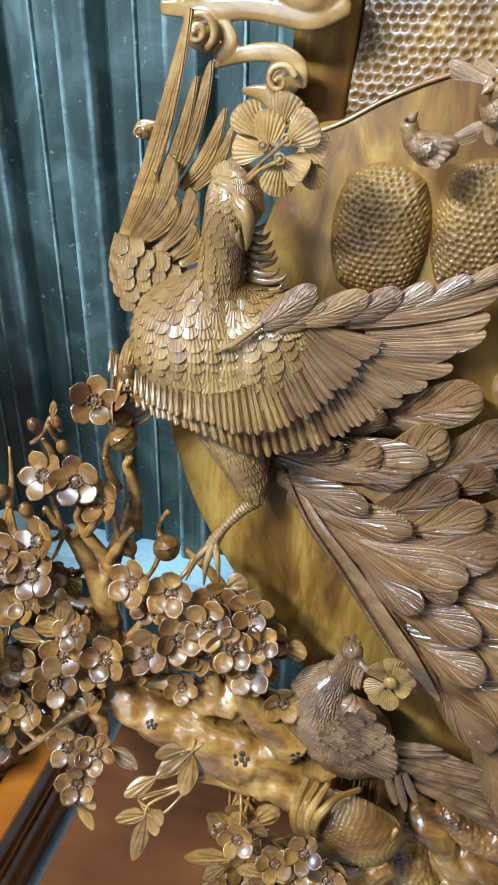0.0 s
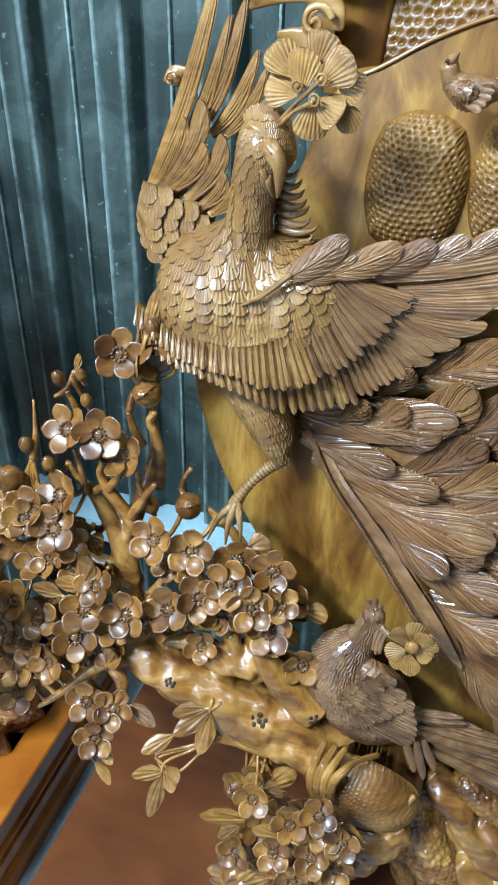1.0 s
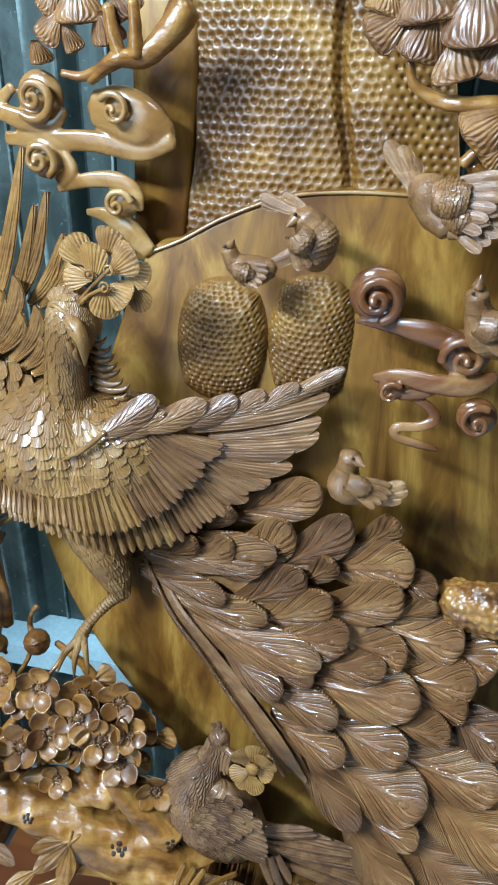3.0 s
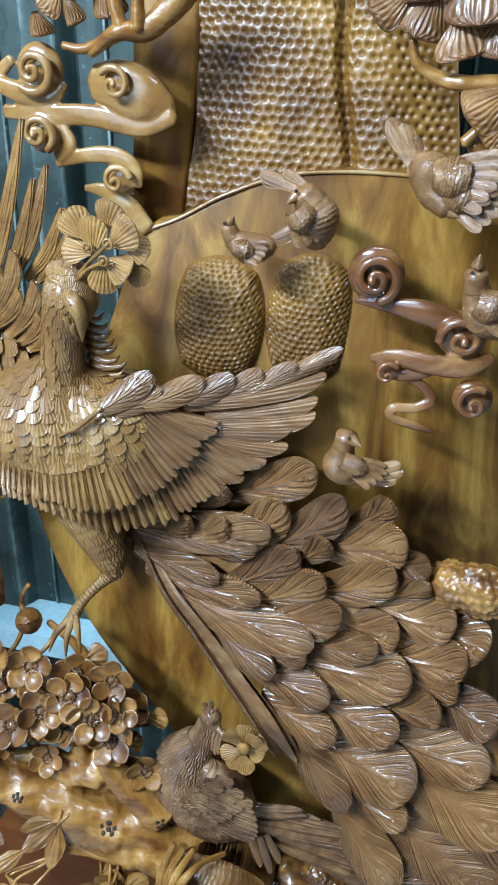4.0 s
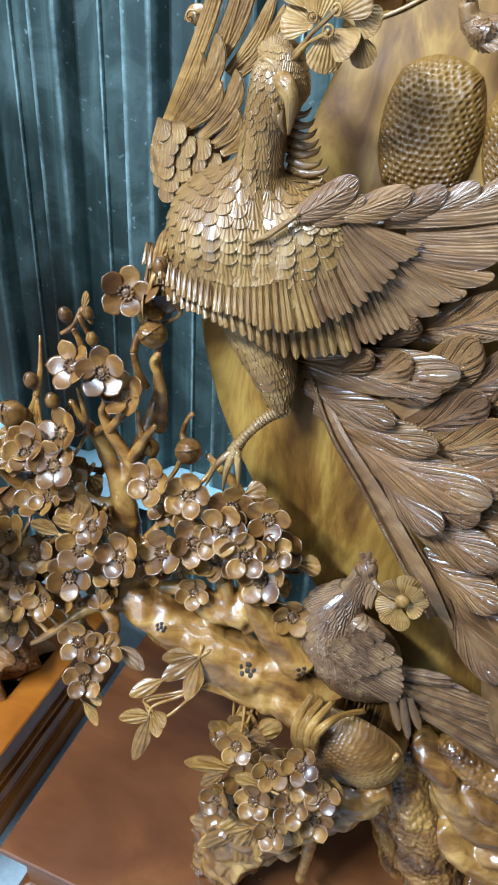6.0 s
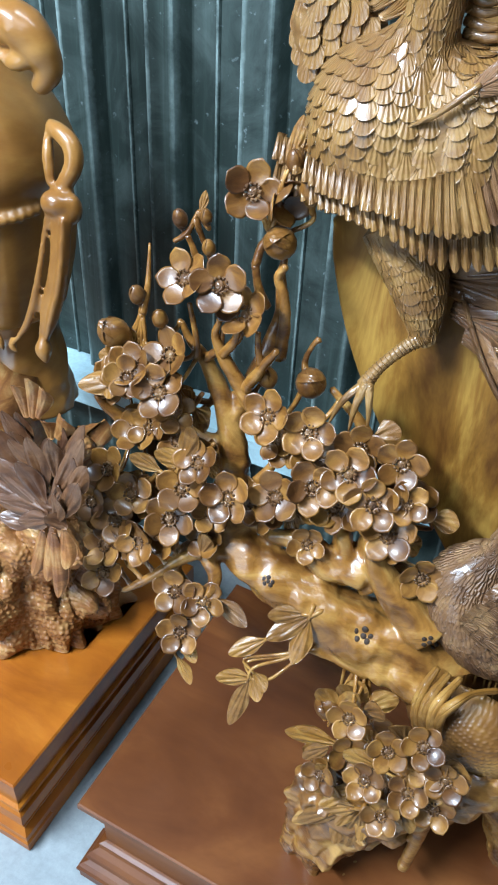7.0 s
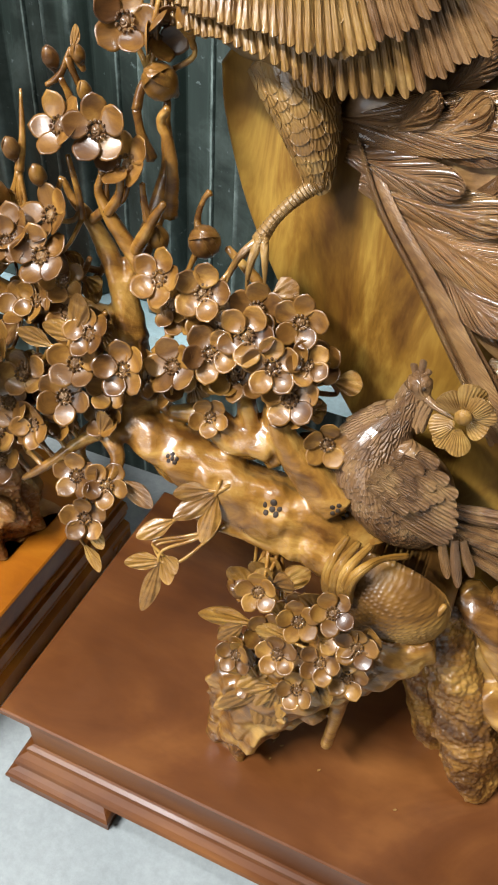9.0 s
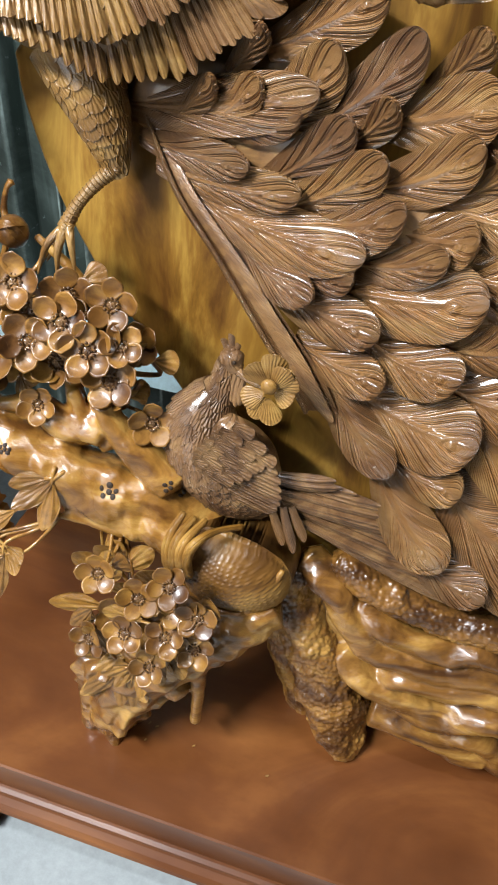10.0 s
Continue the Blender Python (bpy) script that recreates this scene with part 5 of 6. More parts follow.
for b, e, w in (((-0.396, 0.539, 0.545), (-0.365, 0.529, 0.510), 0.016), ((-0.392, 0.546, 0.563), (-0.364, 0.541, 0.547), 0.018), ((-0.296, 0.558, 0.544), (-0.347, 0.537, 0.540), 0.021), ((-0.300, 0.555, 0.539), (-0.311, 0.521, 0.465), 0.022), ((-0.296, 0.558, 0.544), (-0.276, 0.544, 0.518), 0.020), ((-0.295, 0.561, 0.553), (-0.270, 0.554, 0.533), 0.020),
                ((-0.246, 0.606, 0.638), (-0.250, 0.571, 0.575), 0.026), ((-0.247, 0.607, 0.641), (-0.295, 0.571, 0.603), 0.026), ((-0.255, 0.606, 0.643), (-0.301, 0.585, 0.637), 0.022), ((-0.293, 0.584, 0.595), (-0.337, 0.553, 0.569), 0.022), ((-0.365, 0.582, 0.633), (-0.306, 0.577, 0.611), 0.024), ((-0.175, 0.569, 0.475), (-0.252, 0.544, 0.489), 0.024),
                ((-0.436, 0.621, 0.803), (-0.422, 0.632, 0.861), 0.026), ((-0.429, 0.621, 0.798), (-0.474, 0.608, 0.814), 0.022)):
    leaf(b, e, w)
for b, e, w in (((-0.461, 0.611, 0.783), (-0.504, 0.599, 0.804), 0.02), ((-0.514, 0.632, 0.887), (-0.581, 0.604, 0.869), 0.028), ((-0.541, 0.626, 0.882), (-0.522, 0.608, 0.863), 0.02), ((-0.393, 0.595, 0.691), (-0.384, 0.598, 0.730), 0.022), ((-0.227, 0.700, 0.866), (-0.196, 0.711, 0.882), 0.03), ((-0.193, 0.689, 0.840), (-0.168, 0.691, 0.833), 0.024),
                ((-0.119, 0.558, 0.435), (-0.183, 0.521, 0.387), 0.024), ((-0.117, 0.555, 0.427), (-0.151, 0.519, 0.362), 0.024), ((-0.113, 0.555, 0.424), (-0.111, 0.522, 0.346), 0.024), ((-0.111, 0.557, 0.429), (-0.059, 0.559, 0.420), 0.024), ((-0.083, 0.599, 0.482), (-0.032, 0.611, 0.489), 0.024), ((-0.378, 0.742, 1.126), (-0.368, 0.763, 1.187), 0.016),
                ((-0.372, 0.746, 1.134), (-0.360, 0.770, 1.174), 0.014), ((-0.467, 0.718, 1.071), (-0.463, 0.727, 1.097), 0.010)):
    leaf(b, e, w)
for b, e, w in (((-0.146, 0.700, 0.780), (-0.104, 0.690, 0.793), 0.026), ((-0.150, 0.700, 0.779), (-0.161, 0.690, 0.813), 0.02), ((-0.187, 0.680, 0.674), (-0.132, 0.670, 0.724), 0.03), ((-0.177, 0.595, 0.525), (-0.161, 0.612, 0.573), 0.03), ((-0.186, 0.587, 0.505), (-0.150, 0.594, 0.540), 0.024), ((-0.156, 0.598, 0.524), (-0.112, 0.616, 0.570), 0.028)):
    leaf(b, e, w)

# shaded twigs, leaves and half-hidden blossoms deeper in the crown
FILL = [(-0.503, 0.653, 0.816), (-0.451, 0.672, 0.847), (-0.521, 0.610, 0.722), (-0.453, 0.607, 0.670), (-0.406, 0.638, 0.725), (-0.358, 0.661, 0.756), (-0.308, 0.668, 0.746), (-0.264, 0.697, 0.813), (-0.231, 0.691, 0.790), (-0.186, 0.695, 0.790), (-0.172, 0.681, 0.738), (-0.487, 0.624, 0.745), (-0.423, 0.652, 0.796), (-0.330, 0.695, 0.846), (-0.544, 0.659, 0.894), (-0.501, 0.653, 0.880)]
for c in FILL:
    for k in range(2):
        blossom(Vector(c) + Vector((random.uniform(-0.04, 0.04), random.uniform(-0.03, -0.012), random.uniform(-0.03, 0.03))), random.uniform(0.025, 0.031))
for c in FILL:
    c = Vector(c)
    for k in range(4):
        a = random.uniform(0, math.tau)
        d = Vector((math.cos(a), random.uniform(-0.5, 0.1), math.sin(a)))
        leaf(c + d * 0.006, c + d * random.uniform(0.03, 0.045), random.uniform(0.016, 0.024))
    if random.random() < 0.6:
        blossom(c + Vector((random.uniform(-0.03, 0.03), 0.0, random.uniform(-0.025, 0.025))), 0.028)
    branch([tuple(c + Vector((-0.03, 0.01, -0.02))), tuple(c), tuple(c + Vector((0.02, -0.01, 0.03)))], [0.005, 0.004, 0.003])
for b, e in (((-0.186, 0.582, 0.523), (-0.219, 0.578, 0.563)), ((-0.184, 0.580, 0.515), (-0.161, 0.593, 0.575)), ((-0.162, 0.596, 0.522), (-0.197, 0.594, 0.569)), ((-0.099, 0.593, 0.504), (-0.080, 0.597, 0.538)), ((-0.080, 0.582, 0.458), (-0.053, 0.595, 0.515)), ((-0.078, 0.580, 0.450), (-0.027, 0.585, 0.469)), ((-0.161, 0.554, 0.416), (-0.207, 0.544, 0.445)), ((-0.184, 0.561, 0.453), (-0.220, 0.552, 0.462)), ((-0.130, 0.551, 0.421), (-0.081, 0.546, 0.407))):
    leaf(b, e, 0.026)

for b, e, w in (((-0.110, 0.545, 0.505), (-0.168, 0.540, 0.514), 0.024), ((-0.160, 0.540, 0.428), (-0.192, 0.535, 0.481), 0.022), ((-0.144, 0.535, 0.391), (-0.209, 0.530, 0.308), 0.024), ((-0.127, 0.535, 0.413), (-0.175, 0.530, 0.383), 0.024), ((-0.119, 0.535, 0.404), (-0.127, 0.530, 0.310), 0.024), ((-0.076, 0.550, 0.479), (-0.023, 0.545, 0.534), 0.026), ((-0.069, 0.550, 0.471), (-0.010, 0.550, 0.487), 0.026), ((-0.075, 0.545, 0.450), (-0.051, 0.540, 0.406), 0.024), ((-0.057, 0.560, 0.521), (-0.008, 0.560, 0.554), 0.024), ((-0.096, 0.540, 0.434), (-0.080, 0.535, 0.384), 0.022), ((-0.179, 0.545, 0.497), (-0.213, 0.540, 0.453), 0.02)):
    leaf(b, e, w)
for c in ((-0.179, 0.535, 0.451), (-0.060, 0.550, 0.544), (-0.161, 0.545, 0.576), (-0.107, 0.535, 0.564), (-0.071, 0.545, 0.587), (-0.037, 0.545, 0.544), (-0.123, 0.525, 0.501), (-0.073, 0.530, 0.510), (-0.039, 0.540, 0.487), (-0.093, 0.525, 0.445)):
    blossom(c, 0.027, (random.uniform(-0.3, 0.3), -1, random.uniform(0.5, 1.0)))
for b, e, w in (((-0.147, 0.545, 0.372), (-0.140, 0.522, 0.316), 0.023), ((-0.167, 0.545, 0.345), (-0.214, 0.530, 0.302), 0.022), ((-0.168, 0.548, 0.397), (-0.204, 0.535, 0.415), 0.022), ((-0.134, 0.545, 0.362), (-0.098, 0.530, 0.340), 0.022), ((-0.100, 0.550, 0.400), (-0.062, 0.540, 0.440), 0.026), ((-0.135, 0.560, 0.525), (-0.150, 0.540, 0.575), 0.022), ((-0.045, 0.560, 0.530), (-0.005, 0.550, 0.570), 0.030), ((-0.150, 0.560, 0.575), (-0.116, 0.550, 0.612), 0.024), ((-0.095, 0.560, 0.560), (-0.110, 0.545, 0.610), 0.024)):
    leaf(b, e, w)

# ---- roots ----
ROOT_RUNS = [tube([(0.032, 0.630, 0.489), (-0.004, 0.600, 0.470), (-0.060, 0.585, 0.414), (-0.130, 0.570, 0.346), (-0.182, 0.562, 0.241), (-0.170, 0.560, 0.205)], [0.03, 0.032, 0.036, 0.04, 0.032, 0.022], 22, 8, 0.25, 45),
             tube([(-0.045, 0.570, 0.390), (-0.046, 0.570, 0.326), (-0.050, 0.570, 0.262)], [0.012, 0.009, 0.008], 12, 6, 0.15, 60),
             tube([(0.020, 0.640, 0.512), (-0.038, 0.610, 0.477), (-0.110, 0.590, 0.408), (-0.174, 0.575, 0.358), (-0.213, 0.570, 0.288)], [0.03, 0.04, 0.045, 0.036, 0.022], 26, 9, 0.5, 48, ridges=5, ridge=0.14),
             tube([(-0.091, 0.580, 0.365), (-0.148, 0.565, 0.285), (-0.181, 0.560, 0.178)], [0.036, 0.036, 0.026], 24, 8, 0.5, 50, ridges=4, ridge=0.12),
             tube([(-0.213, 0.570, 0.373), (-0.211, 0.562, 0.272), (-0.207, 0.557, 0.168)], [0.012, 0.016, 0.02], 16, 8, 0.3, 60)]
fused(part("root_stump", join(*ROOT_RUNS), ROOT, carving, "gnarled dark and gold root foot under the blossoms"), 0.0026, 1)
# beaded foot and flowing roots to the side
FOOT = [(0.033, 0.690, 0.505), (0.061, 0.680, 0.433), (0.094, 0.670, 0.369), (0.126, 0.660, 0.292), (0.157, 0.655, 0.213), (0.178, 0.662, 0.203)]
beaded(fused(part("root_foot", join(tube(FOOT, [0.034, 0.036, 0.040, 0.044, 0.042, 0.030], 26, 8, 0.22, 30, ridges=3, ridge=0.10), tube([(0.032, 0.720, 0.362), (0.059, 0.710, 0.280), (0.093, 0.700, 0.185)], [0.036, 0.034, 0.03], 20, 8, 0.15, 30)), ROOT, carving, "beaded gold root foot"), 0.0018, 2), 0.0062, 0.0036)
beaded(fused(part("beaded_root", tube([(0.099, 0.700, 0.537), (0.142, 0.690, 0.515), (0.198, 0.690, 0.497), (0.260, 0.690, 0.480), (0.329, 0.690, 0.480), (0.55, 0.70, 0.41)], [0.018, 0.024, 0.025, 0.024, 0.024, 0.02], 22, 8, 0.15, 40), ROOT, carving), 0.0018, 2), 0.0062, 0.0034)
FLOW = [([(0.060, 0.700, 0.522), (0.101, 0.680, 0.498), (0.132, 0.665, 0.459), (0.165, 0.660, 0.424), (0.208, 0.665, 0.412), (0.260, 0.670, 0.397), (0.342, 0.680, 0.403), (0.55, 0.70, 0.34)], [0.026, 0.024, 0.02, 0.02, 0.022, 0.022, 0.02, 0.02]),
        ([(0.141, 0.680, 0.480), (0.176, 0.670, 0.460), (0.216, 0.670, 0.447), (0.261, 0.675, 0.440), (0.332, 0.680, 0.443), (0.55, 0.71, 0.37)], [0.016, 0.02, 0.018, 0.02, 0.019, 0.018]),
        ([(0.125, 0.670, 0.384), (0.172, 0.660, 0.352), (0.222, 0.660, 0.333), (0.278, 0.665, 0.312), (0.363, 0.670, 0.328), (0.55, 0.70, 0.27)], [0.022, 0.027, 0.024, 0.027, 0.026, 0.022]),
        ([(0.162, 0.670, 0.347), (0.208, 0.660, 0.372), (0.269, 0.660, 0.373), (0.350, 0.670, 0.376), (0.55, 0.69, 0.30)], [0.012, 0.018, 0.016, 0.017, 0.016]),
        ([(0.191, 0.670, 0.265), (0.260, 0.665, 0.257), (0.326, 0.660, 0.240), (0.361, 0.655, 0.239)], [0.024, 0.024, 0.020, 0.010]),
        ([(0.274, 0.670, 0.265), (0.346, 0.670, 0.268), (0.40, 0.675, 0.215), (0.55, 0.69, 0.215)], [0.02, 0.022, 0.022, 0.022]),
        ([(0.092, 0.720, 0.434), (0.183, 0.720, 0.369), (0.279, 0.720, 0.332), (0.365, 0.720, 0.340), (0.55, 0.73, 0.31)], [0.04, 0.05, 0.055, 0.055, 0.05])]
fused(part("flowing_roots", join(*[tube(p, r, 22, 9, 0.14, 45, ridges=3, ridge=0.10) for p, r in FLOW]), ROOT, carving, "glossy gold and brown roots flowing over the plinth"), 0.0026, 2)
beaded(fused(part("dark_burl", join(ellipsoid((0.253, 0.775, 1.033), (0.055, 0.03, 0.034), None, 24, 16, 0.2, 30), ellipsoid((0.225, 0.785, 1.035), (0.03, 0.025, 0.022), None, 20, 12, 0.2, 30)), ROOT, carving, "dark beaded burl behind the tail"), 0.0022, 2), 0.0085, 0.006)
part("side_root", tube([(0.283, 0.750, 0.863), (0.302, 0.745, 0.827), (0.327, 0.740, 0.781)], [0.018, 0.022, 0.02], 20, 8, 0.25, 45), BARK, carving)
KNOLL = Vector((-0.030, 0.640, 0.536))


def knoll(u, v):
    a, b = 2 * u - 1, 2 * v - 1
    a2, b2 = a * math.sqrt(1 - 0.45 * b * b), b * math.sqrt(1 - 0.45 * a * a)
    h = math.sqrt(max(1 - a2 * a2 - b2 * b2, 0.0)) if a2 * a2 + b2 * b2 < 1 else 0.0
    return (KNOLL.x + 0.082 * a2 + 0.008 * b2, KNOLL.y - 0.055 * h, KNOLL.z + 0.060 * b2 - 0.012 * a2)


part("dimpled_knoll", dimpled(130, 100, knoll, -0.0014, 0.0068, 9), BURL, carving, "dimpled golden burl")
for run in ([(-0.087, 0.590, 0.551), (-0.094, 0.592, 0.580), (-0.093, 0.605, 0.607), (-0.086, 0.630, 0.621)], [(-0.078, 0.587, 0.554), (-0.084, 0.588, 0.588), (-0.081, 0.600, 0.611), (-0.072, 0.630, 0.617)],
            [(-0.070, 0.585, 0.558), (-0.074, 0.585, 0.593), (-0.070, 0.597, 0.613), (-0.058, 0.630, 0.618)], [(-0.063, 0.585, 0.564), (-0.065, 0.585, 0.598), (-0.055, 0.592, 0.620), (-0.040, 0.615, 0.620), (-0.015, 0.640, 0.612)]):
    part("curled_rim", tube(run, [0.0055, 0.0068, 0.0060] + [0.0040] * (len(run) - 3), 12, 8, 0.12, 70), LEAF, carving)
part("lower_rim", tube([(-0.091, 0.594, 0.553), (-0.066, 0.597, 0.526), (-0.032, 0.600, 0.514), (0.002, 0.606, 0.520), (0.027, 0.615, 0.540), (0.042, 0.628, 0.566)], [0.006, 0.0085, 0.009, 0.008, 0.007, 0.004], 14, 8, 0.2, 70), BARK, carving)

# ---- small birds ----


def small_bird(body_pts, radii, beak_end, tails, tail_width, material, label, wings=()):
    """One mesh: body and head in one run, a beak, tail and wing feathers."""
    head = Vector(body_pts[0])
    geos = [tube(body_pts, radii, 18, 7, 0.04, 120)]
    b = Vector(beak_end)
    geos.append(tube([head.lerp(b, 0.35), head.lerp(b, 0.7), b], [radii[0] * 0.6, radii[0] * 0.35, 0.0008], 8, 3))
    f = blade(tip=0.75, base=0.5, cup=0.4, rib=0.1, lift=0.05, groove=0.0, nu=12, nv=10, thick=0.2, flow=0.14)
    for a, e in tails:
        geos.append(moved(f, along(a, e, tail_width, (0, -1, 0.4))))
    for a, e, w in wings:
        a, e = Vector(a), Vector(e)
        across = (e - a).normalized().cross(Vector((0, -1, 0.3))).normalized()
        for k in range(5):
            o = across * w * (0.22 * (k - 2))
            geos.append(moved(f, along(a + o * 0.7, a + o * 1.5 + (e - a) * (1.0 - 0.09 * abs(k - 1.4)) + Vector((0, -0.0015 * k, 0)), w * 0.42, (0, -1, 0.3), 0.012)))
        geos.append(moved(scale_coat([tuple(a - (e - a) * 0.1), tuple(a.lerp(e, 0.2)), tuple(a.lerp(e, 0.45))], [w * 0.4, w * 0.5, w * 0.3], 0.0055, 0.0, 0.9, 100, 4, rise=0.3), Matrix()))
    geos.append(moved(scale_coat(body_pts, radii, 0.0052, 0.22, 0.8, 120, 7, grow=0.25, rise=0.22), Matrix()))
    bird = part("small_bird", join(*geos), material, carving, label)
    side = (b - head).normalized().cross(Vector((0, -1, 0))).normalized()
    up = side if side.z > 0 else -side
    part("eye", ellipsoid(head + up * radii[0] * 0.35 + (b - head) * 0.12 + Vector((0, -radii[0] * 0.85, 0)), (0.0020, 0.0016, 0.0020), None, 8, 6), DARK, bird)
    return bird


small_bird([(-0.076, 0.815, 1.430), (-0.070, 0.818, 1.416), (-0.051, 0.820, 1.406), (-0.028, 0.826, 1.409)], [0.009, 0.011, 0.017, 0.010], (-0.067, 0.805, 1.442), [((-0.036, 0.822, 1.413), (-0.004, 0.830, 1.431)), ((-0.036, 0.822, 1.410), (-0.007, 0.830, 1.422))], 0.012, BIRD, "small carved bird with open beak", [((-0.063, 0.803, 1.409), (-0.029, 0.806, 1.404), 0.018)])
small_bird([(0.003, 0.808, 1.472), (0.012, 0.812, 1.460), (0.019, 0.815, 1.443), (0.019, 0.825, 1.416)], [0.013, 0.018, 0.023, 0.012], (-0.010, 0.795, 1.461), [((-0.002, 0.825, 1.468), (-0.046, 0.830, 1.484)), ((-0.009, 0.828, 1.473), (-0.045, 0.830, 1.477)), ((0.003, 0.828, 1.474), (-0.022, 0.830, 1.486))], 0.014, BIRD, "small carved bird with raised tail", [((0.001, 0.790, 1.456), (0.027, 0.800, 1.424), 0.028)])
small_bird([(0.078, 0.780, 1.215), (0.075, 0.785, 1.195), (0.074, 0.788, 1.169), (0.094, 0.790, 1.153)], [0.013, 0.013, 0.019, 0.010], (0.096, 0.765, 1.211), [((0.094, 0.785, 1.160), (0.142, 0.780, 1.188)), ((0.094, 0.785, 1.156), (0.146, 0.780, 1.178)), ((0.095, 0.785, 1.153), (0.140, 0.780, 1.166))], 0.015, BIRD, "small carved bird perched on the tail plumes", [((0.080, 0.768, 1.187), (0.127, 0.775, 1.168), 0.022)])
small_bird([(0.150, 0.800, 1.468), (0.138, 0.810, 1.478), (0.130, 0.820, 1.494), (0.114, 0.835, 1.504)], [0.012, 0.016, 0.022, 0.012], (0.160, 0.790, 1.463), [((0.113, 0.830, 1.497), (0.079, 0.840, 1.542)), ((0.115, 0.830, 1.497), (0.093, 0.840, 1.538)), ((0.110, 0.830, 1.494), (0.108, 0.840, 1.527))], 0.02, BIRD, "small carved bird diving with spread wing", [((0.137, 0.800, 1.501), (0.198, 0.790, 1.504), 0.03), ((0.138, 0.795, 1.497), (0.196, 0.790, 1.488), 0.03), ((0.150, 0.800, 1.483), (0.200, 0.790, 1.468), 0.03)])
small_bird([(0.185, 0.790, 1.411), (0.190, 0.795, 1.392), (0.204, 0.800, 1.368), (0.222, 0.810, 1.348)], [0.012, 0.014, 0.022, 0.014], (0.186, 0.785, 1.431), [((0.213, 0.800, 1.363), (0.253, 0.790, 1.377))], 0.02, BIRD, "small carved bird looking up", [((0.192, 0.775, 1.385), (0.237, 0.780, 1.373), 0.03)])

# hen bird with a blossom in its beak
HEN_PTS = [(-0.055, 0.700, 0.811), (-0.058, 0.698, 0.795), (-0.062, 0.696, 0.776), (-0.073, 0.693, 0.752), (-0.082, 0.692, 0.722), (-0.078, 0.690, 0.690), (-0.060, 0.690, 0.658), (-0.035, 0.692, 0.630), (-0.008, 0.697, 0.612), (0.012, 0.702, 0.606)]
HEN_R = [0.0125, 0.0130, 0.0150, 0.026, 0.040, 0.048, 0.050, 0.044, 0.030, 0.016]
hen = part("perched_bird", tube(HEN_PTS, HEN_R, 28, 8), HEN, carving, "dark perched bird holding a pale blossom")
tagged(part("hen_scales", scale_coat(HEN_PTS, HEN_R, 0.0125, 0.03, 0.92, 175, 8, grow=0.30, rise=0.24), HEN, hen), kind="stuff")
tagged(part("back_scales", scale_coat(HEN_PTS[2:7], [r + 0.0008 for r in HEN_R[2:7]], 0.0135, 0.08, 0.9, 178, 8, rise=0.26), HEN, hen), kind="stuff")
part("hen_head", tube([(-0.057, 0.702, 0.822), (-0.054, 0.698, 0.812), (-0.049, 0.694, 0.802), (-0.043, 0.690, 0.797)], [0.005, 0.0125, 0.0115, 0.006], 16, 6, 0.12, 160), HEN, hen)
for k in range(7):
    c = Vector((-0.064 + 0.005 * k, 0.688 - 0.001 * k, 0.806 - 0.002 * k))
    put("neck_feather", NARROW_DATA, along(c, c + Vector((-0.004, -0.001, -0.034 - 0.003 * (k % 3))), 0.0085, (-0.3 + 0.12 * k, -1, 0.2), 0.008), hen)
part("eye", ellipsoid((-0.047, 0.684, 0.813), (0.0022, 0.0016, 0.0022), None, 10, 6), DARK, hen)
part("beak", tube([(-0.045, 0.691, 0.799), (-0.030, 0.682, 0.797), (-0.010, 0.671, 0.797)], [0.0055, 0.0040, 0.0015], 10, 4), HEN, hen)
for b, e, w in (((-0.056, 0.698, 0.816), (-0.056, 0.697, 0.840), 0.008), ((-0.060, 0.699, 0.813), (-0.066, 0.699, 0.831), 0.008), ((-0.051, 0.697, 0.817), (-0.047, 0.697, 0.830), 0.007)):
    put("crown_feather", NARROW_DATA, along(b, e, w, (0, -1, 0.3), 0.006), hen)
HEN_WING = [(-0.060, 0.676, 0.735), (-0.040, 0.672, 0.712), (-0.015, 0.672, 0.684), (0.012, 0.676, 0.660)]
part("wing", tube(HEN_WING, [0.020, 0.036, 0.036, 0.014], 20, 7, flat=0.75), HEN, hen)
HEN_FEATHER = shape("hen_feather", blade(tip=0.75, base=0.6, cup=0.4, rib=0.12, lift=0.1, groove=0.0, nu=14, nv=14, thick=0.2, flow=0.12), HEN)
for b, e in (((-0.079, 0.644, 0.672), (0.018, 0.648, 0.640)), ((-0.081, 0.642, 0.682), (0.024, 0.646, 0.648)), ((-0.080, 0.641, 0.692), (0.027, 0.645, 0.658)), ((-0.079, 0.640, 0.703), (0.028, 0.644, 0.669)), ((-0.077, 0.640, 0.713), (0.027, 0.644, 0.680)), ((-0.072, 0.640, 0.722), (0.025, 0.645, 0.692)), ((-0.066, 0.641, 0.731), (0.020, 0.647, 0.703)), ((-0.058, 0.643, 0.740), (0.014, 0.650, 0.713)), ((-0.049, 0.646, 0.747), (0.007, 0.654, 0.722))):
    put("wing_feather", HEN_FEATHER, along(b, e, 0.0165, (-0.2, -1, 0.35), 0.016, random.uniform(-8, 2)), hen)
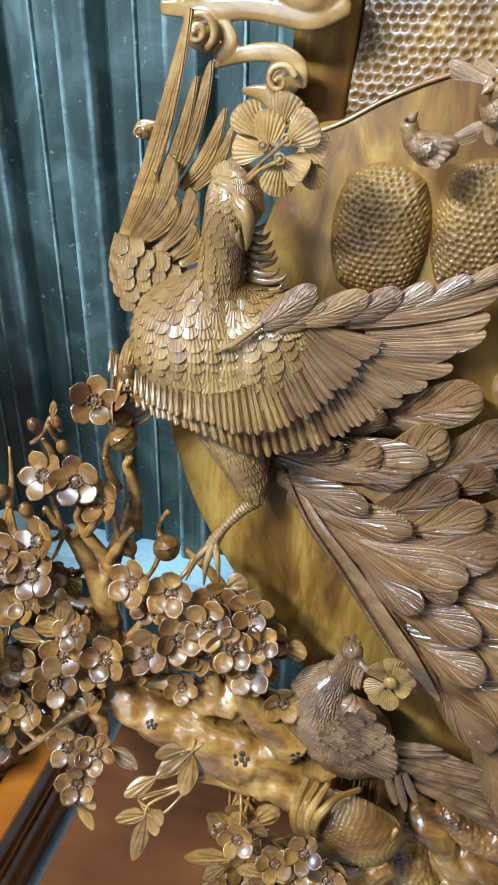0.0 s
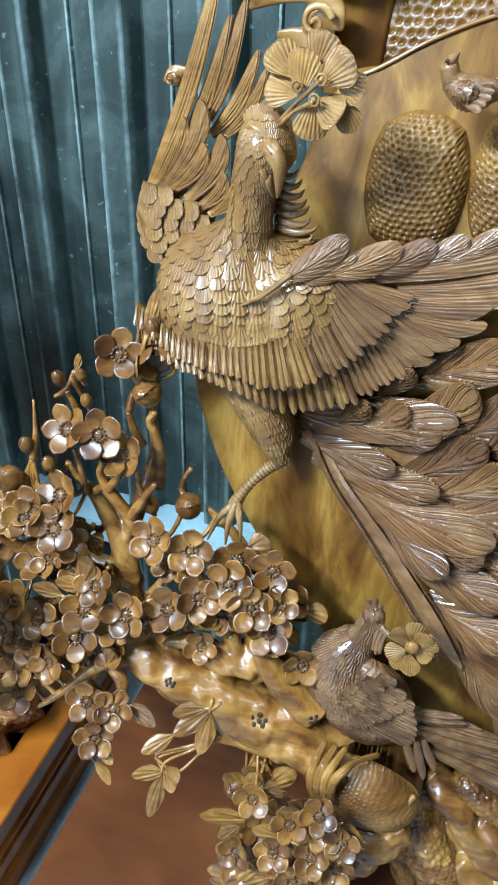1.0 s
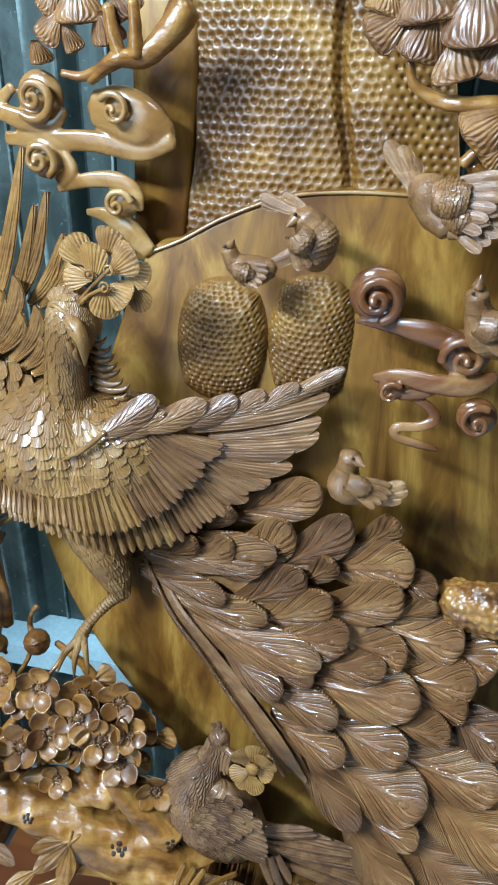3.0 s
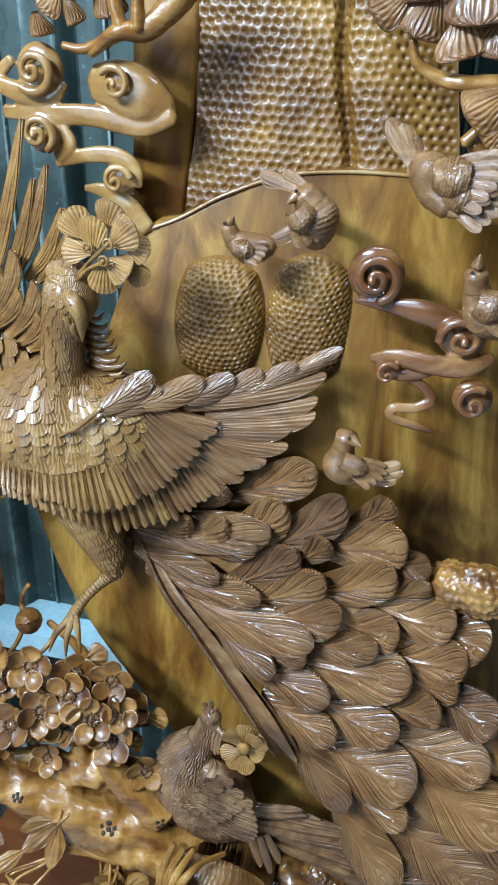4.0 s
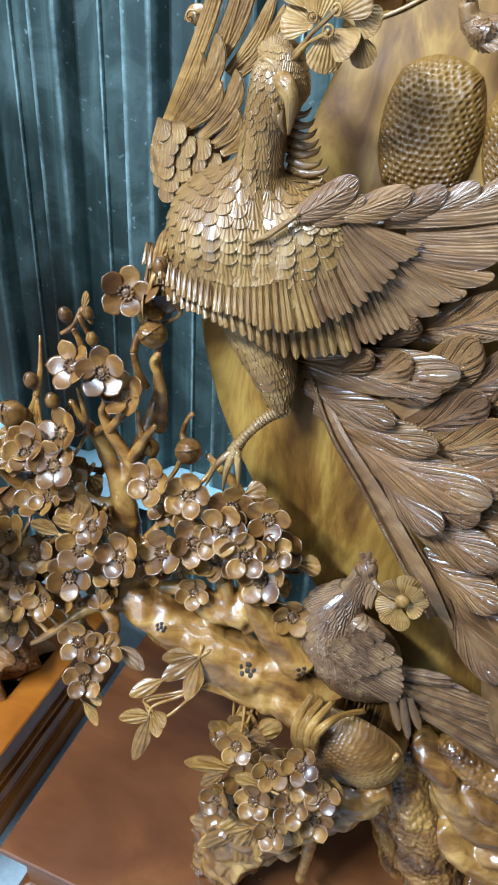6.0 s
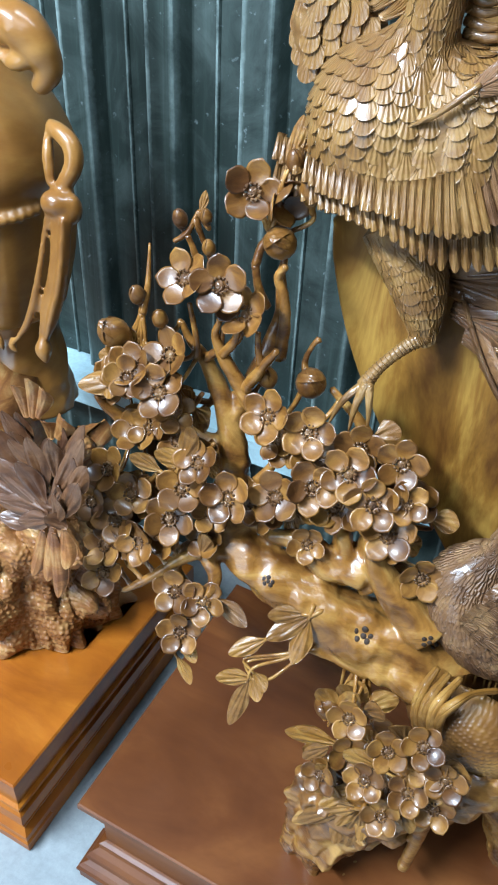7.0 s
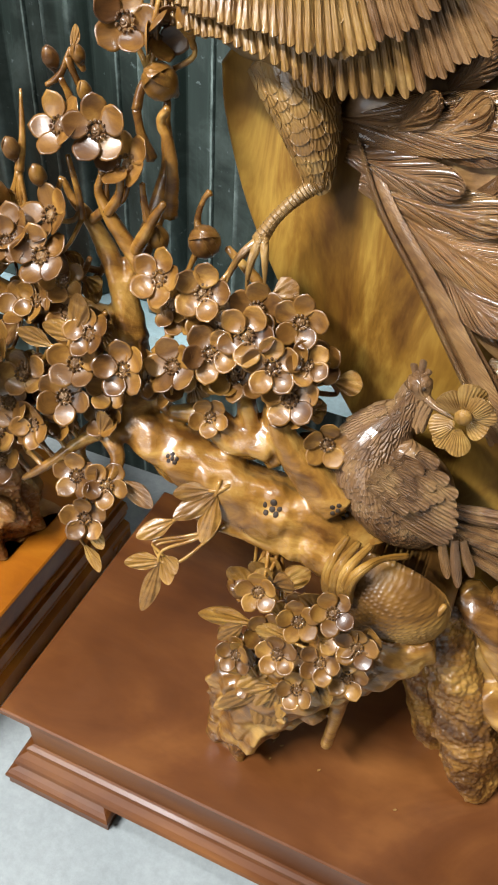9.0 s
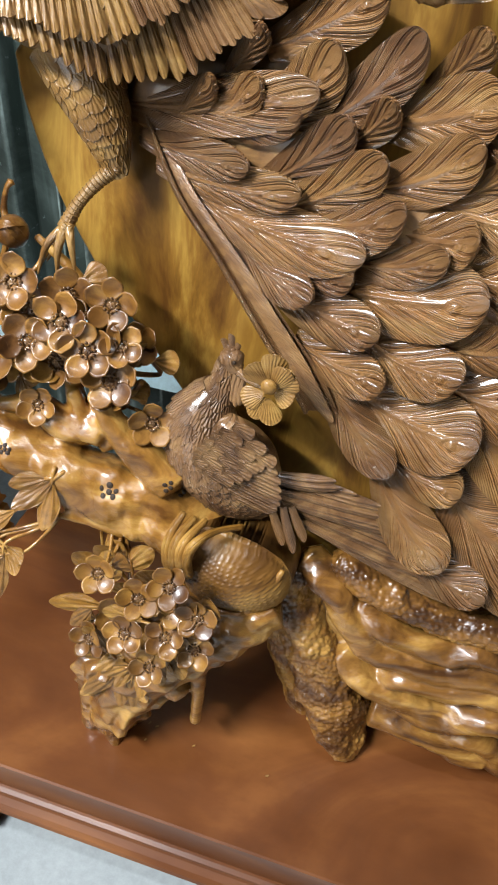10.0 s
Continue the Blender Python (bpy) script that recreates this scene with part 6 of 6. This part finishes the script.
for row, (a, b) in enumerate((((-0.076, 0.634, 0.704), (-0.036, 0.646, 0.756)), ((-0.066, 0.631, 0.696), (-0.020, 0.643, 0.743)), ((-0.052, 0.630, 0.692), (-0.008, 0.642, 0.730)))):
    for k in range(6):
        c = Vector(a).lerp(Vector(b), k / 5) + Vector((random.uniform(-0.003, 0.003), 0.001 * row, random.uniform(-0.003, 0.003)))
        put("wing_covert", HEN_FEATHER, along(c, c + Vector((0.024, 0.001, -0.010)), 0.0155, (-0.2, -1, 0.4), 0.014, random.uniform(-10, 4)), hen)
STRAND = shape("tail_strand", blade(tip=0.6, base=0.5, cup=0.8, rib=0.1, lift=0.1, groove=0.0, nu=14, nv=18, point=1.7, thick=0.4, flow=0.2, bend=0.5, lines=(-0.4, 0.1, 0.5), fanned=(0.9, 0.0)), HEN)
for k in range(17):
    f = k / 16
    b = Vector((0.007, 0.672, 0.682)).lerp(Vector((0.022, 0.668, 0.625)), f) + Vector((0, random.uniform(-0.012, 0.010), 0))
    e = Vector((0.091, 0.685, 0.680)).lerp(Vector((0.231, 0.690, 0.600)), min(f * 1.6, 1)).lerp(Vector((0.248, 0.670, 0.534)), max(f * 2.4 - 1.4, 0))
    e = b + (e - b) * random.uniform(0.80, 1.08)
    put("tail_feather", STRAND, along(b, e, random.uniform(0.011, 0.017), (random.uniform(-0.9, 0.9), -1, 0.5), 0.016), hen)
for b, e in (((0.015, 0.650, 0.645), (0.035, 0.645, 0.593)), ((0.029, 0.650, 0.650), (0.049, 0.645, 0.584)), ((0.038, 0.655, 0.648), (0.060, 0.650, 0.603))):
    put("tail_feather", NARROW_DATA, along(b, e, 0.012, (0, -1, 0.5), 0.012), hen)
for b, e, w in (((-0.007, 0.668, 0.807), (-0.024, 0.660, 0.829), 0.026), ((-0.001, 0.668, 0.811), (0.004, 0.660, 0.848), 0.030), ((0.005, 0.668, 0.808), (0.026, 0.660, 0.826), 0.030), ((0.003, 0.668, 0.802), (0.025, 0.660, 0.797), 0.028), ((-0.007, 0.666, 0.795), (-0.030, 0.658, 0.785), 0.027), ((-0.007, 0.666, 0.790), (-0.017, 0.658, 0.764), 0.024), ((-0.001, 0.664, 0.791), (0.005, 0.656, 0.761), 0.026), ((0.003, 0.664, 0.806), (0.017, 0.656, 0.836), 0.025)):
    put("held_petal", FAN, along(b, e, w, (0.1, -1, 0.4), 0.020), hen)
part("held_heart", ellipsoid((0.0, 0.657, 0.812), (0.009, 0.006, 0.009), None, 16, 10), PALE, hen)

# ---- cloud scrolls ----


def spiral(centre, size, turns, start, hand=1):
    """A volute: a rounded roll that winds inwards over a dished disc to a knob."""
    c = Vector(centre)
    steps = int(14 * turns)
    pts, radii = [], []
    for k in range(steps + 1):
        f = k / steps
        a = start + hand * f * turns * math.tau
        r = size * (0.80 - 0.72 * f ** 0.85)
        pts.append(c + Vector((r * math.cos(a), -0.012 - 0.010 * f, r * math.sin(a))))
        radii.append(size * (0.19 - 0.09 * f))
    disc = ellipsoid(c + Vector((0, 0.004, 0)), (size * 0.92, 0.011, size * 0.92), None, 28, 12)
    return join(tube(pts, radii, 14, 3), disc, ellipsoid(pts[-1], (size * 0.15, size * 0.16, size * 0.15), None, 14, 8))


def scroll(spirals, arms, label, material=SCROLL):
    geos = [spiral(*k) for k in spirals] + [tube(p, r, 24, 6, 0.03, 40, flat=0.55, square=0.7) for p, r in arms]
    return fused(part("cloud_scroll", join(*geos), material, carving, label), 0.0017, 2)


scroll([((-0.317, 0.888, 1.565), 0.031, 1.7, 3.9, 1), ((-0.219, 0.880, 1.556), 0.024, 1.4, 2.6, -1), ((-0.317, 0.884, 1.500), 0.026, 1.8, 5.2, 1), ((-0.224, 0.884, 1.455), 0.022, 1.4, 0.2, 1)],
       [([(-0.400, 0.895, 1.549), (-0.372, 0.890, 1.548), (-0.340, 0.888, 1.540), (-0.305, 0.888, 1.537), (-0.289, 0.890, 1.552)], [0.005, 0.009, 0.012, 0.010, 0.006]), ([(-0.398, 0.895, 1.549), (-0.374, 0.892, 1.556), (-0.350, 0.890, 1.574)], [0.004, 0.008, 0.006]),
        ([(-0.366, 0.892, 1.519), (-0.310, 0.888, 1.519), (-0.255, 0.886, 1.521), (-0.195, 0.884, 1.514), (-0.158, 0.884, 1.526)], [0.008, 0.011, 0.012, 0.012, 0.009]), ([(-0.252, 0.892, 1.556), (-0.219, 0.890, 1.552), (-0.185, 0.888, 1.540), (-0.162, 0.888, 1.532)], [0.019, 0.029, 0.026, 0.012]),
        ([(-0.294, 0.886, 1.508), (-0.284, 0.884, 1.488), (-0.300, 0.884, 1.473)], [0.007, 0.009, 0.008]), ([(-0.303, 0.886, 1.467), (-0.264, 0.884, 1.478), (-0.230, 0.884, 1.480), (-0.206, 0.884, 1.468), (-0.201, 0.884, 1.448)], [0.006, 0.009, 0.010, 0.009, 0.005]), ([(-0.272, 0.892, 1.440), (-0.245, 0.890, 1.438), (-0.221, 0.890, 1.424), (-0.193, 0.888, 1.399)], [0.004, 0.010, 0.015, 0.010])], "pale golden carved cloud scroll")
scroll([((-0.394, 0.890, 1.389), 0.012, 1.3, 0.4, 1)], [([(-0.380, 0.890, 1.398), (-0.398, 0.890, 1.397), (-0.409, 0.890, 1.384)], [0.004, 0.005, 0.003])], "small pale cloud scroll")
scroll([((0.086, 0.832, 1.387), 0.034, 1.8, 5.0, 1), ((0.186, 0.826, 1.332), 0.030, 1.6, 3.4, -1), ((0.112, 0.828, 1.281), 0.017, 1.3, 0.6, 1), ((0.210, 0.826, 1.258), 0.025, 1.5, 1.0, 1)],
       [([(0.066, 0.834, 1.356), (0.112, 0.828, 1.356), (0.149, 0.824, 1.352), (0.184, 0.824, 1.342)], [0.003, 0.010, 0.014, 0.012]), ([(0.092, 0.830, 1.292), (0.121, 0.826, 1.299), (0.159, 0.822, 1.296), (0.195, 0.822, 1.297), (0.222, 0.824, 1.312)], [0.005, 0.010, 0.012, 0.012, 0.006]), ([(0.122, 0.832, 1.272), (0.142, 0.830, 1.280), (0.160, 0.828, 1.288)], [0.006, 0.009, 0.008]),
        ([(0.134, 0.835, 1.272), (0.156, 0.832, 1.263), (0.165, 0.830, 1.249), (0.149, 0.828, 1.238), (0.124, 0.828, 1.234), (0.124, 0.828, 1.222), (0.150, 0.830, 1.214), (0.174, 0.834, 1.207)], [0.005, 0.006, 0.007, 0.006, 0.006, 0.006, 0.006, 0.003])], "red-brown carved cloud scroll", RUST)

# upper blossom sprays at the slab's edges
FAN_DARK = shape("spray_fan", blade(tip=0.66, base=0.25, cup=0.40, rib=0.0, lift=-0.15, groove=0.0, nu=44, nv=12, thick=0.16, teeth=9), SPRAY)
for b, e, w in (((-0.272, 0.865, 1.649), (-0.301, 0.858, 1.629), 0.048), ((-0.251, 0.865, 1.672), (-0.247, 0.850, 1.641), 0.070), ((-0.269, 0.865, 1.639), (-0.261, 0.856, 1.612), 0.030), ((-0.226, 0.865, 1.650), (-0.220, 0.856, 1.620), 0.050), ((-0.278, 0.870, 1.669), (-0.297, 0.862, 1.654), 0.05), ((-0.308, 0.872, 1.622), (-0.304, 0.866, 1.600), 0.036), ((-0.213, 0.870, 1.670), (-0.196, 0.862, 1.647), 0.05),
                ((0.100, 0.835, 1.679), (0.103, 0.815, 1.647), 0.080), ((0.086, 0.835, 1.653), (0.051, 0.822, 1.638), 0.058), ((0.109, 0.832, 1.651), (0.095, 0.818, 1.616), 0.062), ((0.147, 0.825, 1.675), (0.150, 0.805, 1.627), 0.085), ((0.136, 0.830, 1.636), (0.153, 0.815, 1.604), 0.085), ((0.191, 0.830, 1.575), (0.151, 0.815, 1.555), 0.066), ((0.068, 0.835, 1.671), (0.060, 0.825, 1.656), 0.05), ((0.179, 0.825, 1.637), (0.177, 0.810, 1.601), 0.07), ((0.193, 0.830, 1.548), (0.168, 0.820, 1.539), 0.05)):
    put("spray_fan", FAN_DARK, along(b, e, w * 0.8, (random.uniform(-0.2, 0.2), -1, 0.45), 0.06), carving)
branch([(-0.243, 0.865, 1.584), (-0.210, 0.860, 1.606), (-0.183, 0.870, 1.609), (-0.156, 0.875, 1.631), (-0.138, 0.880, 1.656)], [0.005, 0.009, 0.012, 0.015, 0.016])
branch([(-0.204, 0.860, 1.606), (-0.212, 0.860, 1.630), (-0.216, 0.860, 1.655)], [0.008, 0.007, 0.006])
branch([(-0.188, 0.860, 1.609), (-0.187, 0.860, 1.635), (-0.188, 0.860, 1.660)], [0.008, 0.007, 0.006])
branch([(-0.275, 0.865, 1.591), (-0.249, 0.865, 1.589), (-0.214, 0.860, 1.603)], [0.004, 0.005, 0.007])
branch([(0.093, 0.845, 1.612), (0.100, 0.845, 1.592), (0.126, 0.845, 1.579), (0.152, 0.840, 1.577), (0.188, 0.840, 1.579)], [0.004, 0.005, 0.007, 0.008, 0.008])
branch([(0.155, 0.840, 1.524), (0.169, 0.840, 1.538), (0.193, 0.840, 1.552)], [0.006, 0.006, 0.005])
branch([(0.166, 0.850, 1.523), (0.181, 0.850, 1.503), (0.203, 0.850, 1.499)], [0.008, 0.008, 0.008])

# ---- the neighbouring statue and its rock ----
def lathe(cx, cy, rows, around=48, folds=0.0, count=9):
    """A draped body of revolution: rows of (z, radius); folds: depth of the hanging pleats, growing downwards."""
    prof = spline(rows, 6)
    verts, faces, uv = [], [], []
    for j, (z, r) in enumerate(prof):
        s = j / (len(prof) - 1)
        for k in range(around):
            a = math.tau * k / around
            q = r * (1 + folds * s * s * math.sin(a * count + 2.5 * s + math.sin(a * 3)) + 0.012 * math.sin(a * 2 + z * 20))
            verts.append((cx + q * math.cos(a), cy + q * 0.92 * math.sin(a), z - folds * 0.12 * s ** 4 * math.sin(a * count * 0.5)))
            uv.append((k / around, s))
    n = len(prof)
    faces = [(j * around + k, (j + 1) * around + k, (j + 1) * around + (k + 1) % around, j * around + (k + 1) % around) for j in range(n - 1) for k in range(around)]
    faces.append(tuple(range(around)))
    faces.append(tuple(range((n - 1) * around, n * around))[::-1])
    return verts, faces, uv


SX, SY = -0.92, 0.82
BELT = [Vector((SX + 0.156 * math.cos(radians(-a)), SY + 0.144 * math.sin(radians(-a)), 0.998 - 0.014 * math.sin(radians(a)))) for a in range(10, 130, 5)]
statue_geo = join(lathe(SX, SY, [(1.45, 0.04), (1.34, 0.048), (1.25, 0.064), (1.19, 0.090), (1.148, 0.115), (1.119, 0.136), (1.096, 0.150), (1.059, 0.164), (1.03, 0.166), (1.005, 0.156), (0.99, 0.150), (0.96, 0.152), (0.893, 0.145), (0.835, 0.130), (0.808, 0.118), (0.803, 0.085)], 64, folds=0.035),
                  tube(BELT, [0.006] * len(BELT), 10, 2), *[tube([p + Vector((0, -0.003, 0.006)), p + Vector((0.004, -0.009, -0.004)), p + Vector((-0.004, -0.006, -0.012))], [0.003, 0.0055, 0.002], 10, 4) for p in BELT],
                  tube([(-0.776, 0.770, 1.215), (-0.741, 0.765, 1.222), (-0.716, 0.768, 1.205), (-0.706, 0.775, 1.178), (-0.724, 0.775, 1.152)], [0.020, 0.026, 0.024, 0.017, 0.012], 18, 7, 0.12, 40), tube([(-0.768, 0.765, 1.186), (-0.738, 0.755, 1.182), (-0.712, 0.765, 1.190)], [0.006, 0.010, 0.008], 14, 6),
                  tube([(-0.706, 0.765, 1.116), (-0.684, 0.755, 1.113), (-0.666, 0.752, 1.102), (-0.661, 0.748, 1.082), (-0.671, 0.742, 1.060), (-0.688, 0.740, 1.043)], [0.008, 0.011, 0.012, 0.012, 0.011, 0.008], 16, 7), tube([(-0.706, 0.760, 1.110), (-0.700, 0.748, 1.085), (-0.696, 0.742, 1.052)], [0.005, 0.008, 0.006], 14, 6),
                  ellipsoid((-0.678, 0.728, 1.036), (0.022, 0.018, 0.017)), ellipsoid((-0.661, 0.735, 1.030), (0.014, 0.014, 0.020)),
                  tube([(-0.668, 0.724, 1.022), (-0.678, 0.717, 0.950), (-0.697, 0.714, 0.891), (-0.715, 0.713, 0.846)], [0.015, 0.016, 0.016, 0.010], 22, 7, flat=0.45), tube([(-0.660, 0.716, 1.022), (-0.669, 0.709, 0.950), (-0.688, 0.706, 0.891), (-0.704, 0.706, 0.850)], [0.004, 0.005, 0.005, 0.003], 14, 7), tube([(-0.690, 0.722, 1.020), (-0.708, 0.712, 0.940), (-0.732, 0.706, 0.870), (-0.764, 0.702, 0.826)], [0.004, 0.005, 0.006, 0.003], 14, 7),
                  tube([(-0.716, 0.712, 0.846), (-0.714, 0.708, 0.828), (-0.710, 0.706, 0.808)], [0.006, 0.012, 0.003], 14, 6, 0.2, 70), tube([(-0.764, 0.703, 0.836), (-0.766, 0.702, 0.822), (-0.758, 0.702, 0.812)], [0.003, 0.006, 0.002], 12, 5), tube([(-0.794, 0.702, 0.842), (-0.788, 0.702, 0.822), (-0.784, 0.702, 0.808)], [0.003, 0.006, 0.002], 12, 5),
                  tube([(SX, SY + 0.05, 0.84), (SX, SY + 0.05, 0.74), (SX, SY + 0.03, 0.60)], [0.07, 0.07, 0.10], 28, 8, 0.1, 20))
tagged(fused(part("statue", statue_geo, STATUE, None), 0.0036, 4), "smooth honey-coloured carved wooden robed statue", "statue")
rock = thing("rock_carving", (-0.8, 0.68, 0.191), "red-gold dimpled wooden rock with carved leaves under the statue", "carving")


def rock_face(u, v):
    a = -0.35 + 2.5 * u
    crag = abs(noise.noise(Vector((u * 4.2, v * 2.6, 1.0)))) + 0.5 * abs(noise.noise(Vector((u * 9, v * 6, 7.0))))
    r = 0.205 * (1 - 0.22 * v) * (1 + 0.55 * (crag - 0.3))
    return (-0.900 + r * math.cos(a), 0.755 - r * math.sin(a) * 0.80, 0.195 + 0.42 * v)


part("rock", dimpled(270, 190, rock_face, -0.0046, 0.0125, 12), REDWOOD, rock)
part("rock_core", tube([(-0.91, 0.75, 0.195), (-0.91, 0.76, 0.4), (-0.91, 0.78, 0.68)], [0.10, 0.10, 0.07], 20, 6, 0.2, 12), REDWOOD, rock)
DARK_LEAF = shape("dark_leaf", blade(tip=0.5, base=0.25, cup=0.35, rib=-0.14, lift=0.25, groove=0.0, nu=18, nv=14, point=1.6, thick=0.14, flow=0.12), LEAF_DARK)
for b, e, w in (((-0.640, 0.550, 0.733), (-0.706, 0.550, 0.769), 0.035), ((-0.635, 0.540, 0.715), (-0.711, 0.540, 0.710), 0.035), ((-0.541, 0.530, 0.764), (-0.502, 0.530, 0.830), 0.03), ((-0.626, 0.560, 0.759), (-0.644, 0.560, 0.808), 0.03), ((-0.573, 0.550, 0.770), (-0.573, 0.550, 0.829), 0.03), ((-0.597, 0.525, 0.701), (-0.648, 0.520, 0.696), 0.03), ((-0.538, 0.520, 0.724), (-0.561, 0.510, 0.744), 0.026), ((-0.601, 0.545, 0.726), (-0.660, 0.550, 0.812), 0.035), ((-0.585, 0.540, 0.746), (-0.602, 0.545, 0.825), 0.035), ((-0.574, 0.535, 0.737), (-0.511, 0.540, 0.859), 0.03), ((-0.580, 0.530, 0.729), (-0.662, 0.535, 0.779), 0.035), ((-0.571, 0.525, 0.728), (-0.648, 0.525, 0.720), 0.035), ((-0.563, 0.520, 0.726), (-0.610, 0.515, 0.708), 0.03), ((-0.550, 0.520, 0.733), (-0.508, 0.520, 0.811), 0.03), ((-0.555, 0.520, 0.726), (-0.543, 0.515, 0.783), 0.03), ((-0.578, 0.530, 0.739), (-0.611, 0.530, 0.794), 0.032)):
    put("leaf", DARK_LEAF, along(b, e, w * 0.95, (0.2 + random.uniform(-0.5, 0.5), -1, 0.6 + random.uniform(-0.4, 0.4))), rock)
    b, e = Vector(b), Vector(e)
    put("leaf", DARK_LEAF, along(b + Vector((-0.012, 0.018, 0.010)), b.lerp(e, 0.9) + Vector((random.uniform(-0.035, 0.02), 0.020, random.uniform(-0.01, 0.03))), w * 0.9, (random.uniform(-0.5, 0.5), -1, 0.7)), rock)
CURL = shape("fungus_curl", blade(tip=0.6, base=0.3, cup=0.9, rib=0.0, lift=0.5, groove=0.0, nu=18, nv=14, thick=0.2, teeth=3, flow=0.14), REDWOOD)
for b, e, w in (((-0.541, 0.500, 0.740), (-0.550, 0.490, 0.659), 0.034), ((-0.559, 0.500, 0.726), (-0.573, 0.490, 0.656), 0.028), ((-0.524, 0.500, 0.745), (-0.517, 0.490, 0.696), 0.030), ((-0.537, 0.495, 0.737), (-0.531, 0.485, 0.644), 0.030), ((-0.627, 0.570, 0.827), (-0.630, 0.565, 0.879), 0.030), ((-0.618, 0.570, 0.830), (-0.604, 0.565, 0.896), 0.030), ((-0.609, 0.570, 0.833), (-0.583, 0.565, 0.889), 0.028), ((-0.583, 0.570, 0.812), (-0.557, 0.565, 0.855), 0.036), ((-0.592, 0.570, 0.807), (-0.590, 0.565, 0.841), 0.03)):
    put("fungus_curl", CURL, along(b, e, w * 0.8, (0.2, -1, 0.4), 0.022), rock)

# shavings left on the plinth
CHIP = shape("wood_chip", blade(tip=0.5, base=0.6, cup=0.5, rib=0.0, lift=0.4, groove=0.0, nu=4, nv=4, thick=0.3), PALE)
for p, q in (((-0.129, 0.576, 0.194), (-0.126, 0.582, 0.194)), ((-0.117, 0.576, 0.194), (-0.112, 0.579, 0.194)), ((-0.124, 0.550, 0.194), (-0.122, 0.554, 0.194)), ((0.064, 0.556, 0.194), (0.069, 0.559, 0.194)), ((-0.053, 0.564, 0.194), (-0.049, 0.568, 0.194))):
    chip = new("wood_chip", CHIP)
    chip.matrix_world = along(p, q, 0.003, (0, 0, 1), 0.002)
    tagged(chip, "tiny pale wood shaving lying on the mahogany plinth", "wood chip", "shavings on the plinth")
